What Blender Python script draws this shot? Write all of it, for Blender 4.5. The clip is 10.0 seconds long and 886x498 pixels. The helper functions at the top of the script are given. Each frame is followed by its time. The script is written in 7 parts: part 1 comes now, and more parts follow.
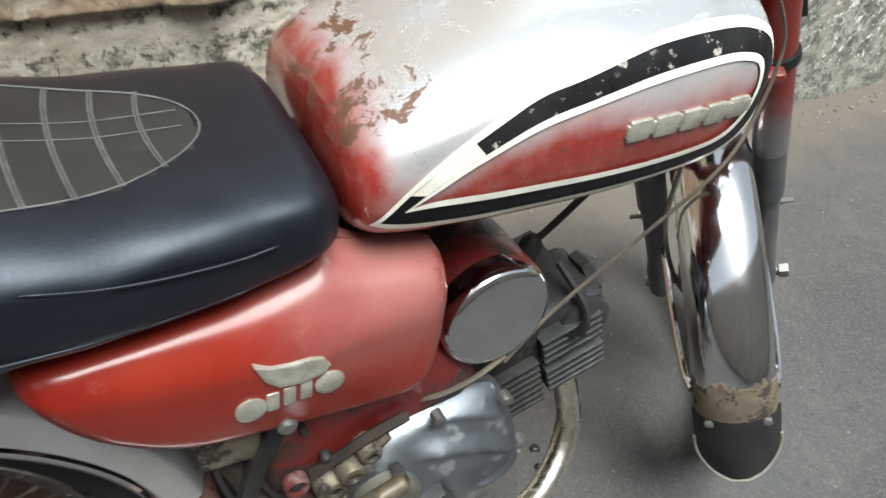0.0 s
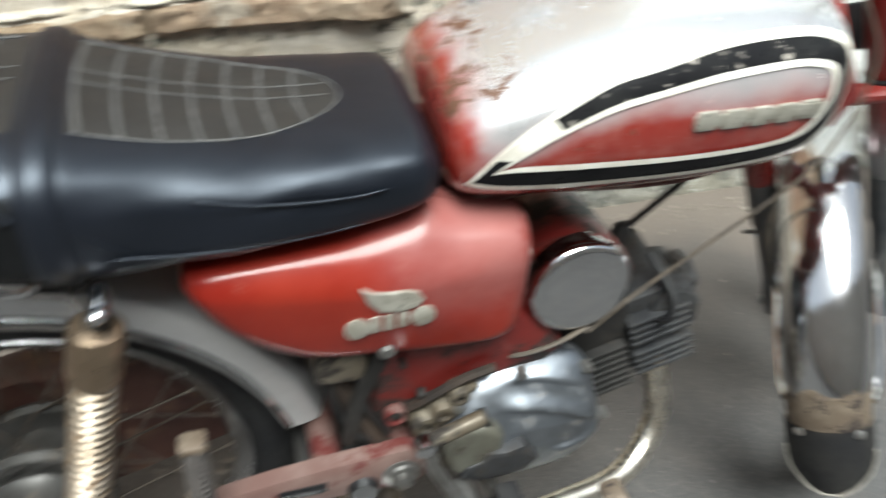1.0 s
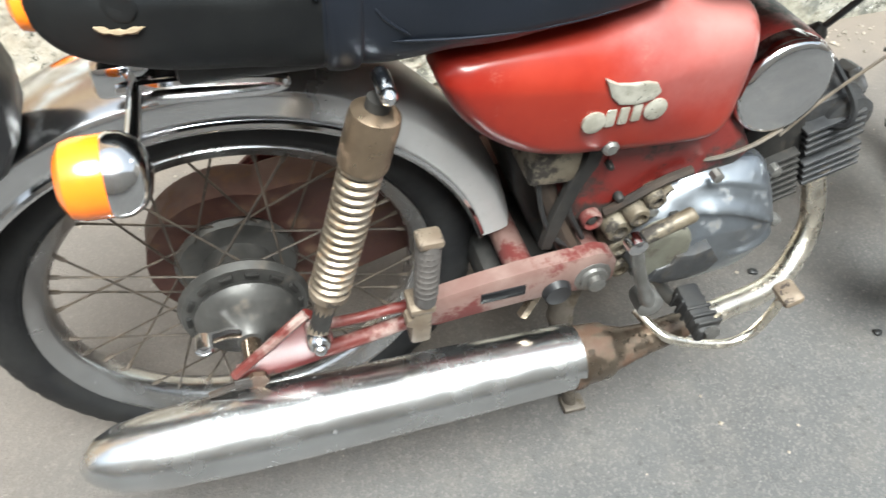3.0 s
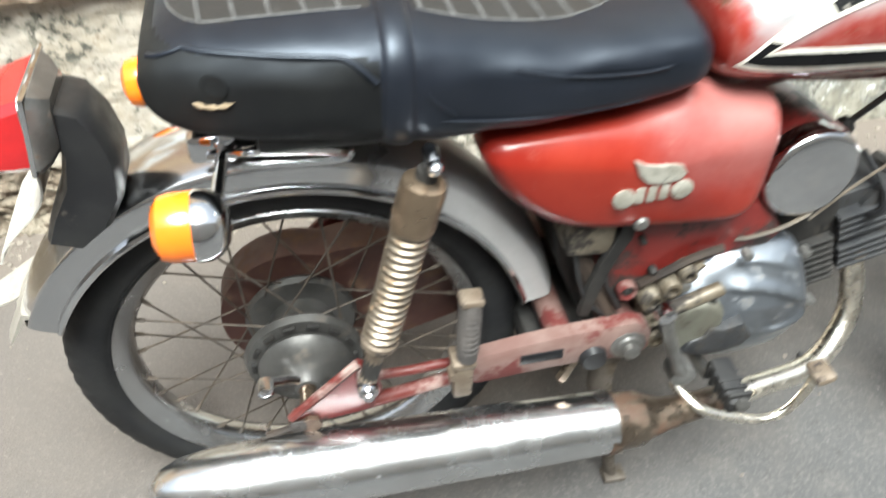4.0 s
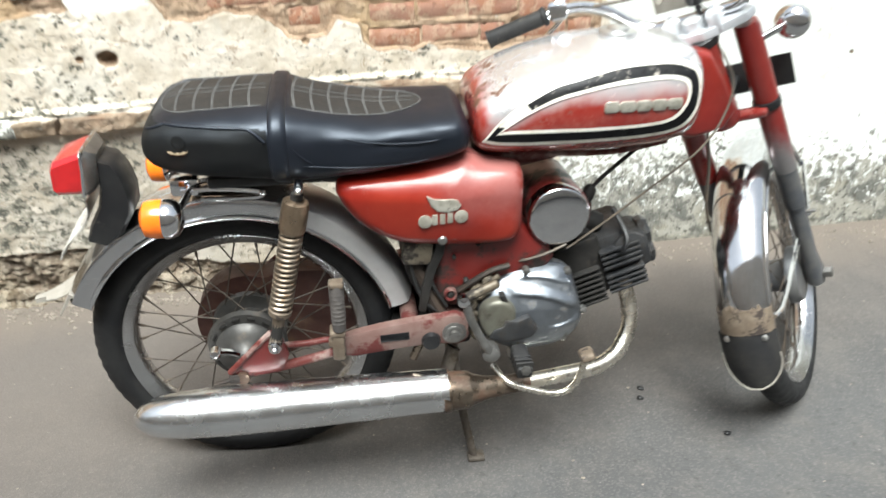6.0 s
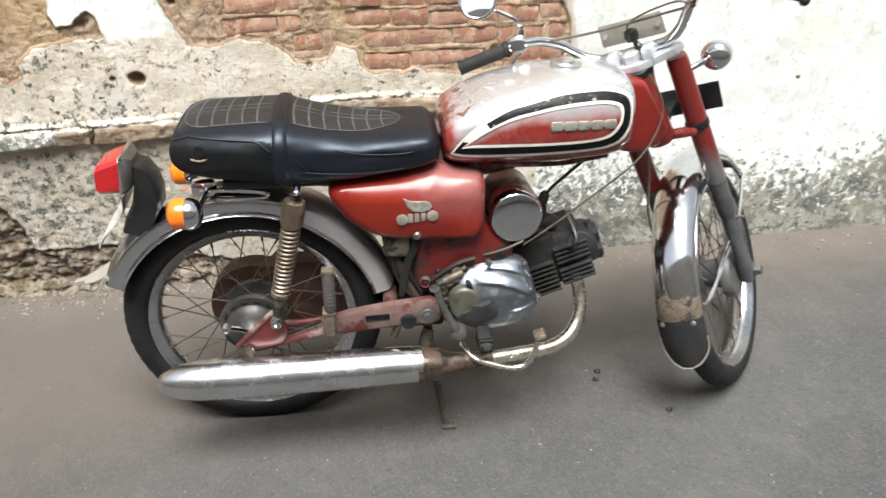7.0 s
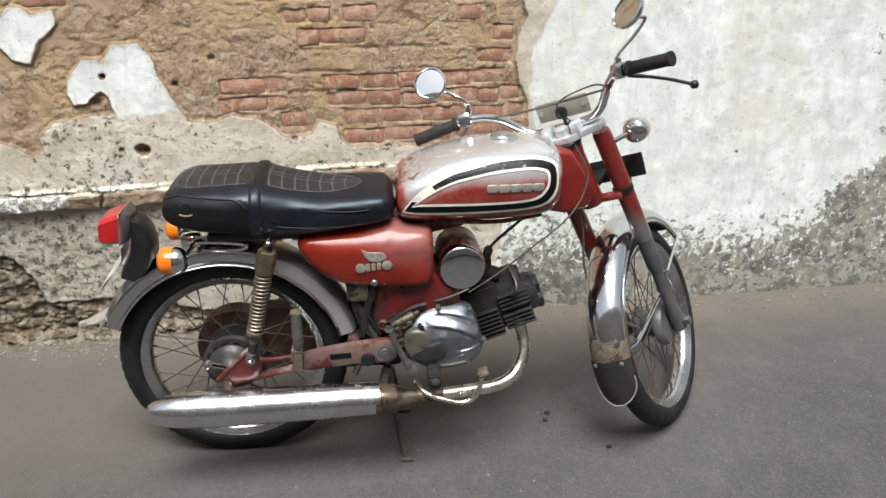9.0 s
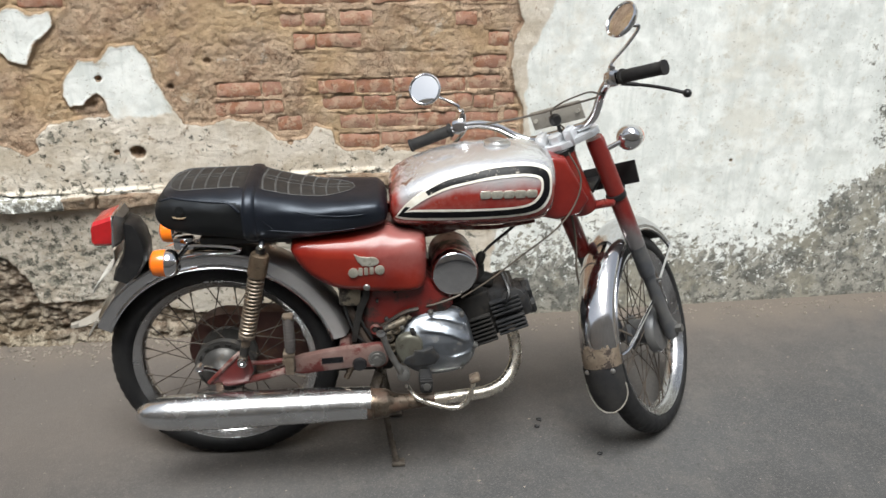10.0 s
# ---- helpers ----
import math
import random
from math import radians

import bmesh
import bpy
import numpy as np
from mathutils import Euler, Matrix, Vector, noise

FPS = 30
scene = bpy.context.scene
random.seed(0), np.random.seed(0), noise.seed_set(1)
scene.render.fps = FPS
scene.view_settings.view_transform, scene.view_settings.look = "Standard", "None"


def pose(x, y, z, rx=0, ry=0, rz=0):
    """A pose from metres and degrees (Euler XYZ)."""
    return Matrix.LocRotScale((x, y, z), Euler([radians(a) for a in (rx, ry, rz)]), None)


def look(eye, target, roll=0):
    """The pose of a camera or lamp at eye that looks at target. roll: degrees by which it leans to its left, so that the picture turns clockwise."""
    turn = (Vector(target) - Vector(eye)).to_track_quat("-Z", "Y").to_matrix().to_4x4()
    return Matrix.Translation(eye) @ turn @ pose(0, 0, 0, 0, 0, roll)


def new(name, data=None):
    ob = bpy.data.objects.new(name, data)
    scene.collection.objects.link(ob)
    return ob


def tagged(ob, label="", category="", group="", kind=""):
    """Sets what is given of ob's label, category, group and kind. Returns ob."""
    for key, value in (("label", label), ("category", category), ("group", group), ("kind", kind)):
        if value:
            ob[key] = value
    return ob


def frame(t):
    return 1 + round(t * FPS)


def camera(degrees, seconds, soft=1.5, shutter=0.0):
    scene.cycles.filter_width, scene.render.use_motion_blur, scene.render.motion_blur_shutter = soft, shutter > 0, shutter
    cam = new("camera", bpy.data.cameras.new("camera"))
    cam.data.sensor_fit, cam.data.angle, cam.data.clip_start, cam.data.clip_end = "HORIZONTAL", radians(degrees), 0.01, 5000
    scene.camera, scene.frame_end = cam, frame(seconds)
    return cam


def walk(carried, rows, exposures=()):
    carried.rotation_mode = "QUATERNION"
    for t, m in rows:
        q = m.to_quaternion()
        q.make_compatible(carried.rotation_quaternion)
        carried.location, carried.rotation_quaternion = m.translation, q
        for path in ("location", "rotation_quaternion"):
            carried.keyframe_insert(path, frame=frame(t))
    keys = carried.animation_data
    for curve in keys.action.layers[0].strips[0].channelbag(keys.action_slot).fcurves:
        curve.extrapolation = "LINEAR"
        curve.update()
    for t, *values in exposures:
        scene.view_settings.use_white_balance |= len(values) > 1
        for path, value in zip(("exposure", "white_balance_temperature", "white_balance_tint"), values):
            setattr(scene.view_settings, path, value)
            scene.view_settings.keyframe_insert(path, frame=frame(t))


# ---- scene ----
cam = camera(57.5, 10.0, shutter=0.8)
PATH = [
    (0, (0.227, -0.537, 1.114), (1.064, 0.744, -0.174), 8.9),
    (0.5, (0.211, -0.59, 1.123), (1.001, 0.755, -0.128), 5.4),
    (1, (0.232, -0.688, 1.144), (0.717, 0.794, -0.109), 4.4),
    (1.5, (0.197, -0.737, 1.148), (0.332, 0.805, -0.118), -1.9),
    (2, (0.106, -0.715, 1.125), (0.333, 0.759, -0.207), -0.5),
    (2.5, (0.031, -0.673, 1.096), (0.523, 0.584, -0.38), 4.3),
    (2.7, (0.006, -0.677, 1.085), (0.49, 0.579, -0.395), 4.8),
    (3.8, (-0.013, -0.732, 1.112), (0.326, 0.656, -0.287), 1.4),
    (4, (0.003, -0.764, 1.131), (0.316, 0.686, -0.211), 1.7),
    (4.5, (0.149, -0.903, 1.172), (0.323, 0.655, -0.071), -2.6),
    (5, (0.132, -1.012, 1.219), (0.347, 0.623, 0.086), 0.3),
    (5.5, (0.134, -1.216, 1.229), (0.397, 0.404, 0.086), 0.9),
    (5.7, (0.164, -1.287, 1.243), (0.401, 0.376, 0.157), -0.0),
    (6.8, (0.265, -1.641, 1.344), (0.424, 0.122, 0.412), -0.5),
    (7, (0.261, -1.669, 1.372), (0.438, 0.072, 0.404), -0.4),
    (7.5, (0.26, -1.786, 1.387), (0.472, -0.011, 0.491), 0.9),
    (8, (0.335, -1.884, 1.414), (0.551, -0.09, 0.558), 1.0),
    (8.5, (0.369, -1.927, 1.425), (0.546, -0.111, 0.605), 0.8),
    (9, (0.382, -1.947, 1.428), (0.534, -0.118, 0.632), -0.5),
    (9.5, (0.385, -1.954, 1.428), (0.535, -0.122, 0.639), -0.2),
    (10, (0.393, -1.952, 1.43), (0.552, -0.119, 0.646), 0.2),
]
EXPOSURE = [(0.0, 0.85, 6200, 3), (0.5, 0.9, 6200, 3), (1.0, 0.95, 6200, 3), (1.5, 1.48, 6200, 3), (2.0, 1.73, 6200, 3), (2.5, 1.82, 6200, 3), (4.0, 1.74, 6200, 3), (4.5, 1.6, 6200, 3), (5.0, 1.13, 6200, 3), (5.5, 1.36, 6200, 3), (7.0, 1.0, 6330, 8), (7.5, 0.86, 6330, 8), (8.0, 0.7, 6330, 8), (9.0, 0.6, 6330, 8), (10.0, 0.56, 6330, 8)]
walk(cam, [(t, look(eye, target, roll)) for t, eye, target, roll in PATH], EXPOSURE)

# ---- sky and light ----
world = bpy.data.worlds.new("sky")
scene.world = world
world.use_nodes = True
wn = world.node_tree.nodes
sky = wn.new("ShaderNodeTexSky")
sky.sky_type, sky.sun_disc = "NISHITA", False
SUN_UP, SUN_TURN = 67.0, 188.0
sky.sun_elevation, sky.sun_rotation = radians(SUN_UP), radians(SUN_TURN)
sky.air_density, sky.dust_density, sky.ozone_density = 1.0, 3.0, 1.0
soft = wn.new("ShaderNodeHueSaturation")
soft.inputs["Saturation"].default_value = 0.3
world.node_tree.links.new(sky.outputs[0], soft.inputs["Color"])
world.node_tree.links.new(soft.outputs[0], wn["Background"].inputs[0])
wn["Background"].inputs[1].default_value = 0.10
sun = new("sun", bpy.data.lights.new("sun", "SUN"))
sun.data.energy, sun.data.angle, sun.data.color = 4.2, radians(34), (1.0, 0.985, 0.95)
sun.matrix_world = look((0, 0, 10), (0.6, 4.2, 0))


# ---- materials ----
def ramp(nt, source, lo, hi):
    n = nt.nodes.new("ShaderNodeMapRange")
    n.interpolation_type = "SMOOTHSTEP"
    n.inputs["From Min"].default_value, n.inputs["From Max"].default_value = lo, hi
    nt.links.new(source, n.inputs["Value"])
    return n.outputs["Result"]


def cloud(nt, where, scale, detail=6.0, rough=0.6, warp=0.0):
    n = nt.nodes.new("ShaderNodeTexNoise")
    n.inputs["Scale"].default_value, n.inputs["Detail"].default_value = scale, detail
    n.inputs["Roughness"].default_value, n.inputs["Distortion"].default_value = rough, warp
    nt.links.new(where, n.inputs["Vector"])
    return n.outputs["Fac"]


def blend(nt, fac, a, b):
    n = nt.nodes.new("ShaderNodeMix")
    n.data_type = "RGBA"
    if isinstance(fac, float):
        n.inputs["Factor"].default_value = fac
    else:
        nt.links.new(fac, n.inputs["Factor"])
    for value, slot in ((a, n.inputs["A"]), (b, n.inputs["B"])):
        if isinstance(value, tuple):
            slot.default_value = (*value, 1)
        else:
            nt.links.new(value, slot)
    return n.outputs["Result"]


def maths(nt, op, a, b=0.0):
    n = nt.nodes.new("ShaderNodeMath")
    n.operation = op
    for value, slot in ((a, n.inputs[0]), (b, n.inputs[1])):
        if isinstance(value, (int, float)):
            slot.default_value = value
        else:
            nt.links.new(value, slot)
    return n.outputs[0]


def start(name):
    m = bpy.data.materials.new(name)
    m.use_nodes = True
    nt = m.node_tree
    where = nt.nodes.new("ShaderNodeTexCoord").outputs["Object"]
    return m, nt, nt.nodes["Principled BSDF"], where


def relief(nt, shader, height, strength, distance):
    n = nt.nodes.new("ShaderNodeBump")
    n.inputs["Strength"].default_value, n.inputs["Distance"].default_value = strength, distance
    nt.links.new(height, n.inputs["Height"])
    nt.links.new(n.outputs[0], shader.inputs["Normal"])


def surf(name, c1, c2, scale=10, rough=(0.4, 0.6), metal=0.0, grain=120, bump=0.15, dirt=None, dirty=(0.55, 0.7), dirt_scale=25, coat=0.0, depth=0.001):
    """A surface of two shades with grain, and a layer of dirt in patches that is rough and not metal."""
    m, nt, sh, where = start(name)
    col = blend(nt, ramp(nt, cloud(nt, where, scale), 0.35, 0.65), c1, c2)
    fine = cloud(nt, where, grain, 4)
    rg = nt.nodes.new("ShaderNodeMapRange")
    rg.inputs["From Min"].default_value, rg.inputs["From Max"].default_value = 0.3, 0.7
    rg.inputs["To Min"].default_value, rg.inputs["To Max"].default_value = rough
    nt.links.new(cloud(nt, where, scale * 3), rg.inputs["Value"])
    roughness, metallic = rg.outputs["Result"], None
    if dirt:
        mask = ramp(nt, cloud(nt, where, dirt_scale, 8, 0.68), *dirty)
        col = blend(nt, mask, col, dirt)
        roughness = maths(nt, "ADD", roughness, maths(nt, "MULTIPLY", mask, 0.4))
        metallic = maths(nt, "MULTIPLY", maths(nt, "SUBTRACT", 1.0, mask), metal)
    nt.links.new(col, sh.inputs["Base Color"])
    nt.links.new(roughness, sh.inputs["Roughness"])
    if metallic is None:
        sh.inputs["Metallic"].default_value = metal
    else:
        nt.links.new(metallic, sh.inputs["Metallic"])
    sh.inputs["Coat Weight"].default_value = coat
    sh.inputs["Coat Roughness"].default_value = 0.17
    if bump:
        relief(nt, sh, fine, bump, depth)
    return m


RUST = (0.12, 0.045, 0.02)
DUST = (0.25, 0.2, 0.15)
M = {}
M["red"] = surf("faded red paint", (0.14, 0.008, 0.006), (0.19, 0.018, 0.012), 6, (0.28, 0.42), 0, 90, 0.05, (0.13, 0.055, 0.042), (0.56, 0.8), 18, 0.9)
M["red_dirty"] = surf("worn red paint", (0.075, 0.010, 0.008), (0.10, 0.024, 0.02), 14, (0.4, 0.6), 0, 110, 0.12, (0.25, 0.185, 0.165), (0.44, 0.62), 16)
M["chrome"] = surf("chrome", (0.72, 0.72, 0.73), (0.62, 0.62, 0.63), 9, (0.06, 0.16), 1, 160, 0.02, (0.2, 0.15, 0.1), (0.66, 0.8), 45)
M["muffler"] = surf("muffler chrome", (0.68, 0.69, 0.70), (0.58, 0.58, 0.58), 10, (0.20, 0.30), 1, 180, 0.0, (0.22, 0.16, 0.11), (0.64, 0.84), 40)
M["rusty_pipe"] = surf("rusty pipe", (0.095, 0.068, 0.050), (0.16, 0.13, 0.10), 25, (0.2, 0.4), 0.9, 150, 0.12, (0.055, 0.028, 0.016), (0.46, 0.62), 30)
M["pipe"] = surf("tarnished exhaust chrome", (0.80, 0.75, 0.66), (0.66, 0.61, 0.52), 14, (0.20, 0.34), 1, 160, 0.05, (0.3, 0.2, 0.1), (0.6, 0.78), 50)
M["alloy"] = surf("dull cast alloy", (0.235, 0.255, 0.282), (0.17, 0.182, 0.20), 12, (0.28, 0.42), 0.9, 220, 0.12, (0.10, 0.085, 0.066), (0.54, 0.70), 26)
M["alloy_dirty"] = surf("oily cast alloy", (0.15, 0.13, 0.11), (0.085, 0.072, 0.06), 16, (0.45, 0.65), 0.5, 220, 0.2, (0.06, 0.045, 0.03), (0.5, 0.65), 40)
M["head"] = surf("dark oily head", (0.035, 0.036, 0.039), (0.06, 0.06, 0.061), 16, (0.35, 0.55), 0.5, 200, 0.2, (0.03, 0.026, 0.022), (0.5, 0.66), 40)
M["rim_chrome"] = surf("rim chrome", (0.60, 0.60, 0.61), (0.48, 0.48, 0.48), 12, (0.18, 0.3), 1, 200, 0.03, (0.16, 0.12, 0.09), (0.64, 0.78), 50)
M["bright"] = surf("satin chrome", (0.74, 0.74, 0.74), (0.62, 0.62, 0.61), 14, (0.28, 0.4), 1, 160, 0.05, (0.22, 0.17, 0.12), (0.64, 0.8), 50)
M["cylinder"] = surf("sooty black iron", (0.014, 0.0135, 0.013), (0.028, 0.026, 0.024), 16, (0.5, 0.7), 0.2, 200, 0.2, (0.04, 0.034, 0.028), (0.55, 0.72), 40)
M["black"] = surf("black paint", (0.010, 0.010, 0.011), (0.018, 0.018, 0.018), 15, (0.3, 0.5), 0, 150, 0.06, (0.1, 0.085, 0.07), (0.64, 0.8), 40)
M["rubber"] = surf("black rubber", (0.012, 0.012, 0.013), (0.022, 0.021, 0.020), 20, (0.55, 0.75), 0, 200, 0.15, (0.11, 0.095, 0.08), (0.6, 0.78), 40)
M["tyre"] = surf("tyre rubber", (0.010, 0.010, 0.011), (0.016, 0.016, 0.016), 14, (0.5, 0.7), 0, 150, 0.12, (0.02, 0.019, 0.018), (0.56, 0.76), 25)
M["vinyl"] = surf("black seat vinyl", (0.0046, 0.0058, 0.0088), (0.0068, 0.008, 0.0118), 9, (0.34, 0.46), 0, 420, 0.16, (0.03, 0.029, 0.028), (0.6, 0.85), 14)
M["vinyl_side"] = surf("worn seat vinyl", (0.006, 0.006, 0.006), (0.010, 0.010, 0.0095), 12, (0.5, 0.66), 0, 380, 0.15, (0.03, 0.028, 0.025), (0.62, 0.82), 22)
M["thread"] = surf("grey thread", (0.105, 0.103, 0.10), (0.065, 0.064, 0.063), 60, (0.7, 0.8), 0, 400, 0.2)
M["vinyl_top"] = surf("dusty quilted vinyl", (0.011, 0.0105, 0.010), (0.017, 0.016, 0.015), 9, (0.5, 0.64), 0, 420, 0.2, (0.035, 0.032, 0.028), (0.55, 0.8), 16)
M["hub"] = surf("grimy grey hub", (0.085, 0.082, 0.078), (0.05, 0.048, 0.045), 16, (0.35, 0.55), 0.5, 220, 0.15, (0.09, 0.075, 0.06), (0.55, 0.72), 35)
M["foam"] = surf("torn seat foam", (0.24, 0.19, 0.125), (0.17, 0.125, 0.075), 60, (0.8, 0.9), 0, 300, 0.3)
M["silver"] = surf("silver fork clamp", (0.60, 0.62, 0.65), (0.48, 0.49, 0.5), 12, (0.3, 0.42), 0.35, 160, 0.06, (0.26, 0.2, 0.15), (0.64, 0.8), 45)
M["peg"] = surf("dusty peg rubber", (0.045, 0.040, 0.038), (0.07, 0.062, 0.057), 20, (0.6, 0.75), 0, 200, 0.15)
M["red_grimy"] = surf("grimy red frame paint", (0.10, 0.006, 0.005), (0.13, 0.012, 0.009), 8, (0.34, 0.5), 0, 110, 0.10, (0.022, 0.016, 0.013), (0.47, 0.60), 15, 0.3)
M["lid"] = surf("scratched lid chrome", (0.66, 0.66, 0.67), (0.58, 0.58, 0.59), 9, (0.05, 0.09), 1, 200, 0.015, (0.22, 0.2, 0.18), (0.68, 0.84), 60)
M["rust_tan"] = surf("dry pale rust", (0.17, 0.135, 0.10), (0.11, 0.082, 0.058), 30, (0.5, 0.7), 0.3, 160, 0.3, (0.03, 0.022, 0.018), (0.55, 0.60), 34)
M["case_tan"] = surf("stained tan casting", (0.15, 0.128, 0.095), (0.085, 0.066, 0.044), 18, (0.42, 0.6), 0.35, 200, 0.2, (0.018, 0.014, 0.011), (0.46, 0.58), 38)
M["dome"] = surf("stained grey-green casting", (0.185, 0.182, 0.15), (0.125, 0.12, 0.095), 20, (0.40, 0.55), 0.5, 200, 0.15, (0.05, 0.042, 0.03), (0.56, 0.70), 40)
M["grime"] = surf("greasy brown grime", (0.035, 0.024, 0.017), (0.018, 0.014, 0.012), 22, (0.5, 0.7), 0.1, 180, 0.25, (0.09, 0.058, 0.036), (0.58, 0.70), 35)
M["pink_dust"] = surf("red paint under pale dust", (0.105, 0.055, 0.046), (0.15, 0.098, 0.084), 12, (0.6, 0.75), 0, 140, 0.12, (0.075, 0.010, 0.008), (0.47, 0.60), 18)
M["orange"] = surf("orange lens", (0.85, 0.2, 0.01), (0.75, 0.15, 0.01), 20, (0.14, 0.25), 0, 200, 0.03, (0.35, 0.14, 0.04), (0.66, 0.8), 30, 0.4)
M["lens_red"] = surf("red lens", (0.40, 0.012, 0.014), (0.30, 0.01, 0.012), 20, (0.12, 0.25), 0, 200, 0.03, None, (0.6, 0.8), 30, 0.4)
M["white_line"] = surf("white pinstripe", (0.75, 0.73, 0.66), (0.62, 0.58, 0.5), 40, (0.35, 0.5), 0, 200, 0.03, (0.3, 0.22, 0.16), (0.64, 0.76), 60)
M["black_band"] = surf("black decal", (0.006, 0.006, 0.007), (0.009, 0.009, 0.010), 20, (0.25, 0.4), 0, 200, 0.03)
M["black_worn"] = surf("worn black decal", (0.008, 0.008, 0.009), (0.016, 0.016, 0.016), 20, (0.25, 0.4), 0, 200, 0.03, (0.36, 0.33, 0.29), (0.58, 0.65), 60)
M["badge"] = surf("badge metal", (0.55, 0.53, 0.46), (0.38, 0.36, 0.3), 50, (0.25, 0.4), 0.6, 200, 0.05, (0.25, 0.2, 0.14), (0.6, 0.75), 90)
M["fork_grey"] = surf("grey fork paint", (0.06, 0.064, 0.072), (0.10, 0.098, 0.096), 14, (0.35, 0.55), 0.2, 160, 0.08, (0.22, 0.17, 0.13), (0.6, 0.78), 35)
M["fork_red"] = surf("fork paint worn through", (0.13, 0.008, 0.007), (0.17, 0.022, 0.017), 10, (0.22, 0.4), 0, 110, 0.06, (0.3, 0.22, 0.2), (0.56, 0.75), 14, 0.4)
M["spoke"] = surf("dark rusted spoke", (0.05, 0.042, 0.036), (0.10, 0.08, 0.062), 40, (0.45, 0.65), 0.5, 200, 0.1)
M["steel"] = surf("grey steel", (0.26, 0.255, 0.245), (0.16, 0.155, 0.145), 18, (0.3, 0.5), 0.8, 200, 0.1, (0.2, 0.12, 0.07), (0.58, 0.74), 40)
M["rust_red"] = surf("rusted maroon sheet", (0.038, 0.013, 0.010), (0.056, 0.022, 0.015), 12, (0.5, 0.7), 0.1, 140, 0.15, (0.09, 0.05, 0.03), (0.5, 0.68), 30)
M["brown_shock"] = surf("rusted shock cover", (0.24, 0.18, 0.125), (0.17, 0.125, 0.085), 20, (0.25, 0.42), 0.85, 180, 0.1, (0.12, 0.07, 0.04), (0.52, 0.68), 45)
M["spring"] = surf("rusty spring chrome", (0.31, 0.26, 0.205), (0.21, 0.17, 0.125), 30, (0.34, 0.5), 0.9, 200, 0.06, (0.2, 0.12, 0.06), (0.52, 0.7), 60)
M["cable"] = surf("old cable sheath", (0.095, 0.075, 0.055), (0.06, 0.05, 0.04), 30, (0.5, 0.7), 0, 200, 0.1)
M["plate_grey"] = surf("bare grey plate", (0.20, 0.185, 0.16), (0.28, 0.26, 0.225), 14, (0.5, 0.65), 0.1, 160, 0.1, (0.18, 0.14, 0.1), (0.58, 0.74), 30)
M["plate_white"] = surf("dirty white plate", (0.55, 0.54, 0.5), (0.42, 0.4, 0.36), 18, (0.5, 0.65), 0, 160, 0.08, (0.2, 0.17, 0.13), (0.55, 0.72), 30)
mm, nt, sh, where = start("mirror glass")
sh.inputs["Base Color"].default_value, sh.inputs["Metallic"].default_value, sh.inputs["Roughness"].default_value = (0.85, 0.86, 0.87, 1), 1.0, 0.03
M["mirror"] = mm


def tank_paint():
    """Faded red with brown rust spreading over the rear shoulder of the tank."""
    m, nt, sh, where = start("tank paint")
    axes = nt.nodes.new("ShaderNodeSeparateXYZ")
    nt.links.new(where, axes.inputs[0])
    base = blend(nt, ramp(nt, cloud(nt, where, 7), 0.35, 0.65), (0.17, 0.010, 0.007), (0.225, 0.024, 0.016))
    dust = maths(nt, "MULTIPLY", ramp(nt, cloud(nt, where, 16, 8, 0.65), 0.42, 0.75), 0.45)
    base = blend(nt, dust, base, (0.36, 0.2, 0.165))
    rear_up = maths(nt, "MULTIPLY", maths(nt, "MAXIMUM", maths(nt, "SUBTRACT", 0.60, axes.outputs[0]), 0.0), 0.36)
    # pale worn top, with the sky's glare put into its colour and metal
    chalk_glare = maths(nt, "MULTIPLY", ramp(nt, maths(nt, "ADD", maths(nt, "ADD", axes.outputs[2], rear_up), maths(nt, "MULTIPLY", cloud(nt, where, 12), 0.05)), 0.815, 0.865), ramp(nt, maths(nt, "ADD", axes.outputs[0], maths(nt, "MULTIPLY", cloud(nt, where, 18), 0.06)), 0.462, 0.500))
    base = blend(nt, maths(nt, "MULTIPLY", chalk_glare, 0.95), base, (0.70, 0.71, 0.72))
    near = maths(nt, "MULTIPLY", ramp(nt, axes.outputs[2], 0.74, 0.84), maths(nt, "SUBTRACT", 1.0, ramp(nt, axes.outputs[0], 0.43, 0.54)))
    spots = cloud(nt, where, 26, 9, 0.72, 0.4)
    rust = ramp(nt, maths(nt, "ADD", spots, maths(nt, "MULTIPLY", near, 0.145)), 0.598, 0.67)
    base = blend(nt, rust, base, blend(nt, cloud(nt, where, 90), (0.055, 0.024, 0.015), (0.14, 0.07, 0.04)))
    nt.links.new(base, sh.inputs["Base Color"])
    nt.links.new(maths(nt, "ADD", maths(nt, "MULTIPLY", rust, 0.35), 0.26), sh.inputs["Roughness"])
    nt.links.new(maths(nt, "MULTIPLY", maths(nt, "SUBTRACT", 1.0, rust), 0.9), sh.inputs["Coat Weight"])
    sh.inputs["Coat Roughness"].default_value = 0.14
    bright = maths(nt, "MULTIPLY", maths(nt, "MULTIPLY", chalk_glare, 0.75), maths(nt, "SUBTRACT", 1.0, rust))
    nt.links.new(bright, sh.inputs["Metallic"])
    relief(nt, sh, spots, 0.1, 0.001)
    return m


M["tank"] = tank_paint()


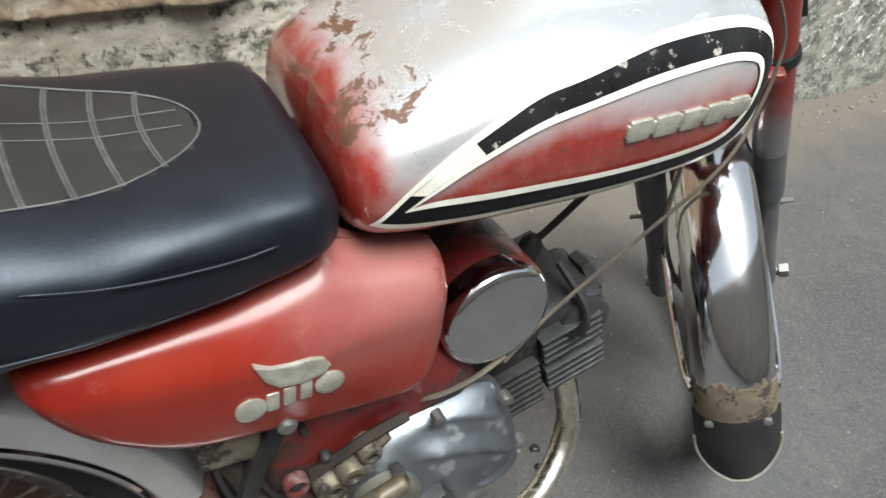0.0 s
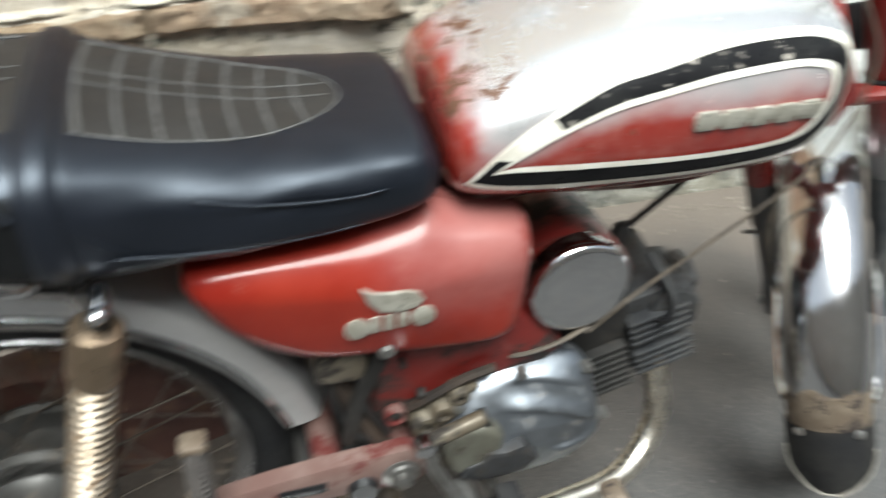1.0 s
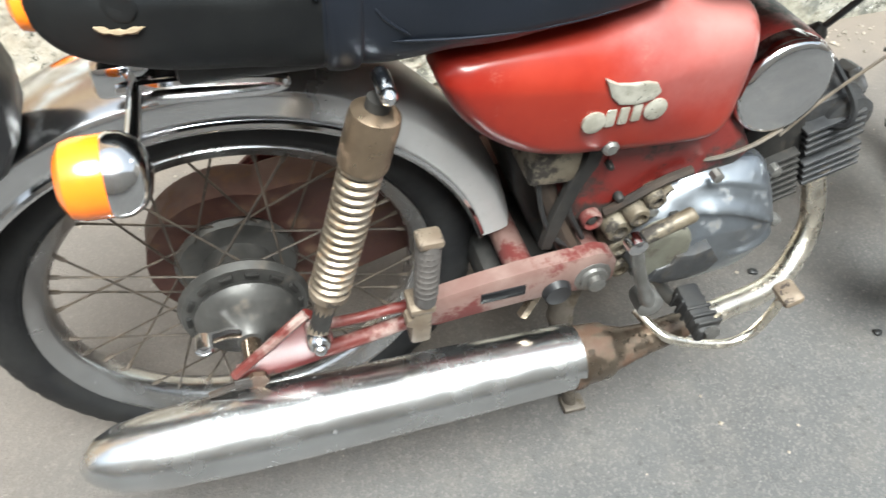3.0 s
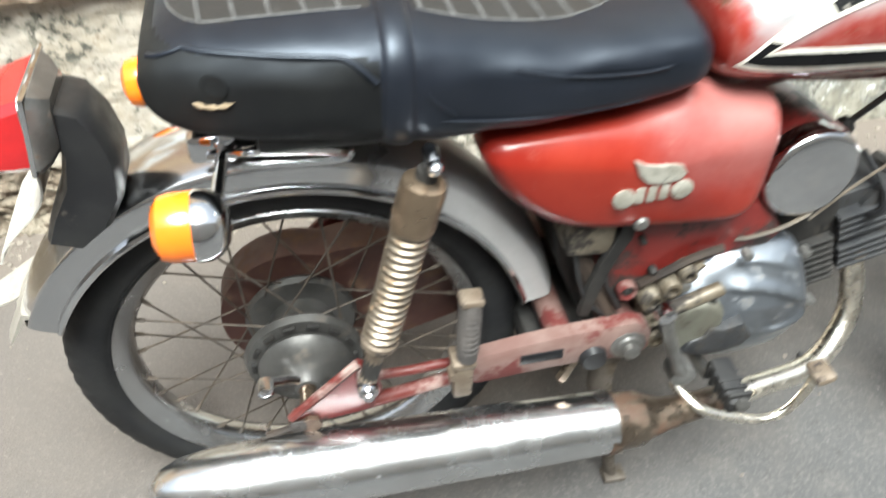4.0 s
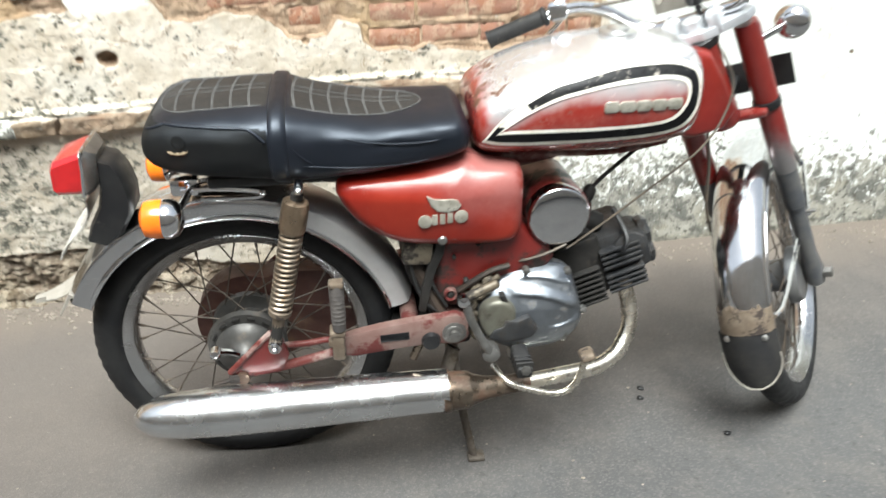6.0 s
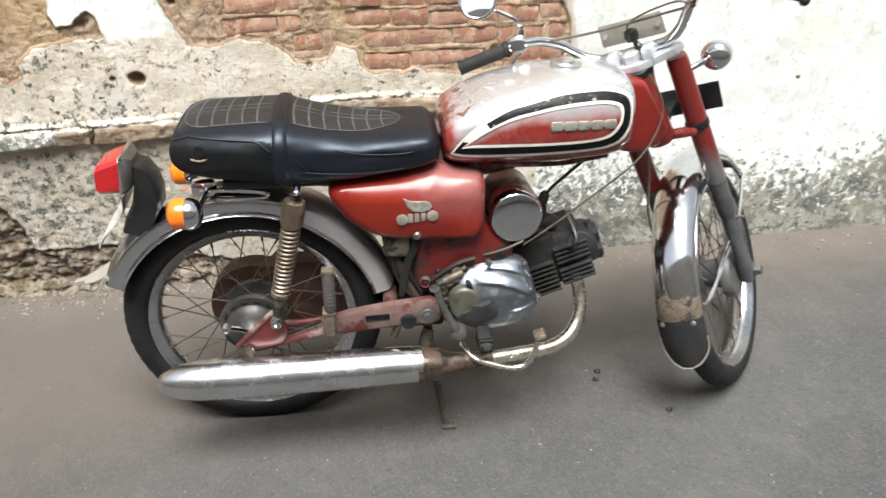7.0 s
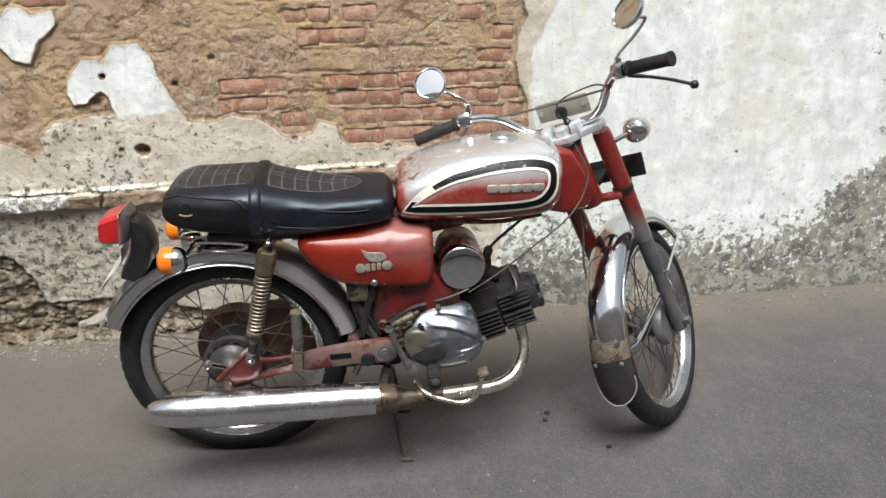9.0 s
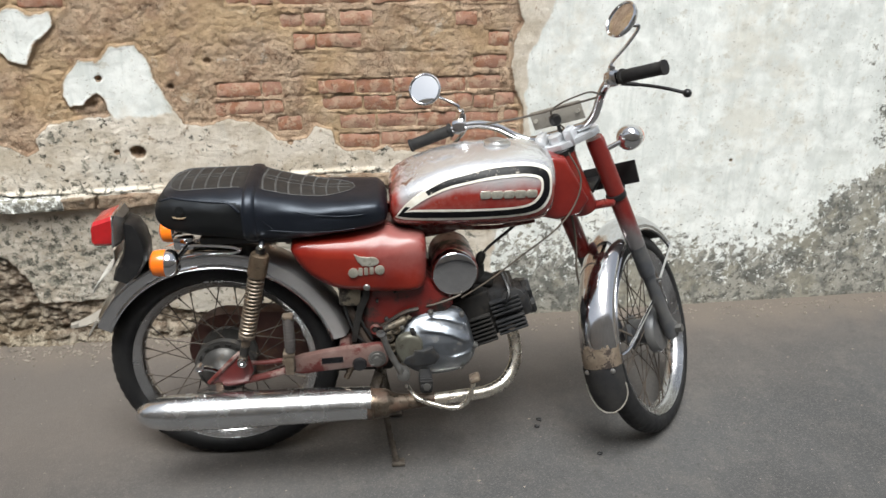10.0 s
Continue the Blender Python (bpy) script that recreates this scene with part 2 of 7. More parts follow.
def panel_paint():
    """Red paint with chalk and sky glare put into its colour over the upper front of the panel."""
    m, nt, sh, where = start("panel paint with chalk and glare")
    axes = nt.nodes.new("ShaderNodeSeparateXYZ")
    nt.links.new(where, axes.inputs[0])
    base = blend(nt, ramp(nt, cloud(nt, where, 7), 0.35, 0.65), (0.155, 0.009, 0.005), (0.20, 0.019, 0.010))
    along = maths(nt, "ADD", axes.outputs[0], maths(nt, "MULTIPLY", maths(nt, "SUBTRACT", cloud(nt, where, 9, 7, 0.65), 0.5), 0.16))
    up = maths(nt, "ADD", axes.outputs[2], maths(nt, "MULTIPLY", maths(nt, "SUBTRACT", cloud(nt, where, 13, 7, 0.65), 0.5), 0.10))
    # one pale patch: some chalk, and glare painted where the sky would shine
    chalk_glare = maths(nt, "MULTIPLY", maths(nt, "MULTIPLY", ramp(nt, along, 0.31, 0.47), ramp(nt, up, 0.56, 0.69)), maths(nt, "SUBTRACT", 1.0, ramp(nt, along, 0.50, 0.53)))
    base = blend(nt, maths(nt, "MULTIPLY", chalk_glare, 0.32), base, (0.50, 0.31, 0.29))
    scuff = maths(nt, "MULTIPLY", ramp(nt, cloud(nt, where, 34, 9, 0.75), 0.60, 0.72), 0.3)
    base = blend(nt, scuff, base, (0.27, 0.13, 0.105))
    nt.links.new(base, sh.inputs["Base Color"])
    nt.links.new(maths(nt, "ADD", maths(nt, "MULTIPLY", chalk_glare, 0.08), 0.36), sh.inputs["Roughness"])
    sh.inputs["Coat Weight"].default_value, sh.inputs["Coat Roughness"].default_value = 0.5, 0.2
    sh.inputs["Specular IOR Level"].default_value = 0.12
    relief(nt, sh, cloud(nt, where, 60, 5), 0.06, 0.001)
    return m


M["panel"] = panel_paint()
for name, level in (("black_band", 0.12), ("black_worn", 0.15), ("vinyl", 0.45), ("vinyl_side", 0.2), ("red", 0.25), ("red_dirty", 0.3), ("tyre", 0.22), ("rubber", 0.3), ("cylinder", 0.3), ("black", 0.35), ("head", 0.35), ("alloy_dirty", 0.35)):
    M[name].node_tree.nodes["Principled BSDF"].inputs["Specular IOR Level"].default_value = level


def fork_paint():
    """Red cover paint worn to grey metal towards its lower end."""
    m, nt, sh, where = start("fork paint worn through")
    axes = nt.nodes.new("ShaderNodeSeparateXYZ")
    nt.links.new(where, axes.inputs[0])
    base = blend(nt, ramp(nt, cloud(nt, where, 10), 0.35, 0.65), (0.13, 0.008, 0.007), (0.175, 0.022, 0.017))
    rub = maths(nt, "ADD", axes.outputs[2], maths(nt, "MULTIPLY", maths(nt, "SUBTRACT", cloud(nt, where, 16, 8, 0.7), 0.5), 0.14))
    worn = maths(nt, "SUBTRACT", 1.0, ramp(nt, rub, 0.585, 0.68))
    base = blend(nt, worn, base, (0.21, 0.20, 0.20))
    nt.links.new(base, sh.inputs["Base Color"])
    nt.links.new(maths(nt, "MULTIPLY", worn, 0.6), sh.inputs["Metallic"])
    sh.inputs["Roughness"].default_value, sh.inputs["Coat Weight"].default_value = 0.34, 0.3
    relief(nt, sh, cloud(nt, where, 90, 5), 0.08, 0.001)
    return m


M["fork_cover"] = fork_paint()


def fender_metal():
    """Chrome that is still bright behind and lies under grey dust towards the engine."""
    m, nt, sh, where = start("dusty chrome")
    axes = nt.nodes.new("ShaderNodeSeparateXYZ")
    nt.links.new(where, axes.inputs[0])
    along = maths(nt, "ADD", axes.outputs[0], maths(nt, "MULTIPLY", maths(nt, "SUBTRACT", cloud(nt, where, 8, 7, 0.65), 0.5), 0.25))
    dust = maths(nt, "ADD", maths(nt, "MULTIPLY", ramp(nt, along, 0.0, 0.2), 0.72), maths(nt, "MULTIPLY", ramp(nt, cloud(nt, where, 22, 8, 0.7), 0.5, 0.7), 0.16))
    col = blend(nt, dust, (0.60, 0.60, 0.61), blend(nt, cloud(nt, where, 60, 6), (0.33, 0.32, 0.31), (0.44, 0.43, 0.415)))
    spots = ramp(nt, cloud(nt, where, 48, 8, 0.75), 0.64, 0.70)
    col = blend(nt, maths(nt, "MULTIPLY", spots, 0.7), col, (0.10, 0.07, 0.05))
    nt.links.new(col, sh.inputs["Base Color"])
    nt.links.new(maths(nt, "SUBTRACT", 1.0, dust), sh.inputs["Metallic"])
    nt.links.new(maths(nt, "ADD", maths(nt, "MULTIPLY", dust, 0.34), 0.16), sh.inputs["Roughness"])
    relief(nt, sh, cloud(nt, where, 150, 4), 0.04, 0.001)
    return m


M["fender_metal"] = fender_metal()
for name in ("vinyl", "vinyl_side"):
    M[name].node_tree.nodes["Principled BSDF"].inputs["Specular Tint"].default_value = (0.78, 0.87, 1.0, 1)


# ---- mesh helpers ----
def spline(points, steps=8):
    """A smooth line through points of any dimension."""
    p = [Vector(q) for q in points]
    p = [2 * p[0] - p[1], *p, 2 * p[-1] - p[-2]]
    out = []
    for i in range(1, len(p) - 2):
        a, b, c, d = p[i - 1:i + 3]
        for k in range(steps):
            t = k / steps
            out.append(0.5 * ((2 * b) + (c - a) * t + (2 * a - 5 * b + 4 * c - d) * t * t + (3 * b - a - 3 * c + d) * t ** 3))
    return out + [p[-2]]


def loft(bm, rings, caps=True, loop=True, around=False):
    rows = [[bm.verts.new(v) for v in ring] for ring in rings]
    n = len(rows[0])
    pairs = list(zip(rows, rows[1:])) + ([(rows[-1], rows[0])] if around else [])
    for a, b in pairs:
        for i in range(n if loop else n - 1):
            j = (i + 1) % n
            bm.faces.new((a[i], a[j], b[j], b[i]))
    if caps and not around:
        bm.faces.new(rows[0][::-1])
        bm.faces.new(rows[-1])
    return bm


def sweep(bm, points, radius, sides=10, caps=True, squash=1.0):
    pts = [Vector(p) for p in points]
    up = None
    rings = []
    for i, p in enumerate(pts):
        d = (pts[min(i + 1, len(pts) - 1)] - pts[max(i - 1, 0)]).normalized()
        if up is None:
            up = d.orthogonal().normalized() if abs(d.z) > 0.9 else Vector((0, 0, 1))
        side = d.cross(up).normalized()
        up = side.cross(d).normalized()
        r = radius[i] if isinstance(radius, (list, tuple)) else radius
        rings.append([p + side * (r * math.cos(a)) + up * (r * squash * math.sin(a)) for a in (2 * math.pi * k / sides for k in range(sides))])
    return loft(bm, rings, caps)


def lathe(bm, profile, origin, axis=(0, 1, 0), sides=32, caps=True):
    """Turns (radius, height) pairs about the axis."""
    axis = Vector(axis).normalized()
    u = axis.orthogonal().normalized()
    v = axis.cross(u)
    o = Vector(origin)
    rings = []
    for r, h in profile:
        rings.append([o + axis * h + (u * math.cos(a) + v * math.sin(a)) * max(r, 1e-5) for a in (2 * math.pi * k / sides for k in range(sides))])
    return loft(bm, rings, caps)


def box(bm, centre, size, turn=None, bevel=0.0):
    made = bmesh.ops.create_cube(bm, size=1.0)["verts"]
    m = Matrix.Translation(centre) @ (turn or Matrix()) @ Matrix.Diagonal((*size, 1))
    bmesh.ops.transform(bm, matrix=m, verts=made)
    if bevel:
        edges = list({e for v in made for e in v.link_edges})
        bmesh.ops.bevel(bm, geom=edges, offset=bevel, segments=2, affect="EDGES", profile=0.5)
    return bm


def pillow(bm, outline, y0, y1, round_over=0.01, steps=4, bulge=0.0):
    """A plate in the xz plane from y0 (back) to y1 (front), its front edge rounded over and its face swelling by bulge."""
    c = Vector((sum(p[0] for p in outline) / len(outline), sum(p[1] for p in outline) / len(outline)))
    s = 1 if y1 > y0 else -1

    def ring(inset, y):
        out = []
        for p in outline:
            d = c - Vector(p)
            q = Vector(p) + d * (inset / max(d.length, 1e-4))
            out.append(Vector((q.x, y, q.y)))
        return out
    rings = [ring(0, y0), ring(0, y1 - s * round_over)]
    for k in range(1, steps + 1):
        a = math.pi / 2 * k / steps
        rings.append(ring(round_over * (1 - math.cos(a)), y1 - s * round_over * (1 - math.sin(a))))
    for k in (0.3, 0.6, 0.85):
        rings.append([Vector((p.x + (c.x - p.x) * k, y1 + s * bulge * (1 - (1 - k) ** 2), p.z + (c.y - p.z) * k)) for p in ring(round_over, y1)])
    return loft(bm, rings)


def thing(name, label, category, group="", at=(0, 0, 0)):
    ob = new(name)
    ob.location = at
    ob.empty_display_size = 0.1
    return tagged(ob, label, category, group)


def part(name, bm, material, parent=None, label="", m=None, angle=40, smooth=True):
    if m is not None:
        bm.transform(m)
    bmesh.ops.recalc_face_normals(bm, faces=bm.faces)
    me = bpy.data.meshes.new(name)
    bm.to_mesh(me)
    bm.free()
    me.materials.append(M[material] if isinstance(material, str) else material)
    if smooth:
        me.polygons.foreach_set("use_smooth", [True] * len(me.polygons))
        me.set_sharp_from_angle(angle=radians(angle))
    ob = new(name, me)
    if parent is not None:
        ob.parent = parent
        ob.matrix_parent_inverse = Matrix()
    if label:
        ob["label"] = label
    return ob


def shared(name, me, parent, m, label=""):
    ob = new(name, me)
    ob.parent = parent
    ob.matrix_basis = m
    if label:
        ob["label"] = label
    return ob


# ---- ground ----
def ground_material():
    m, nt, sh, where = start("worn asphalt")
    big = ramp(nt, cloud(nt, where, 1.3, 5), 0.35, 0.68)
    col = blend(nt, big, (0.040, 0.0398, 0.0402), (0.059, 0.0583, 0.0582))
    col = blend(nt, maths(nt, "MULTIPLY", ramp(nt, cloud(nt, where, 9, 8, 0.7), 0.45, 0.72), 0.5), col, (0.092, 0.084, 0.076))
    stones = nt.nodes.new("ShaderNodeTexVoronoi")
    stones.inputs["Scale"].default_value = 260
    nt.links.new(where, stones.inputs["Vector"])
    col = blend(nt, maths(nt, "MULTIPLY", ramp(nt, stones.outputs["Color"], 0.5, 0.9), 0.30), col, (0.15, 0.138, 0.125))
    col = blend(nt, maths(nt, "MULTIPLY", ramp(nt, cloud(nt, where, 70, 6, 0.7), 0.62, 0.70), 0.55), col, (0.24, 0.225, 0.205))
    col = blend(nt, maths(nt, "MULTIPLY", ramp(nt, cloud(nt, where, 45, 7, 0.7), 0.56, 0.66), 0.5), col, (0.024, 0.0235, 0.023))
    axes = nt.nodes.new("ShaderNodeSeparateXYZ")
    nt.links.new(where, axes.inputs[0])
    edge = maths(nt, "SUBTRACT", axes.outputs[1], maths(nt, "MULTIPLY", axes.outputs[0], 0.05))
    edge = maths(nt, "ADD", edge, maths(nt, "MULTIPLY", maths(nt, "SUBTRACT", cloud(nt, where, 6), 0.5), 0.35))
    col = blend(nt, maths(nt, "MULTIPLY", ramp(nt, edge, 0.42, 0.66), 0.75), col, (0.15, 0.122, 0.095))
    near = maths(nt, "SUBTRACT", edge, maths(nt, "MULTIPLY", axes.outputs[0], 0.22))
    col = blend(nt, maths(nt, "MULTIPLY", ramp(nt, near, -0.45, 0.30), 0.60), col, (0.106, 0.087, 0.073))
    oil = maths(nt, "MULTIPLY", ramp(nt, cloud(nt, where, 2.6, 6, 0.7, 0.6), 0.62, 0.72), 0.55)
    col = blend(nt, oil, col, (0.04, 0.037, 0.035))
    nt.links.new(col, sh.inputs["Base Color"])
    sh.inputs["Roughness"].default_value = 0.85
    h = maths(nt, "ADD", cloud(nt, where, 190, 4), maths(nt, "MULTIPLY", stones.outputs["Distance"], 0.7))
    relief(nt, sh, h, 0.55, 0.002)
    return m


bm = bmesh.new()
xs = [-150, -40, -10, -4] + [-3 + 0.12 * i for i in range(67)] + [6, 12, 40, 150]
ys = [-150, -40, -10, -5] + [-4 + 0.12 * i for i in range(40)] + [2, 6, 40, 150]
grid = [[bm.verts.new((x, y, 0.004 * noise.noise((x * 1.1, y * 1.1, 3.0)) * (1 if abs(x) < 4 and -4 < y < 0.2 and math.hypot(x - 0.6, y) > 0.9 else 0))) for y in ys] for x in xs]
for i in range(len(xs) - 1):
    for j in range(len(ys) - 1):
        bm.faces.new((grid[i][j], grid[i + 1][j], grid[i + 1][j + 1], grid[i][j + 1]))
ground = tagged(part("road", bm, ground_material()), "worn grey-brown asphalt lane with dust along the wall", "road", kind="structure")


# ---- old street wall ----
def wall_y(x):
    return 0.70 + 0.05 * x


class Lattice:
    """Smooth noise on arrays, from a fixed table of random values."""
    table = np.random.RandomState(7).rand(256, 256)

    @classmethod
    def one(cls, u, v):
        iu, iv = np.floor(u).astype(int), np.floor(v).astype(int)
        fu, fv = u - iu, v - iv
        fu, fv = fu * fu * (3 - 2 * fu), fv * fv * (3 - 2 * fv)
        t = cls.table
        a, b = t[iu % 256, iv % 256], t[(iu + 1) % 256, iv % 256]
        c, d = t[iu % 256, (iv + 1) % 256], t[(iu + 1) % 256, (iv + 1) % 256]
        return (a * (1 - fu) + b * fu) * (1 - fv) + (c * (1 - fu) + d * fu) * fv

    @classmethod
    def many(cls, u, v, scale, octaves=4, gain=0.55, seed=0):
        total, amp, norm = 0, 1.0, 0
        for k in range(octaves):
            total = total + amp * cls.one(u * scale + 17.3 * (seed + k), v * scale + 9.1 * (seed + 2 * k))
            norm, amp, scale = norm + amp, amp * gain, scale * 2.03
        return total / norm - 0.5


def inside(u, v, poly):
    """Signed distance to a polygon, positive inside."""
    best, sign = np.full(u.shape, 1e9), np.zeros(u.shape, int)
    for (ax, ay), (bx, by) in zip(poly, poly[1:] + poly[:1]):
        ex, ey = bx - ax, by - ay
        t = np.clip(((u - ax) * ex + (v - ay) * ey) / (ex * ex + ey * ey), 0, 1)
        best = np.minimum(best, np.hypot(u - ax - t * ex, v - ay - t * ey))
        sign += ((ay > v) != (by > v)) & (u < ex * (v - ay) / (by - ay + 1e-12) + ax)
    return np.where(sign % 2 == 1, best, -best)


CREAM = [(-3, 0.45), (-3, 0.76), (-0.82, 0.735), (-0.788, 0.723), (-0.726, 0.683), (-0.684, 0.7), (-0.69, 0.734), (-0.647, 0.781), (-0.53, 0.802), (-0.432, 0.81), (-0.272, 0.87), (-0.224, 0.771), (-0.171, 0.762), (-0.091, 0.784), (-0.005, 0.778), (0.055, 0.732), (0.072, 0.712),
         (0.166, 0.714), (0.196, 0.752), (0.252, 0.737), (0.263, 0.692), (0.305, 0.664), (0.391, 0.661), (0.434, 0.68), (0.459, 0.659), (0.585, 0.654), (0.72, 0.66), (0.76, 0.56), (0.7, 0.45)]
PATCH_A = [(-1.064, 1.112), (-0.742, 1.115), (-0.702, 1.136), (-0.665, 1.136), (-0.647, 1.119), (-0.575, 1.134), (-0.57, 1.084), (-0.591, 1.061), (-0.625, 1.041), (-0.67, 0.976), (-0.727, 0.984), (-0.759, 1.031), (-1.089, 1.013)]
PATCH_B = [(-0.574, 0.928), (-0.518, 0.979), (-0.464, 0.975), (-0.413, 1.03), (-0.343, 1.032), (-0.314, 0.987), (-0.299, 0.925), (-0.27, 0.873), (-0.248, 0.828), (-0.226, 0.771), (-0.291, 0.739), (-0.456, 0.773), (-0.45, 0.81), (-0.461, 0.853), (-0.48, 0.875), (-0.512, 0.858), (-0.524, 0.84), (-0.574, 0.83), (-0.585, 0.878)]
RENDERED = [(0.86, 3.4), (0.868, 1.151), (0.886, 1.071), (0.865, 1.035), (0.849, 0.934), (0.866, 0.858), (0.897, 0.789), (0.90, 0.70), (0.82, 0.60), (0.74, 0.45), (0.69, 0.25), (0.68, -0.1), (9, -0.1), (9, 3.4)]
WHITED = [(0.985, 3.4), (0.996, 1.15), (0.989, 1.105), (0.954, 1.043), (0.928, 0.988), (0.912, 0.914), (0.896, 0.838), (0.918, 0.778), (0.94, 0.68), (0.90, 0.49), (0.82, 0.318), (0.78, -0.1), (9, -0.1), (9, 3.4)]
LOW = [(-1.11, 0.39), (-0.901, 0.338), (-0.85, 0.32), (-0.807, 0.258), (-0.769, 0.158), (-0.56, 0.156), (-0.391, 0.123), (-0.14, 0.062), (0.434, 0.024), (0.711, -0.02), (0.80, 0.326), (0.80, 0.46), (-0.508, 0.489), (-0.654, 0.492), (-0.87, 0.489), (-1.082, 0.489)]
HOLES = [(-0.381, 0.684, 0.021, 1.0), (-0.467, 0.925, 0.009, 0.5), (-0.502, 0.843, 0.016, 0.6), (-0.13, 0.969, 0.011, 0.6), (-0.254, 0.893, 0.011, 0.6), (-0.446, 0.686, 0.008, 0.4), (0.11, 0.70, 0.008, 0.3), (1.679, 0.579, 0.0035, 0.3)]
# brick courses that the fallen plaster lays open: course number and the stretch along the wall
ROW_HEIGHT = [0.700, 0.761, 0.821, 0.881, 0.950, 1.025, 1.095, 1.166, 1.235, 1.305, 1.375]
OPEN = [(0, 0.27, 0.64), (1, 0.07, 0.155), (1, 0.275, 0.82), (2, -0.125, 0.10), (2, 0.22, 0.885), (3, -0.115, 0.10), (3, 0.21, 0.82), (4, 0.72, 0.84), (5, 0.14, 0.36), (6, 0.10, 0.27), (6, 0.29, 0.40), (6, 0.66, 0.74), (5, 0.77, 0.85), (0, 0.65, 0.88), (1, 0.83, 0.89),
        (7, -0.67, -0.50), (7, -0.06, 0.85), (8, -0.9, 0.85), (9, -1.2, 0.2), (10, -0.7, 0.85)]


def brick_list():
    """Centre, length and height of every brick laid open."""
    pick, out = random.Random(23), []
    for row, x0, x1 in OPEN:
        x = x0
        while x < x1 - 0.04:
            n = min(pick.choice((0.075, 0.12, 0.135, 0.145, 0.16)) * pick.uniform(0.94, 1.06), x1 - x)
            if n > 0.035 and (row < 8 or pick.random() < 0.8):
                out.append((x + n / 2, ROW_HEIGHT[row] + pick.uniform(-0.004, 0.004), n - pick.uniform(0.005, 0.010), pick.uniform(0.041, 0.048)))
            x += n
    return out


BRICKS = brick_list()


def wall_layers(u, v):
    """Depth of the face in front of the wall line, and the layers that the material shows."""
    n1, n2, n3 = Lattice.many(u, v, 5, 5, 0.6, 1), Lattice.many(u, v, 26, 5, 0.62, 2), Lattice.many(u, v, 2, 3, 0.5, 5)
    n4 = Lattice.many(u, v, 70, 3, 0.6, 6)
    pu, pv = u + 0.028 * Lattice.many(u, v, 14, 5, 0.65, 3), v + 0.028 * Lattice.many(u, v, 14, 5, 0.65, 4)
    sd = np.maximum.reduce([inside(pu, pv, CREAM), inside(pu, pv, PATCH_A), inside(pu, pv, PATCH_B), inside(pu, pv, RENDERED), inside(pu, pv, LOW)])
    patch = np.maximum(inside(pu, pv, PATCH_A), inside(pu, pv, PATCH_B))
    for hx, hz, hr, deep in HOLES:
        sd = np.minimum(sd, np.hypot(u - hx, (v - hz) * 1.15) * (1 + 0.7 * n2) - hr)
    skin = np.clip(sd / 0.005 + 0.5, 0, 1)
    plaster = np.clip(sd / 0.04 + 0.5, 0, 1)
    raw = 1 - skin
    mud = 0.010 * n1 + 0.009 * n2 + 0.004 * n4
    ridge = np.abs(Lattice.many(u, v, 9, 4, 0.6, 14))
    mud = mud - 0.0045 * np.clip(1 - ridge / 0.016, 0, 1)
    mud = mud - 0.0022 * np.exp(-((sd + 0.006) / 0.0045) ** 2)
    socket = np.zeros(u.shape)
    for bx, bz, bl, bh in BRICKS:
        near = (np.abs(u - bx) < bl) & (np.abs(v - bz) < bh)
        if near.any():
            uu, vv = u[near] + 0.010 * n2[near], v[near] + 0.010 * n1[near] + 0.008 * n2[near]
            gap = np.minimum(bl / 2 + 0.002 - np.abs(uu - bx), bh / 2 + 0.002 - np.abs(vv - bz))
            socket[near] = np.maximum(socket[near], np.clip(gap / 0.004 + 0.3, 0, 1))
    mud = mud * (1 - 0.35 * socket) - 0.006 * socket
    course = np.zeros(u.shape)
    for k in range(len(ROW_HEIGHT) - 1):
        joint = (ROW_HEIGHT[k] + ROW_HEIGHT[k + 1]) / 2
        near = np.abs(v - joint) < 0.03
        if near.any():
            course[near] = np.maximum(course[near], np.exp(-((v[near] + 0.012 * n2[near] + 0.012 * n1[near] - joint) / 0.0045) ** 2))
    course = course * np.clip(2.6 * Lattice.many(u, v, 6, 4, 0.6, 41), 0, 1) * np.clip((u + 0.45) / 0.5, 0.25, 1) * (1 - socket)
    mud = mud - 0.006 * course
    depth = raw * mud + skin * (0.007 + 0.007 * n1 + 0.0022 * n2)
    rise = 0.04 * np.clip((u + 0.45) / 0.65, 0, 1)
    lower = np.clip((0.493 + rise - v) / 0.01, 0, 1) * np.clip((0.80 - u) / 0.3, 0, 1)
    crag = np.abs(Lattice.many(u * 0.6, v, 12, 4, 0.6, 12))
    depth = depth + lower * (0.004 - 0.11 * np.clip(0.14 - crag, 0, 1) * (0.12 + 0.88 * raw))
    depth = depth + lower * raw * (0.034 * Lattice.many(u * 0.45, v, 26, 5, 0.66, 19) + 0.010 * n4 - 0.012 * np.clip(1 - np.abs(Lattice.many(u * 0.5, v, 22, 4, 0.6, 15)) / 0.03, 0, 1))
    reach = np.clip((0.60 + 0.15 * n1 - u) / 0.04, 0, 1)
    lv = v - rise
    ledge = np.clip((lv - 0.494 - 0.012 * n1) / 0.006, 0, 1) * np.clip((0.548 + 0.012 * n1 - lv) / 0.006, 0, 1) * reach
    lip = np.clip((lv - 0.548) / 0.004, 0, 1) * np.clip((0.563 + 0.012 * n1 - lv) / 0.010, 0, 1) * reach
    block = (np.abs(u + 0.742 + 0.012 * n2) < 0.107).astype(float)
    split = np.clip(1 - np.abs(u + 0.53 + 0.02 * n2) / 0.006, 0, 1) + np.clip(1 - np.abs(u + 0.22 + 0.02 * n2) / 0.006, 0, 1) + np.clip(1 - np.abs(u - 0.13 + 0.02 * n2) / 0.006, 0, 1)
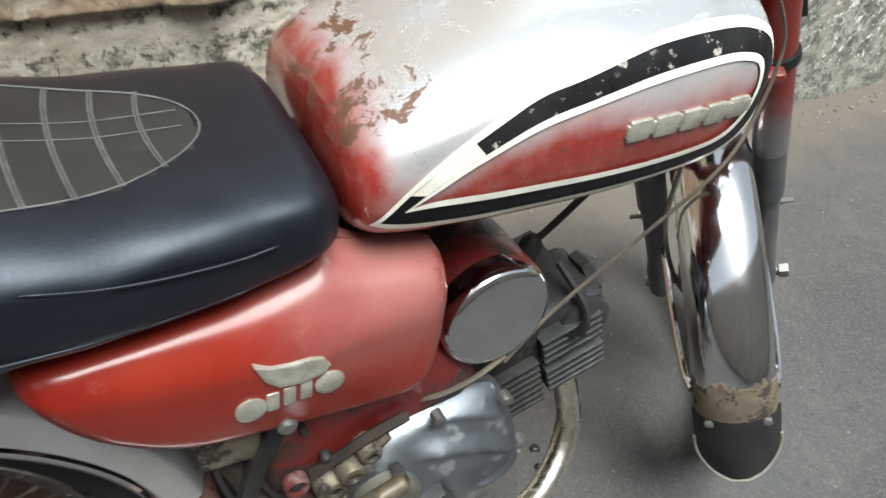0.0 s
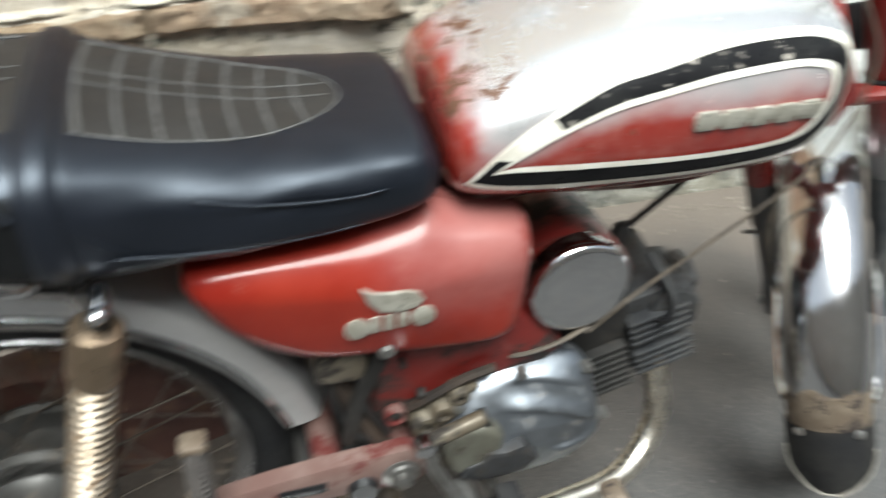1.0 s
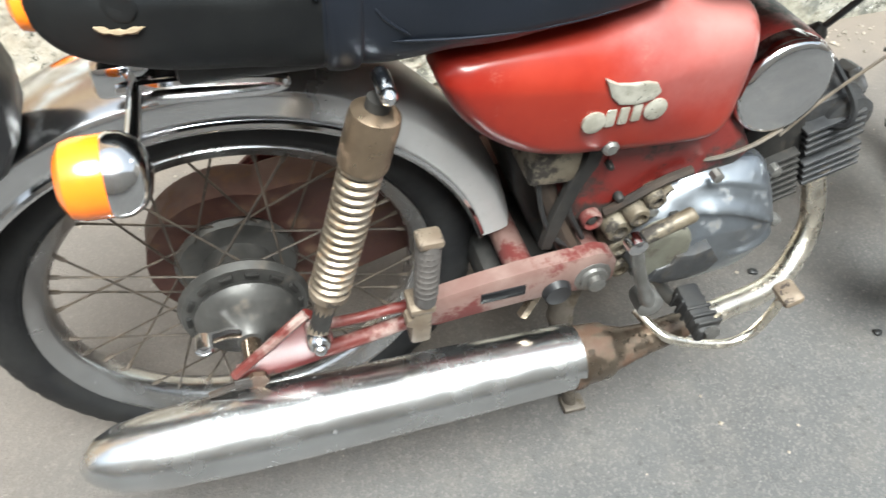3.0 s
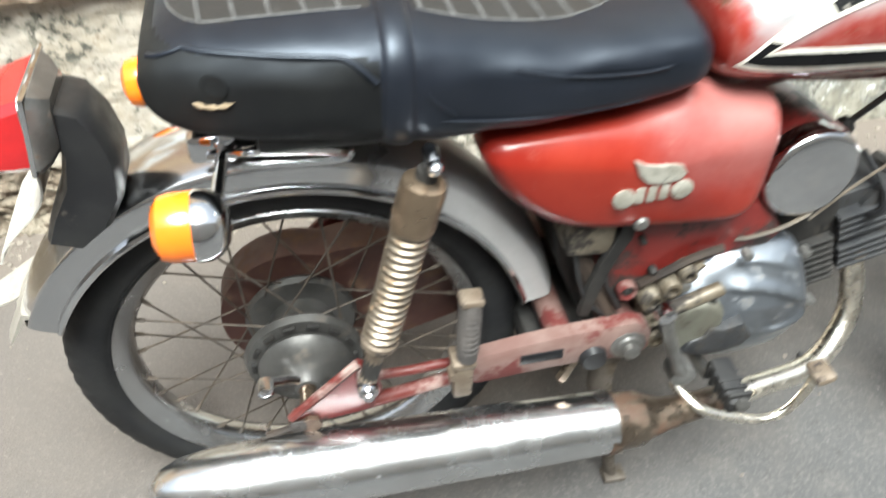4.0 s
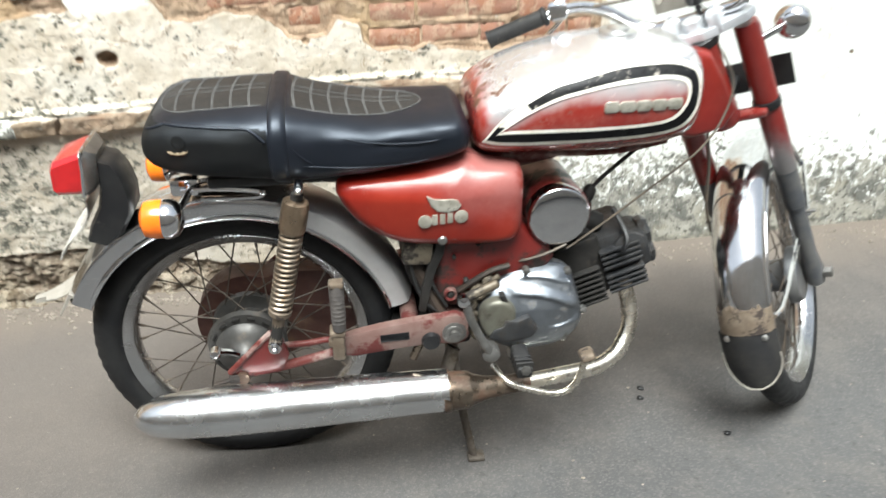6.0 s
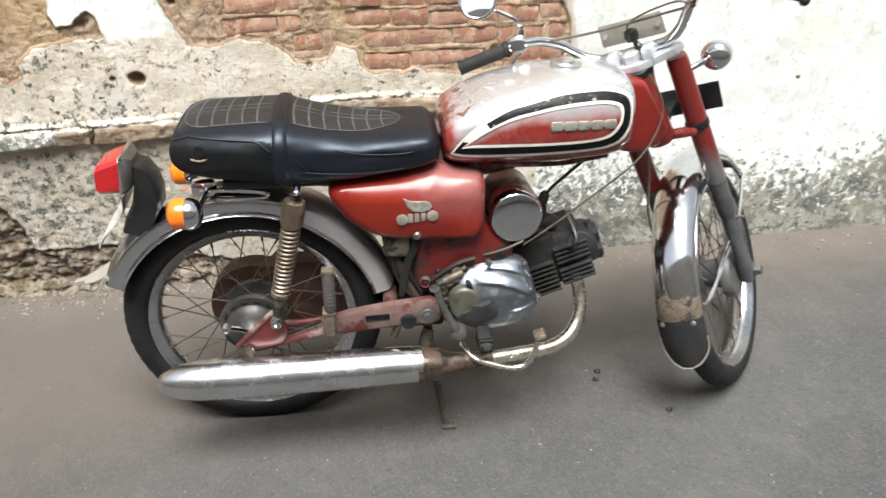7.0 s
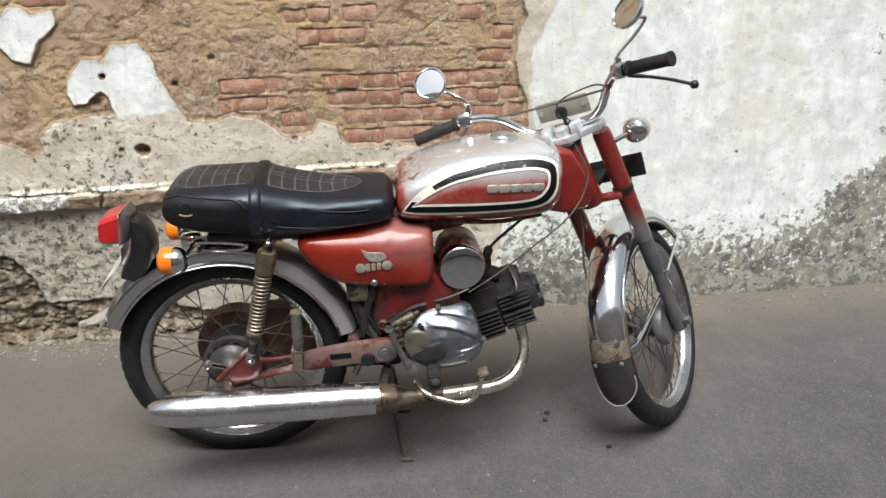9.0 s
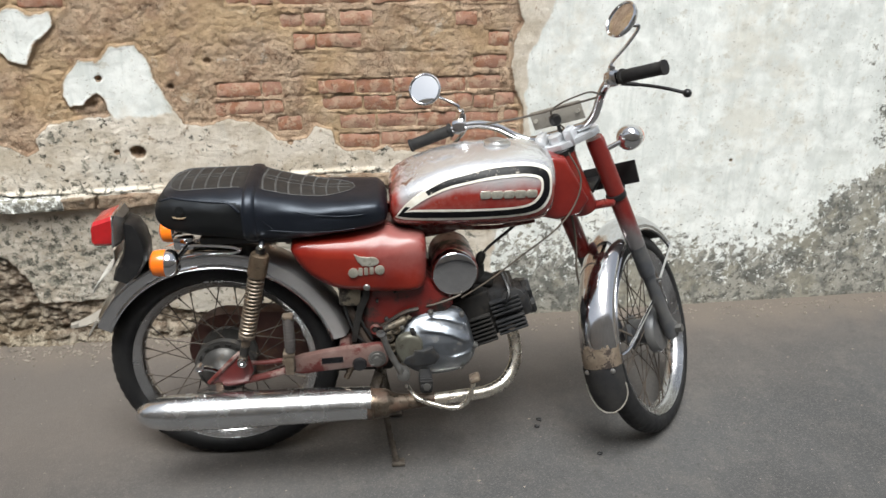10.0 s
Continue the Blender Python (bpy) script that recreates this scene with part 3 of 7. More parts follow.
    chipped = np.clip(0.8 + 1.6 * Lattice.many(u, v, 7, 4, 0.6, 9), 0.35, 1)
    depth = depth + ledge * (0.034 * np.maximum(chipped, block) + 0.012 * n2 * (1 - block) - 0.03 * np.minimum(split, 1)) + lip * 0.020 * np.clip(0.55 + 2.2 * Lattice.many(u, v, 11, 4, 0.6, 31), 0.0, 1)
    right = np.clip((u - 0.70) / 0.15, 0, 1)
    foot = np.clip((0.055 + 0.06 * n1 - v) / 0.03, 0, 1) * (1 - right)
    heap = np.clip((0.05 + 0.04 * n1 - v) / 0.055, 0, 1) * (1 - 0.85 * right)
    depth = depth + 0.012 * foot * (0.6 + n2) + 0.045 * heap ** 2 * (0.75 + 0.6 * n1)
    for hx, hz, hr, deep in HOLES:
        depth = depth - 0.032 * deep * np.clip(1.2 - np.hypot(u - hx, (v - hz) * 1.15) * (1 + 0.7 * n2) / hr, 0, 1)
    white = np.clip((inside(pu, pv, WHITED) + 0.07 * n1) / 0.03 + 0.5, 0, 1)
    white = np.maximum(white, np.clip(patch / 0.012, 0, 1) * np.clip((v - 0.785 + 0.1 * n1) / 0.05, 0, 1) * 0.95)
    white = np.maximum(white, lower * np.clip((0.05 - u) / 0.1, 0, 1) * 0.30)
    painted = block * np.clip((v - 0.499) / 0.004, 0, 1) * np.clip((0.552 - v) / 0.004, 0, 1)
    bared = ledge * (1 - block) * np.clip((u + 0.66) / 0.03, 0, 1) * np.clip(0.75 + 1.5 * Lattice.many(u, v, 13, 4, 0.6, 33), 0, 1)
    white, plaster = np.maximum(white * (1 - bared), painted), np.maximum(plaster * (1 - bared), painted)
    stone = np.maximum.reduce([ledge * (1 - painted) * (0.68 - 0.35 * bared), lower * raw * 0.8, lower * skin * 0.42, course * raw * 0.3, foot * 0.75, np.clip(3 * heap, 0, 0.9)])
    white = white * (1 - foot) * (1 - np.clip(3 * heap, 0, 1))
    flake = right * np.clip((0.54 + 0.4 * n3 + 0.25 * n1 - v) / 0.50, 0, 1) * 1.4
    side = np.clip((u - 2.14 + 0.35 * n1 - 0.5 * (v - 0.95) ** 2) / 0.10, 0, 1) * (0.75 + 0.4 * n3)
    ramped = np.clip((u - 2.00 - 0.92 * (v - 0.32) + 0.5 * n1) / 0.16, 0, 1) * (v < 0.6)
    flake = np.maximum.reduce([flake, right * side, right * ramped * 1.1])
    flake = np.maximum(flake, (1 - right) * np.clip((0.49 - v) / 0.02, 0, 1) * np.clip(0.56 + 1.3 * n3 + 0.8 * np.clip((u - 0.3) / 0.4, 0, 1) * (0.75 - v), 0.15, 0.95))
    grime = (1 - right) * np.clip((0.65 + 0.15 * n1 - v) / 0.08, 0, 1) * np.clip((v - 0.49) / 0.02, 0, 1) * 0.55
    flake = np.maximum.reduce([flake, grime, lip * 0.75, (1 - right) * np.clip(0.30 + 0.7 * n1, 0, 0.6) * (v > 0.6) * (white < 0.3)]) * (1 - painted)
    flake = np.maximum(flake, painted * 0.85)
    depth = depth - (0.004 - 0.003 * right) * np.clip(flake, 0, 1) * np.clip(-8 * Lattice.many(u, v, 34, 4, 0.65, 21), 0, 1)
    return depth, plaster, white, np.clip(flake, 0, 1.3), stone


def wall_material():
    m, nt, sh, where = start("crumbling lime wall")

    def layer(name):
        n = nt.nodes.new("ShaderNodeAttribute")
        n.attribute_name = name
        return n.outputs["Fac"]

    def part_of(fac, k):
        return maths(nt, "MULTIPLY", fac, k)
    fine, mid = cloud(nt, where, 60, 9, 0.72), cloud(nt, where, 11, 10, 0.7, 0.3)
    grit = cloud(nt, where, 230, 4, 0.7)
    pits = ramp(nt, cloud(nt, where, 95, 5, 0.7), 0.62, 0.66)
    # earth mortar of the open wall
    mud = blend(nt, ramp(nt, mid, 0.36, 0.60), (0.38, 0.25, 0.164), (0.60, 0.44, 0.305))
    mud = blend(nt, part_of(ramp(nt, cloud(nt, where, 26, 9, 0.72, 0.5), 0.555, 0.585), 0.75), mud, (0.60, 0.455, 0.325))
    mud = blend(nt, part_of(ramp(nt, cloud(nt, where, 5.5, 7, 0.65), 0.52, 0.66), 0.6), mud, (0.33, 0.245, 0.18))
    mud = blend(nt, part_of(ramp(nt, cloud(nt, where, 38, 9, 0.76), 0.60, 0.625), 0.65), mud, (0.17, 0.105, 0.066))
    mud = blend(nt, part_of(ramp(nt, cloud(nt, where, 8, 9, 0.72, 0.4), 0.60, 0.63), 0.75), mud, (0.62, 0.55, 0.45))
    mud = blend(nt, part_of(ramp(nt, grit, 0.54, 0.66), 0.6), mud, (0.60, 0.465, 0.34))
    mud = blend(nt, part_of(ramp(nt, cloud(nt, where, 120, 6, 0.75), 0.57, 0.63), 0.7), mud, (0.14, 0.085, 0.052))
    crack = maths(nt, "ABSOLUTE", maths(nt, "SUBTRACT", cloud(nt, where, 13, 6, 0.6, 0.3), 0.5))
    mud = blend(nt, part_of(maths(nt, "SUBTRACT", 1.0, ramp(nt, crack, 0.003, 0.012)), ramp(nt, cloud(nt, where, 6, 4), 0.45, 0.62)), mud, (0.17, 0.105, 0.066))
    mud = blend(nt, part_of(ramp(nt, cloud(nt, where, 2.6, 6, 0.6, 0.3), 0.46, 0.60), 0.55), mud, (0.60, 0.425, 0.235))
    mud = blend(nt, part_of(ramp(nt, cloud(nt, where, 4.2, 6, 0.62, 0.5), 0.56, 0.66), 0.5), mud, (0.30, 0.16, 0.10))
    mud = blend(nt, part_of(layer("stone"), 0.85), mud, blend(nt, ramp(nt, cloud(nt, where, 30, 9, 0.74), 0.46, 0.56), (0.070, 0.068, 0.056), (0.29, 0.275, 0.225)))
    # cream plaster
    creamy = blend(nt, ramp(nt, mid, 0.36, 0.62), (0.53, 0.46, 0.36), (0.72, 0.655, 0.56))
    creamy = blend(nt, part_of(ramp(nt, cloud(nt, where, 4, 8, 0.66, 0.4), 0.50, 0.64), 0.6), creamy, (0.60, 0.575, 0.51))
    creamy = blend(nt, part_of(ramp(nt, cloud(nt, where, 30, 8, 0.75), 0.58, 0.64), 0.7), creamy, (0.32, 0.23, 0.15))
    creamy = blend(nt, part_of(layer("stone"), 0.85), creamy, blend(nt, ramp(nt, fine, 0.4, 0.62), (0.085, 0.076, 0.06), (0.23, 0.20, 0.155)))
    # white limewash
    whites = blend(nt, ramp(nt, mid, 0.36, 0.62), (0.66, 0.68, 0.65), (0.83, 0.845, 0.81))
    whites = blend(nt, part_of(ramp(nt, cloud(nt, where, 6, 10, 0.74), 0.50, 0.60), 0.55), whites, (0.62, 0.64, 0.60))
    runs = nt.nodes.new("ShaderNodeVectorMath")
    runs.operation = "MULTIPLY"
    runs.inputs[1].default_value = (1.0, 1.0, 0.14)
    nt.links.new(where, runs.inputs[0])
    whites = blend(nt, part_of(ramp(nt, cloud(nt, runs.outputs[0], 34, 6, 0.65), 0.50, 0.68), 0.5), whites, (0.55, 0.58, 0.55))
    whites = blend(nt, part_of(ramp(nt, cloud(nt, where, 3.2, 9, 0.7), 0.54, 0.66), 0.5), whites, (0.66, 0.62, 0.53))
    whites = blend(nt, part_of(ramp(nt, cloud(nt, where, 20, 9, 0.76), 0.58, 0.63), 0.55), whites, (0.50, 0.47, 0.39))
    whites = blend(nt, ramp(nt, cloud(nt, where, 46, 7, 0.75), 0.665, 0.69), whites, (0.30, 0.25, 0.18))
    lime = blend(nt, ramp(nt, maths(nt, "ADD", layer("white"), part_of(maths(nt, "SUBTRACT", fine, 0.5), 0.6)), 0.35, 0.65), creamy, whites)
    lime = blend(nt, part_of(pits, 0.5), lime, (0.22, 0.17, 0.12))
    # flaked and stained lower wall
    under = blend(nt, ramp(nt, cloud(nt, where, 17, 8, 0.7), 0.42, 0.56), (0.145, 0.145, 0.13), (0.33, 0.32, 0.28))
    under = blend(nt, ramp(nt, cloud(nt, where, 52, 7, 0.76), 0.53, 0.60), under, (0.085, 0.082, 0.068))
    under = blend(nt, part_of(ramp(nt, cloud(nt, where, 7, 6, 0.7), 0.5, 0.6), 0.6), under, (0.30, 0.28, 0.22))
    under = blend(nt, ramp(nt, layer("white"), 0.45, 0.8), blend(nt, ramp(nt, cloud(nt, where, 38, 8, 0.74), 0.44, 0.56), (0.10, 0.097, 0.08), (0.32, 0.30, 0.245)), under)
    left = maths(nt, "ADD", part_of(layer("flake"), 0.21), 0.045)
    gone = maths(nt, "SUBTRACT", left, maths(nt, "SUBTRACT", cloud(nt, where, 40, 10, 0.76, 0.3), 0.30))
    lime = blend(nt, ramp(nt, gone, -0.02, 0.02), lime, under)
    edge = maths(nt, "ADD", layer("plaster"), part_of(maths(nt, "SUBTRACT", fine, 0.5), 0.3))
    bare = ramp(nt, edge, 0.55, 0.585)
    col = blend(nt, bare, mud, lime)
    broken = maths(nt, "MULTIPLY", ramp(nt, edge, 0.38, 0.5), maths(nt, "SUBTRACT", 1.0, ramp(nt, edge, 0.57, 0.62)))
    col = blend(nt, part_of(broken, 0.28), col, (0.20, 0.145, 0.10))
    nt.links.new(col, sh.inputs["Base Color"])
    sh.inputs["Roughness"].default_value = 0.92
    sh.inputs["Specular IOR Level"].default_value = 0.25
    calm = maths(nt, "SUBTRACT", 1.0, maths(nt, "MULTIPLY", bare, maths(nt, "ADD", part_of(layer("white"), 0.34), 0.54)))
    rugged = maths(nt, "ADD", fine, part_of(cloud(nt, where, 210, 5, 0.7), 1.1))
    rugged = maths(nt, "SUBTRACT", rugged, part_of(ramp(nt, gone, -0.015, 0.015), 0.2))
    relief(nt, sh, maths(nt, "MULTIPLY", maths(nt, "SUBTRACT", rugged, part_of(pits, 0.25)), calm), 0.9, 0.009)
    return m


M["wall"] = wall_material()
ux = np.concatenate([np.arange(-14, -1.3, 0.25), np.arange(-1.3, 2.9, 0.0045), np.arange(2.9, 14, 0.25)])
vz = np.concatenate([np.arange(-0.1, 1.45, 0.0045), np.arange(1.45, 2.7, 0.1)])
U, V = np.meshgrid(ux, vz, indexing="ij")
depth, plaster, whiteness, flaked, stone = wall_layers(U, V)
verts = np.stack([U, wall_y(U) - depth, V], -1).reshape(-1, 3)
nu, nv = len(ux), len(vz)
idx = np.arange(nu * nv).reshape(nu, nv)
quads = np.stack([idx[:-1, :-1], idx[1:, :-1], idx[1:, 1:], idx[:-1, 1:]], -1).reshape(-1, 4)
back = len(verts)
verts = np.concatenate([verts, np.array([(x, wall_y(x) + 0.35, z) for x in (ux[0], ux[-1]) for z in (vz[0], vz[-1])])])
me = bpy.data.meshes.new("street_wall")
rim_top = [int(i) for i in idx[:, -1]]
faces = [tuple(int(i) for i in q) for q in quads]
faces += [(back, back + 1, back + 3, back + 2), (*rim_top, back + 3, back + 1)]
me.from_pydata([tuple(v) for v in verts.tolist()], [], faces)
for name, values in (("plaster", plaster), ("white", whiteness), ("flake", flaked), ("stone", stone)):
    layer = me.attributes.new(name, "FLOAT", "POINT")
    layer.data.foreach_set("value", np.concatenate([values.reshape(-1), np.zeros(4)]).astype(np.float32))
me.materials.append(M["wall"])
me.polygons.foreach_set("use_smooth", [True] * len(me.polygons))
wall = tagged(new("wall_street", me), "crumbling old brick wall with peeling cream and white lime plaster", "wall", kind="structure")

# the unseen building across the lane, behind the camera, and the lane's far ends
M["plain_wall"] = surf("dull plaster", (0.40, 0.375, 0.34), (0.48, 0.45, 0.41), 2, (0.85, 0.95), 0, 60, 0.3, (0.34, 0.30, 0.25), (0.55, 0.75), 3)
# out-of-view walls, added to hold back skylight and be mirrored in the chrome
for name, centre, size in (("wall_opposite", (0, -5.0, 2.6), (28, 0.3, 5.4)), ("wall_end_near", (-13.8, -2.2, 2.4), (0.3, 5.6, 5.0)), ("wall_end_far", (13.8, -2.0, 2.4), (0.3, 6.0, 5.0))):
    bm = bmesh.new()
    box(bm, centre, size)
    tagged(part(name, bm, "plain_wall", smooth=False), "plain dull plaster wall out of view, added to bound the skylight", "wall", kind="structure")


# ---- motorcycle ----
bike = thing("motorcycle", "weathered red vintage motorcycle with black seat, parked beside a crumbling wall", "motorcycle")

# steering: everything in front is built straight ahead and turned about the steering head
STEER, CASTER = 57.0, 25.0
FOOT = Vector((1.142, 0.050, 0.266))
HEAD = Vector((-math.sin(radians(CASTER)), 0, math.cos(radians(CASTER))))
FRONT = Matrix.Translation(FOOT) @ Matrix.Rotation(radians(STEER), 4, HEAD) @ Matrix.Translation(-FOOT)
AXLE_F = FOOT + 0.044 * Vector((math.cos(radians(CASTER)), 0, math.sin(radians(CASTER))))
AXLE_R = Vector((-0.025, 0, 0.293))


def curve1(xs, ys, x):
    """Smooth value at x of a line through the given knots."""
    x = min(max(x, xs[0]), xs[-1])
    i = min(max(sum(1 for k in xs if k <= x) - 1, 0), len(xs) - 2)
    t = (x - xs[i]) / (xs[i + 1] - xs[i])

    def slope(k):
        if k == 0:
            return (ys[1] - ys[0]) / (xs[1] - xs[0])
        if k == len(xs) - 1:
            return (ys[-1] - ys[-2]) / (xs[-1] - xs[-2])
        a, b = (ys[k] - ys[k - 1]) / (xs[k] - xs[k - 1]), (ys[k + 1] - ys[k]) / (xs[k + 1] - xs[k])
        return 0 if a * b <= 0 else 2 * a * b / (a + b)
    h = xs[i + 1] - xs[i]
    return ((2 * t ** 3 - 3 * t * t + 1) * ys[i] + (t ** 3 - 2 * t * t + t) * h * slope(i) + (3 * t * t - 2 * t ** 3) * ys[i + 1] + (t ** 3 - t * t) * h * slope(i + 1))


# wheels
def wheel(name, axle, radius, half, m, label):
    """A spoked wheel: the rim carries the tyre, hub, brake plate and spokes. Built about the axle along y."""
    rr = 0.240
    bm = bmesh.new()
    ring = [(rr, -0.027), (rr + 0.003, -0.030), (rr + 0.006, -0.027), (rr + 0.001, -0.022), (rr - 0.012, -0.017), (rr - 0.019, -0.008), (rr - 0.019, 0.008), (rr - 0.012, 0.017), (rr + 0.001, 0.022),
            (rr + 0.006, 0.027), (rr + 0.003, 0.030), (rr, 0.027), (rr - 0.014, 0.021), (rr - 0.0225, 0.009), (rr - 0.0225, -0.009), (rr - 0.014, -0.021)]
    loops = [[axle + Vector((r * math.cos(a), y, r * math.sin(a))) for r, y in ring] for a in (2 * math.pi * k / 96 for k in range(96))]
    loft(bm, loops, around=True)
    rim = part(name, bm, "rim_chrome", bike, label, m, 50)
    bm = bmesh.new()
    loops = []
    n = 192
    for k in range(n):
        a = 2 * math.pi * k / n
        cut = 0.0022 if k % 3 == 0 else 0.0
        prof = []
        for s in range(19):
            b = math.pi * (s / 18) * 1.28 - math.pi * 0.14
            y = -half * math.cos(b)
            r = rr + 0.004 + (radius - rr - 0.004) * (0.30 + 0.70 * math.sin(b)) if 0 < s < 18 else rr + 0.002
            if s in (0, 18):
                y = -0.024 if s == 0 else 0.024
            tread = cut if 5 <= s <= 13 and s not in (8, 10) else 0
            if s in (8, 10):
                tread = 0.0025
            low = max((r - tread) * math.sin(a), 0.001 - axle.z)
            prof.append(axle + Vector(((r - tread) * math.cos(a), y, low)))
        loops.append(prof)
    loft(bm, loops, around=True)
    part("tyre", bm, "tyre", rim, "worn black ribbed tyre", m, 60)
    return rim


def spokes(rim, axle, flange, width, m, material="steel"):
    """Thirty-six crossed spokes that share four meshes."""
    bases = []
    for side in (-1, 1):
        for lean in (-1, 1):
            bm = bmesh.new()
            a0, a1 = radians(lean * 52), 0.0
            p = Vector((flange * math.cos(a0), side * (width - 0.003 * lean), flange * math.sin(a0)))
            q = Vector((0.222, side * 0.006, 0))
            sweep(bm, [p, p.lerp(q, 0.5), p.lerp(q, 0.93), q], 0.0016, 5)
            sweep(bm, [p.lerp(q, 0.92), q], 0.003, 5)
            bmesh.ops.recalc_face_normals(bm, faces=bm.faces)
            me = bpy.data.meshes.new("spoke")
            bm.to_mesh(me)
            bm.free()
            me.materials.append(M[material])
            bases.append(me)
    for k in range(36):
        spin = Matrix.Rotation(radians(10 * k), 4, "Y")
        shared("spoke", bases[k % 4], rim, (m or Matrix()) @ Matrix.Translation(axle) @ spin)


rear = wheel("rear_wheel", AXLE_R, 0.305, 0.037, None, "rear wheel with pitted chrome rim")
front = wheel("front_wheel", AXLE_F, 0.2955, 0.034, FRONT, "front wheel with chrome rim, turned away from the wall")
spokes(rear, AXLE_R, 0.062, 0.034, None, "spoke")
spokes(front, AXLE_F, 0.050, 0.030, FRONT, "spoke")
bm = bmesh.new()
lathe(bm, [(0.03, -0.05), (0.076, -0.046), (0.080, -0.036), (0.076, -0.030), (0.045, -0.026), (0.045, 0.026), (0.074, 0.028), (0.078, 0.036), (0.074, 0.0435), (0.05, 0.0435)], AXLE_R)
part("hub", bm, "hub", rear, "dirty alloy rear hub")
bm = bmesh.new()
lathe(bm, [(0.058, -0.048), (0.062, -0.056), (0.056, -0.066), (0.04, -0.074), (0.022, -0.084), (0.016, -0.094), (0.010, -0.096)], AXLE_R)
plate = part("brake_plate", bm, "hub", rear, "grey brake plate with oily dirt")
for k in range(14):
    bm = bmesh.new()
    turn = Matrix.Rotation(2 * math.pi * k / 14, 4, "Y")
    box(bm, AXLE_R + turn @ Vector((0.067, -0.047, 0)), (0.006, 0.008, 0.016), turn, 0.001)
    part("drum_lug", bm, "cylinder", plate)
bm = bmesh.new()
lathe(bm, [(0.012, -0.14), (0.012, 0.13)], AXLE_R, sides=12)
lathe(bm, [(0.014, -0.152), (0.015, -0.139)], AXLE_R, sides=6)
part("axle", bm, "rusty_pipe", rear, "rusty axle and nut")
bm = bmesh.new()
sweep(bm, [AXLE_R + Vector(p) for p in ((0.005, -0.082, 0.0), (-0.025, -0.092, 0.022), (-0.05, -0.108, 0.038))], 0.007, 8)
lathe(bm, [(0.004, -0.02), (0.010, -0.016), (0.010, 0.004)], AXLE_R + Vector((-0.05, -0.108, 0.038)), sides=12)
part("brake_arm", bm, "chrome", rear, "chrome brake lever on the hub")
bm = bmesh.new()
lathe(bm, [(0.02, -0.06), (0.058, -0.054), (0.066, -0.044), (0.066, -0.03), (0.04, -0.022), (0.035, 0.022), (0.05, 0.03), (0.05, 0.04), (0.02, 0.05)], AXLE_F)
part("hub", bm, "fork_grey", front, "grey front brake hub", FRONT)
bm = bmesh.new()
lathe(bm, [(0.009, -0.105), (0.009, 0.105)], AXLE_F, sides=12)
lathe(bm, [(0.013, -0.118), (0.013, -0.104)], AXLE_F, sides=6)
part("axle", bm, "steel", front, "", FRONT)


# mudguards
def guard(name, axle, a0, a1, profile, material, label, m=None, steps=56, warp=None):
    """A mudguard round the axle from a0 to a1 degrees, of (y, radius) points, with rolled thickness."""
    bm = bmesh.new()
    outer = [tuple(p) for p in spline([(y, r, 0) for y, r in profile], 4)]
    rings = []
    for k in range(steps + 1):
        a = radians(a0 + (a1 - a0) * k / steps)
        grow = warp(k / steps) if warp else 0.0
        ring = [axle + Vector(((r + grow) * math.cos(a), y, (r + grow) * math.sin(a))) for y, r, _ in outer]
        ring += [axle + Vector(((r + grow - 0.003) * math.cos(a), y * 0.975, (r + grow - 0.003) * math.sin(a))) for y, r, _ in reversed(outer)]
        rings.append(ring)
    loft(bm, rings)
    ob = part(name, bm, material, bike, label, m, 45)
    for side in (-1, 1):
        bm = bmesh.new()
        y, r = profile[0] if side < 0 else profile[-1]
        pts = []
        for k in range(steps + 1):
            a = radians(a0 + (a1 - a0) * k / steps)
            g = warp(k / steps) if warp else 0.0
            pts.append(axle + Vector(((r + g) * math.cos(a), y, (r + g) * math.sin(a))))
        sweep(bm, pts, 0.0035, 6)
        part("rolled_edge", bm, "chrome", ob, "", m)
    return ob


REAR_SECTION = [(-0.063, 0.300), (-0.0635, 0.318), (-0.062, 0.332), (-0.056, 0.338), (-0.030, 0.346), (0, 0.349), (0.030, 0.346), (0.056, 0.338), (0.062, 0.332), (0.0635, 0.318), (0.063, 0.300)]
rear_guard = guard("rear_mudguard", AXLE_R, 15, 155.5, REAR_SECTION, "fender_metal", "dull dented chrome rear mudguard", None, 70)
for side in (-1, 1):
    bm = bmesh.new()
    sweep(bm, [AXLE_R + Vector((0.301 * math.cos(radians(a)), side * 0.0655, 0.301 * math.sin(radians(a)))) for a in range(17, 155, 3)], 0.005, 8)
    part("rolled_edge", bm, "chrome", rear_guard, "bright rolled edge of the mudguard")
FRONT_SECTION = [(-0.050, 0.298), (-0.052, 0.312), (-0.043, 0.329), (-0.024, 0.341), (0, 0.345), (0.024, 0.341), (0.043, 0.329), (0.052, 0.312), (0.050, 0.298)]
front_guard = guard("front_mudguard", AXLE_F, 46, 183, FRONT_SECTION, "chrome", "bright chrome front mudguard with rust at its lower end", FRONT, 60)
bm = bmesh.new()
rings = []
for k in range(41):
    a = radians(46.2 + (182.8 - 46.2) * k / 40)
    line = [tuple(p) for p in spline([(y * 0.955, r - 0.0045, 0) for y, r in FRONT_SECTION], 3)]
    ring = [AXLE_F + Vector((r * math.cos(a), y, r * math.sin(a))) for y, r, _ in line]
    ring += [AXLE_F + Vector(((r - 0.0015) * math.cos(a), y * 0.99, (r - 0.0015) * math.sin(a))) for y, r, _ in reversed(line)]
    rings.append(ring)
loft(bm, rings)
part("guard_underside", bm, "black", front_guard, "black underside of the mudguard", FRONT)
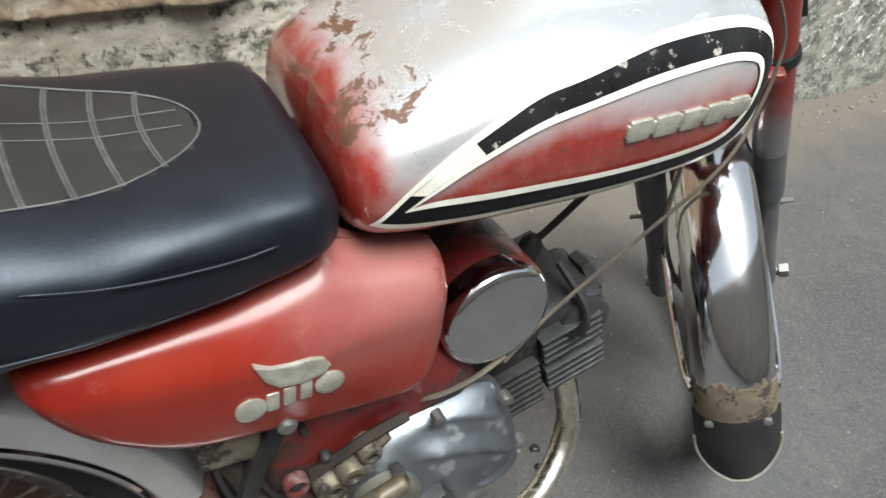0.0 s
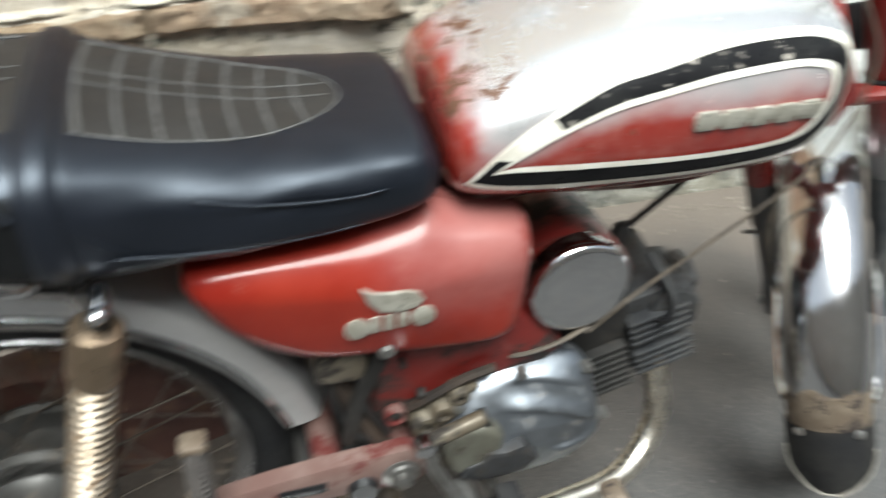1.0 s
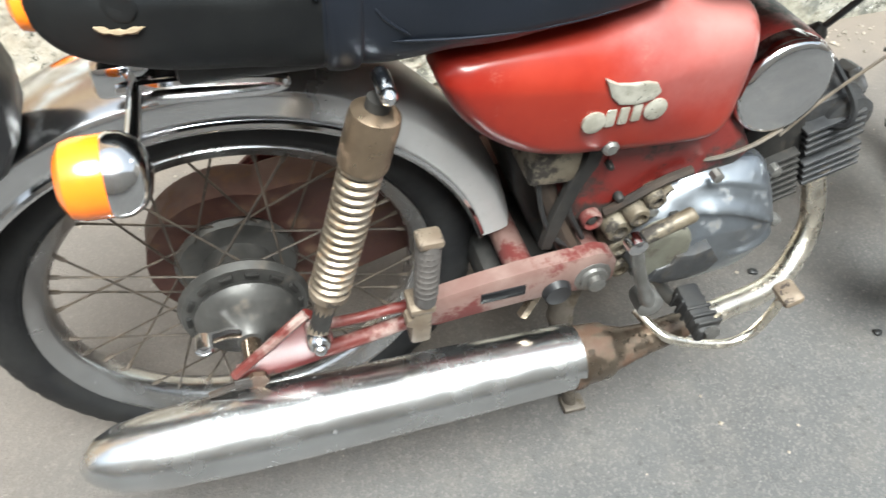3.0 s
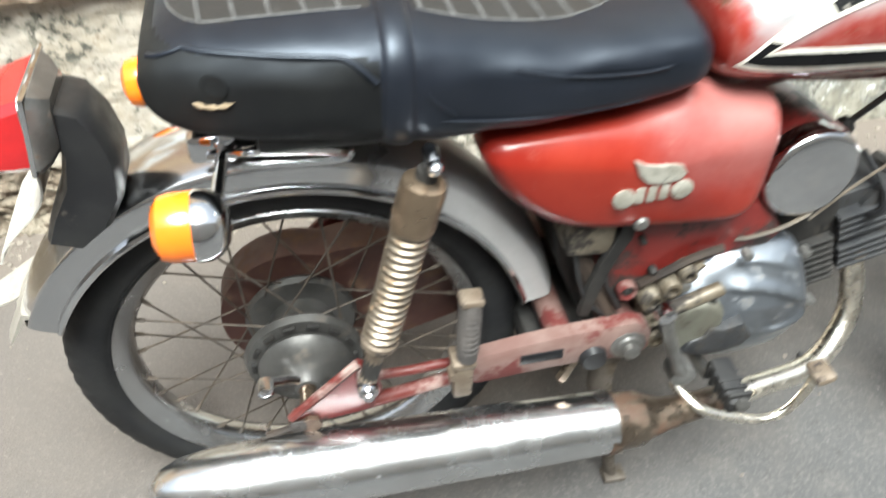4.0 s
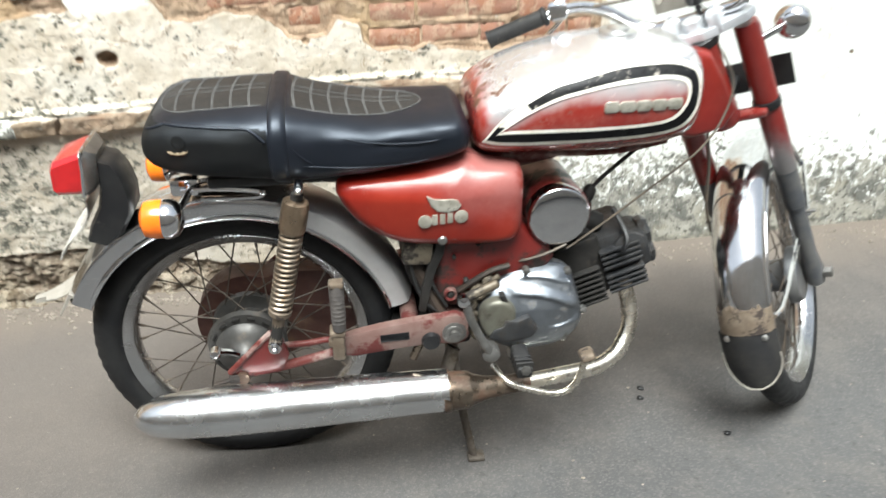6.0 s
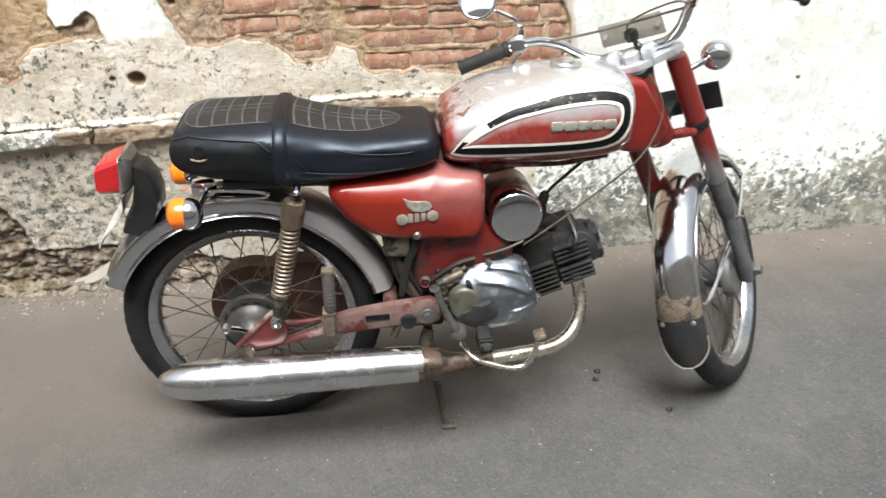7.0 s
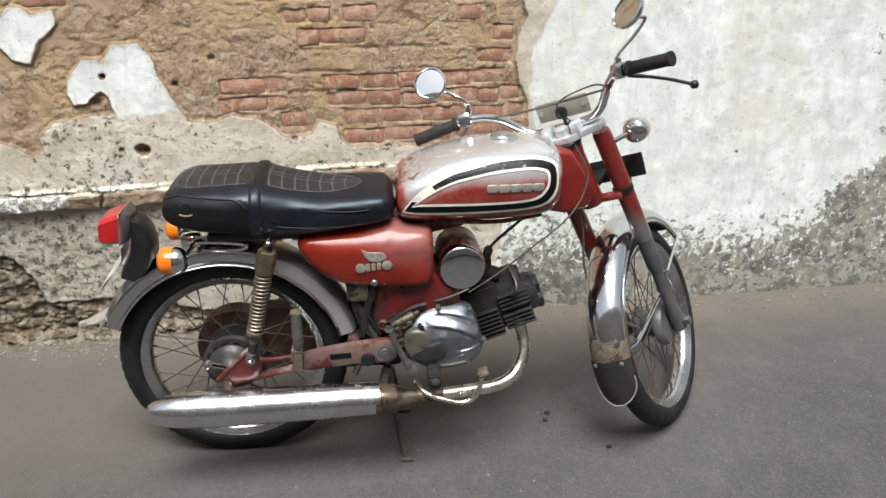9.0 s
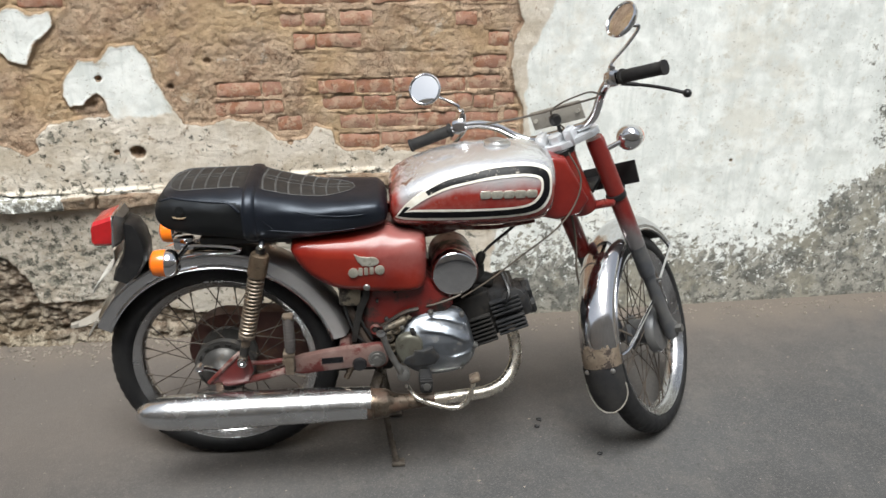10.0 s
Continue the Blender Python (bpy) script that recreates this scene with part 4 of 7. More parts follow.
def flap_half(t):
    """Half width of the mudflap, rounded at its lower end."""
    return 0.055 * (1.0 if t < 0.5 else max(1 - ((t - 0.5) / 0.5) ** 2.4, 0.0) ** 0.5)


def flap_point(t, s, inner=0.0):
    a = radians(183 + 21.5 * t)
    r = 0.346 - inner - 0.030 * (s * flap_half(t) / 0.055) ** 2 + 0.004 * t
    return AXLE_F + Vector((r * math.cos(a), flap_half(t) * s * 1.02, r * math.sin(a)))


bm = bmesh.new()
rings = []
for k in range(15):
    t = 0.99 * k / 14
    rings.append([flap_point(t, j / 4 - 1) for j in range(9)] + [flap_point(t, j / 4 - 1, 0.005) for j in reversed(range(9))])
loft(bm, rings)
flap = part("mudflap", bm, "rubber", front_guard, "black rubber mudflap", FRONT)
bm = bmesh.new()
border = [flap_point(0.42 + 0.57 * k / 12, -1, -0.001) for k in range(13)]
sweep(bm, border + [flap_point(0.42 + 0.57 * k / 12, 1, -0.001) for k in reversed(range(13))], 0.0022, 6)
part("flap_edge", bm, "plate_grey", flap, "pale grey rim round the lower mudflap", FRONT)
for s in (-0.036, 0.036):
    bm = bmesh.new()
    a = radians(185)
    lathe(bm, [(0.007, 0), (0.007, 0.004), (0.004, 0.006)], AXLE_F + Vector((0.332 * math.cos(a), s, 0.332 * math.sin(a))), (-1, 0, 0), 10)
    part("bolt", bm, "steel", front_guard, "", FRONT)
bm = bmesh.new()
rings = []
section = [tuple(p) for p in spline([(y * 1.02, r, 0) for y, r in FRONT_SECTION], 4)]
for k in range(7):
    ring = []
    for lift in (0.0016, -0.001):
        row = []
        for j, (y, r, _) in enumerate(section):
            ragged = 3.2 * noise.noise((j * 0.55, 3.0, 0.0)) + 1.5 * noise.noise((j * 1.7, 8.0, 0.0))
            a = radians(183.3 + (174.5 + ragged - 183.3) * k / 6)
            row.append(AXLE_F + Vector(((r + lift) * math.cos(a), y, (r + lift) * math.sin(a))))
        ring += row if lift > 0 else row[::-1]
    rings.append(ring)
loft(bm, rings)
part("guard_end_strip", bm, "rust_tan", front_guard, "rusted lower band of the mudguard", FRONT)
for side in (-1, 1):
    bm = bmesh.new()
    sweep(bm, spline([AXLE_F + Vector((-0.055, side * 0.070, 0.095)), AXLE_F + Vector((-0.16, side * 0.068, 0.055)), AXLE_F + Vector((-0.26, side * 0.062, 0.012)), AXLE_F + Vector((-0.302, side * 0.054, 0.004))]), 0.005, 8)
    part("guard_stay", bm, "chrome", front_guard, "chrome mudguard stay", FRONT)
    bm = bmesh.new()
    sweep(bm, [AXLE_F + Vector((-0.066, side * 0.100, 0.15)), AXLE_F + Vector((0.205, side * 0.056, 0.222)), AXLE_F + Vector((0.212, side * 0.053, 0.225))], 0.0045, 8)
    part("guard_stay", bm, "chrome", front_guard, "chrome mudguard stay", FRONT)

# front fork, clamps and head
for side in (-1, 1):
    def leg(d, off=0.04):
        return AXLE_F + Vector((0, side * 0.080, 0)) + HEAD * d + Vector((math.cos(radians(CASTER)), 0, math.sin(radians(CASTER)))) * (off - 0.04)
    bm = bmesh.new()
    sweep(bm, [leg(0.29), leg(0.293), leg(0.44), leg(0.622), leg(0.632)], [0.020, 0.0235, 0.0245, 0.0245, 0.022], 20)
    fork = part("fork_leg", bm, "fork_cover" if side < 0 else "fork_red", bike, "faded red fork cover above a grey lower leg", FRONT)
    bm = bmesh.new()
    sweep(bm, [leg(-0.03), leg(-0.022), leg(0.03), leg(0.06), leg(0.19), leg(0.192), leg(0.198), leg(0.20), leg(0.292)], [0.012, 0.020, 0.021, 0.0175, 0.018, 0.0205, 0.0205, 0.0225, 0.0225], 20)
    box(bm, leg(0.0) + Vector((0.012, side * 0.004, -0.004)), (0.035, 0.03, 0.04), Matrix.Rotation(radians(-CASTER), 4, "Y"), 0.006)
    part("lower_leg", bm, "fork_grey", fork, "grey painted fork slider", FRONT)
    bm = bmesh.new()
    lathe(bm, [(0.016, 0), (0.018, 0.004), (0.018, 0.010), (0.01, 0.014)], leg(0.640), HEAD, 16)
    part("fork_cap", bm, "chrome", fork, "", FRONT)
    bm = bmesh.new()
    lathe(bm, [(0.004, 0), (0.004, 0.02)], leg(0.175) + Vector((0, side * 0.016, 0)), (0, side, 0), 8)
    part("fender_bolt", bm, "steel", fork, "", FRONT)


def axis(d, f=0.0, s=0.0):
    """A point d along the steering head, f ahead of it and s to the left."""
    return FOOT + HEAD * d + Vector((math.cos(radians(CASTER)), 0, math.sin(radians(CASTER)))) * f + Vector((0, s, 0))


TIP = Matrix.Rotation(radians(-CASTER), 4, "Y")
bm = bmesh.new()
rings = []
for h in (0.0, 0.003, 0.013, 0.016):
    g = 0.0 if h in (0.003, 0.013) else 0.003
    out = [(0.04, 0.104), (0.062, 0.094), (0.068, 0.076), (0.05, 0.05), (0.03, 0), (0.05, -0.05), (0.068, -0.076), (0.062, -0.094), (0.04, -0.104), (0.016, -0.094), (-0.01, -0.05), (-0.028, -0.02), (-0.028, 0.02), (-0.01, 0.05), (0.016, 0.10)]
    rings.append([axis(0.646 + h, f * (1 - g * 5), s * (1 - g * 5)) for f, s in out])
loft(bm, rings)
lathe(bm, [(0.02, 0.0), (0.02, 0.02), (0.012, 0.024)], axis(0.661), HEAD, 6)
part("top_clamp", bm, "silver", bike, "polished top clamp", FRONT, 30)
bm = bmesh.new()
box(bm, axis(0.455, 0.012), (0.032, 0.17, 0.015), TIP, 0.006)
box(bm, axis(0.455, 0.04, -0.080), (0.036, 0.046, 0.022), TIP, 0.008)
box(bm, axis(0.455, 0.04, 0.080), (0.036, 0.046, 0.022), TIP, 0.008)
part("lower_clamp", bm, "fork_red", bike, "red lower fork clamp", FRONT)
for s in (-1, 1):
    bm = bmesh.new()
    lathe(bm, [(0.010, 0), (0.010, 0.012)], axis(0.455, 0.085, s * 0.080), (1, 0, 0.4), 6)
    lathe(bm, [(0.027, 0.0), (0.028, 0.003), (0.028, 0.012), (0.027, 0.015)], axis(0.45, 0.04, s * 0.080), HEAD, 20)
    part("clamp_band", bm, "black", bike, "black clamp band on the fork", FRONT)
bm = bmesh.new()
sweep(bm, [axis(0.45), axis(0.46), axis(0.52), axis(0.60), axis(0.632), axis(0.637)], [0.03, 0.036, 0.034, 0.034, 0.037, 0.03], 24)
pillow(bm, [(0.872, 0.84), (0.82, 0.85), (0.78, 0.81), (0.76, 0.74), (0.79, 0.69), (0.86, 0.675), (0.92, 0.69), (0.94, 0.73)], 0.06, -0.025, 0.014)
head = part("steering_head", bm, "red", bike, "red painted steering head")
bm = bmesh.new()
lathe(bm, [(0.036, 0), (0.039, 0.004), (0.039, 0.016), (0.034, 0.02)], axis(0.627), HEAD, 24)
part("bearing_cup", bm, "black", head)
# spine of the frame, pressed steel body below the seat
bm = bmesh.new()
sweep(bm, spline([(0.87, 0.02, 0.77), (0.74, 0, 0.725), (0.6, 0, 0.69), (0.46, 0, 0.665), (0.30, 0, 0.655), (0.16, 0, 0.665)]), [0.036] * 17 + [0.04] * 24, 14)
frame_part = part("frame", bm, "red_dirty", bike, "red pressed steel frame")
bm = bmesh.new()
body = [(0.365, 0.545), (0.35, 0.50), (0.346, 0.44), (0.352, 0.40), (0.38, 0.385), (0.42, 0.385), (0.48, 0.42), (0.572, 0.466), (0.582, 0.48), (0.56, 0.515), (0.515, 0.56), (0.50, 0.60), (0.40, 0.60)]
pillow(bm, body, 0.10, -0.105, 0.02, 5, 0.004)
part("frame_body", bm, "red_grimy", frame_part, "red pressed steel frame side")
for s in (-1, 1):
    bm = bmesh.new()
    sweep(bm, spline([(0.30, s * 0.09, 0.56), (0.318, s * 0.095, 0.48), (0.35, s * 0.11, 0.40), (0.383, s * 0.12, 0.352)]), 0.012, 8)
    part("frame_strut", bm, "grime", frame_part, "greasy brown frame strut")
bm = bmesh.new()
pillow(bm, [(0.30, 0.60), (0.285, 0.52), (0.30, 0.44), (0.33, 0.37), (0.36, 0.30), (0.43, 0.29), (0.45, 0.34), (0.44, 0.50), (0.42, 0.60)], 0.06, -0.07, 0.012, 3)
part("frame_gusset", bm, "cylinder", frame_part, "greasy black inner frame plate")
bm = bmesh.new()
box(bm, (0.345, 0, 0.305), (0.16, 0.17, 0.045), None, 0.012)
part("stand_bracket", bm, "cylinder", frame_part, "oily black stand bracket")
bm = bmesh.new()
box(bm, (0.318, -0.085, 0.527), (0.056, 0.07, 0.062), Matrix.Rotation(radians(3), 4, "Y"), 0.006)
sweep(bm, [(0.290, -0.118, 0.556), (0.347, -0.118, 0.556)], 0.004, 6)
part("battery_box", bm, "case_tan", frame_part, "dull grey battery tray")

# fuel tank
TX = [0.424, 0.430, 0.445, 0.48, 0.54, 0.64, 0.74, 0.80, 0.828, 0.842]
TT = [0.778, 0.798, 0.813, 0.833, 0.856, 0.876, 0.879, 0.874, 0.858, 0.82]
TB = [0.720, 0.703, 0.693, 0.688, 0.685, 0.683, 0.686, 0.694, 0.712, 0.755]
TH = [0.096, 0.111, 0.121, 0.129, 0.136, 0.140, 0.135, 0.123, 0.101, 0.050]
TN = 2.65


def tank_at(x):
    return curve1(TX, TT, x), curve1(TX, TB, x), curve1(TX, TH, x)


def tank_side(x, z):
    """Half width of the tank at x and z."""
    a, b, h = tank_at(x)
    k = abs((z - (a + b) / 2) / ((a - b) / 2))
    return h * max(1 - k ** TN, 0.0) ** (1 / TN)


bm = bmesh.new()
rings = []
for k in range(49):
    x = TX[0] + (TX[-1] - TX[0]) * (0.5 - 0.5 * math.cos(math.pi * k / 48))
    a, b, h = tank_at(x)
    ring = []
    for j in range(40):
        t = 2 * math.pi * j / 40
        c, s = math.cos(t), math.sin(t)
        ring.append((x, h * math.copysign(abs(c) ** (2 / TN), c), (a + b) / 2 + (a - b) / 2 * math.copysign(abs(s) ** (2 / TN), s)))
    rings.append(ring)
loft(bm, rings)
tank = part("fuel_tank", bm, "tank", bike, "faded red fuel tank, rusted on its rear shoulder", None, 60)
OUTER = [(0.437, 0.734), (0.47, 0.730), (0.54, 0.729), (0.64, 0.730), (0.73, 0.733), (0.785, 0.743), (0.81, 0.77), (0.816, 0.80), (0.81, 0.838), (0.78, 0.853), (0.736, 0.857), (0.664, 0.853), (0.594, 0.838), (0.552, 0.826), (0.498, 0.797), (0.462, 0.768)]
INNER = [(0.460, 0.749), (0.483, 0.753), (0.543, 0.754), (0.64, 0.754), (0.726, 0.756), (0.766, 0.764), (0.786, 0.783), (0.792, 0.803), (0.788, 0.824), (0.765, 0.833), (0.73, 0.835), (0.66, 0.830), (0.60, 0.819), (0.555, 0.807), (0.510, 0.786), (0.478, 0.764)]


def on_tank(x, z, lift, side=-1):
    return Vector((x, side * (tank_side(x, z) + lift), z))


def closed(points, steps=6):
    p = [Vector((x, z)) for x, z in points]
    n = len(p)
    out = []
    for i in range(n):
        a, b, c, d = p[i - 1], p[i], p[(i + 1) % n], p[(i + 2) % n]
        if i == 0:
            a = b
        if i == n - 1:
            d = c
        for k in range(steps):
            t = k / steps
            out.append(0.5 * ((2 * b) + (c - a) * t + (2 * a - 5 * b + 4 * c - d) * t * t + (3 * b - a - 3 * c + d) * t ** 3))
    return out


OUT_LOOP, IN_LOOP = closed(OUTER), closed(INNER)
COUNT = len(OUT_LOOP)


def decal(name, spans, material, lift, label, side):
    """A strip between two loops on the tank side: spans of (first, last, inner share, outer share)."""
    bm = bmesh.new()
    for i0, i1, s0, s1 in spans:
        rows = []
        for i in range(i0, i1 + 1):
            a, b = IN_LOOP[i % COUNT], OUT_LOOP[i % COUNT]
            rows.append([bm.verts.new(on_tank(*(a.lerp(b, s0 + (s1 - s0) * q / 4)), lift, side)) for q in range(5)])
        for r, s in zip(rows, rows[1:]):
            for q in range(4):
                bm.faces.new((r[q], r[q + 1], s[q + 1], s[q]))
    part(name, bm, material, tank, label, None, 80)


for side in (-1, 1):
    decal("black_stripe", [(0, 50, 0.1, 0.9), (91, 96, 0.1, 0.9)], "black_band", 0.0012, "black tank stripe", side)
    decal("worn_stripe", [(50, 83, 0.1, 0.9)], "black_worn", 0.0012, "flaking black upper tank stripe", side)
    decal("white_band", [(83, 91, 0.1, 0.9)], "white_line", 0.0012, "white band of the tank stripe", side)
    decal("pinstripe", [(0, 96, -0.13, 0.13), (0, 96, 0.84, 1.12)], "white_line", 0.0020, "white pinstripe", side)
# raised maker's badge as plain blocks
for side in (-1, 1):
    bm = bmesh.new()
    for k, w in enumerate((0.026, 0.028, 0.026, 0.026, 0.026)):
        x = 0.652 + 0.0285 * k
        z = 0.792 - 0.0005 * k
        yy = side * (tank_side(x, z) + 0.001)
        turn = Matrix.Rotation(side * radians(-3), 4, "Z")
        box(bm, (x, yy, z), (w - 0.002, 0.006, 0.02), turn, 0.003)
    box(bm, (0.709, side * (tank_side(0.709, 0.792) - 0.0005), 0.7915), (0.14, 0.005, 0.012), turn, 0.001)
    part("badge", bm, "badge", tank, "pale metal badge of plain raised bars", None, 30)
bm = bmesh.new()
lathe(bm, [(0.026, -0.01), (0.0325, 0.0), (0.034, 0.002), (0.034, 0.007), (0.031, 0.009), (0.02, 0.0095), (0.019, 0.013), (0.016, 0.0145), (0.004, 0.015)], (0.697, 0, 0.877), (0.05, 0, 1))
part("filler_cap", bm, "bright", tank, "chrome filler cap", None, 25)
bm = bmesh.new()
sweep(bm, spline([(0.44, -0.055, 0.694), (0.55, -0.07, 0.686), (0.68, -0.075, 0.683), (0.79, -0.06, 0.692)]), 0.006, 8)
part("tank_seam", bm, "red_dirty", tank)

# seat
SX = [-0.134, -0.128, -0.11, -0.07, 0.0, 0.06, 0.095, 0.13, 0.20, 0.28, 0.345, 0.39, 0.410, 0.418]
ST = [0.762, 0.785, 0.802, 0.811, 0.814, 0.816, 0.816, 0.806, 0.790, 0.780, 0.780, 0.780, 0.768, 0.750]
SB = [0.745, 0.728, 0.712, 0.700, 0.690, 0.682, 0.677, 0.674, 0.676, 0.684, 0.692, 0.700, 0.710, 0.730]
SH = [0.085, 0.105, 0.124, 0.138, 0.145, 0.146, 0.143, 0.140, 0.134, 0.128, 0.122, 0.114, 0.100, 0.08]
SN = 3.2


def seat_at(x):
    return curve1(SX, ST, x), curve1(SX, SB, x), curve1(SX, SH, x)


def seat_top(x, y, lift=0.0):
    a, b, h = seat_at(x)
    return Vector((x, y - 0.012, (a + b) / 2 + (a - b) / 2 * max(1 - abs(y / h) ** SN, 0) ** (1 / SN) + lift))


def seat_ring(x, grow=0.0, count=44):
    a, b, h = seat_at(x)
    out = []
    for j in range(count):
        t = 2 * math.pi * j / count
        c, s = math.cos(t), math.sin(t)
        out.append(Vector((x, -0.012 + (h + grow) * math.copysign(abs(c) ** (2 / SN), c), (a + b) / 2 + ((a - b) / 2 + grow) * math.copysign(abs(s) ** (2 / SN), s))))
    return out


bm = bmesh.new()
loft(bm, [seat_ring(SX[0] + (SX[-1] - SX[0]) * (0.5 - 0.5 * math.cos(math.pi * k / 90)), 0.0, 88) for k in range(91)])
for v in bm.verts:
    wrinkle = noise.noise(v.co * 14) * 0.003 + noise.noise(Vector((v.co.x * 22, 0, v.co.z * 60))) * 0.0018
    fold = 0.0045 * math.exp(-((v.co.z - 0.745 + 0.10 * (v.co.x - 0.28) ** 2 * 10) / 0.005) ** 2) * max(0, 1 - abs(v.co.x - 0.27) / 0.11)
    wrinkle -= fold
    v.co.y += wrinkle * (1 if v.co.y > 0 else -1) * (1 if abs(v.co.y) > 0.05 else 0)
seat = part("seat", bm, "vinyl", bike, "long black vinyl dual seat with grey stitching, split at the rear", None, 70)
seat.data.materials.append(M["vinyl_side"])
for face in seat.data.polygons:
    if face.center.x < 0.076 and face.center.z < 0.789 + 0.010 * (0.072 - face.center.x) / 0.19:
        face.material_index = 1
seat.data.materials.append(M["vinyl_top"])
bm = bmesh.new()
rings = []
for x, g in ((0.078, 0.0005), (0.081, 0.004), (0.088, 0.005), (0.098, 0.005), (0.104, 0.004), (0.107, 0.0005)):
    rings.append(seat_ring(x, g))
loft(bm, rings, caps=False)
part("grab_strap", bm, "vinyl", seat, "black strap across the seat", None, 60)
for y0 in (-1, 1):
    bm = bmesh.new()
    pts = []
    for k in range(25):
        x = 0.072 - 0.19 * k / 24
        a, b, h = seat_at(x)
        z = (0.790 if k > 4 else 0.770 + 0.020 * math.sin(math.pi / 2 * k / 4)) + 0.010 * k / 24 - (0.012 * (k - 20) / 4 if k > 20 else 0)
        kk = abs((z - (a + b) / 2) / ((a - b) / 2))
        pts.append(Vector((x, -0.012 + y0 * (h * max(1 - kk ** SN, 0) ** (1 / SN) + 0.001), z)))
    sweep(bm, pts, 0.003, 6)
    part("piping", bm, "vinyl", seat, "raised black piping", None, 70)
bm = bmesh.new()


def oval(x):
    """Half width of the stitched field at x."""
    if x > 0.1:
        return 0.083 * max(1 - ((x - 0.1) / 0.238) ** 2.6, 0) ** 0.5
    if x < -0.06:
        return 0.086 * max(1 - ((-0.06 - x) / 0.046) ** 2.2, 0) ** 0.5
    return 0.086


def stitched(points, thick=0.0009):
    run = []
    for x, y in points:
        if 0.076 < x < 0.109:
            if len(run) > 1:
                sweep(bm, run, thick, 4)
            run = []
        else:
            run.append(seat_top(x, y, 0.0006))
    if len(run) > 1:
        sweep(bm, run, thick, 4)


for face in seat.data.polygons:
    c = face.center
    if face.normal.z > 0.6 and abs(c.y + 0.012) < oval(c.x) and -0.104 < c.x < 0.336 and not 0.076 < c.x < 0.109:
        face.material_index = 2
for side in (-1, 1):
    stitched([(x, side * oval(x)) for x in (-0.106 + 0.444 * (0.5 - 0.5 * math.cos(math.pi * k / 70)) for k in range(71))])
    stitched([(-0.1 + 0.44 * k / 60, 0.006 + side * 0.011) for k in range(61) if oval(-0.1 + 0.44 * k / 60) > 0.03], 0.0005)
for x in [-0.078 + 0.0302 * k for k in range(5)] + [0.116 + 0.0302 * k for k in range(7)]:
    w = oval(x)
    for dx in (-0.0012, 0.0012):
        stitched([(x + dx + 0.006 * (q / 8) ** 2, w * q / 8) for q in range(-8, 9)])
part("stitching", bm, "thread", seat, "pale grey quilted stitching")
bm = bmesh.new()
box(bm, (0.17, 0, 0.676), (0.42, 0.2, 0.02), None, 0.006)
part("seat_base", bm, "black", seat)


def seat_side(x, z, lift=0.0004):
    a, b, h = seat_at(x)
    k = abs((z - (a + b) / 2) / ((a - b) / 2))
    return Vector((x, -0.012 - h * max(1 - k ** SN, 0) ** (1 / SN) - lift, z))


bm = bmesh.new()
rim_line = [seat_side(-0.084 + 0.034 * k / 10, 0.7565 + 0.004 * (2 * k / 10 - 1) ** 2, 0.0016) for k in range(11)]
sweep(bm, rim_line, [0.0006] + [0.0022 + 0.0008 * math.sin(2.1 * k) for k in range(9)] + [0.0006], 6)
part("torn_edge", bm, "foam", seat, "pale foam showing along a curved tear in the vinyl")
bm = bmesh.new()
dent = seat_side(-0.064, 0.775, 0.0)
lathe(bm, [(0.0125, 0.0004), (0.0105, 0.0016), (0.006, 0.0003), (0.002, 0.0002)], dent, (-0.25, -1, 0.1), 18)
part("seat_dimple", bm, "vinyl_side", seat, "round worn dimple in the vinyl", None, 70)
for run in ([(0.20, 0.762), (0.24, 0.753), (0.28, 0.748), (0.33, 0.746), (0.36, 0.748)], [(0.115, 0.755), (0.125, 0.742), (0.145, 0.725)], [(0.13, 0.722), (0.20, 0.712), (0.28, 0.708), (0.34, 0.712)]):
    bm = bmesh.new()
    pts = [seat_side(p.x, p.y) for p in (Vector(q) for q in spline([(x, z) for x, z in run], 6))]
    sweep(bm, pts, [0.0003] + [0.0014] * (len(pts) - 2) + [0.0003], 6)
    part("seat_seam", bm, "vinyl", seat, "", None, 70)

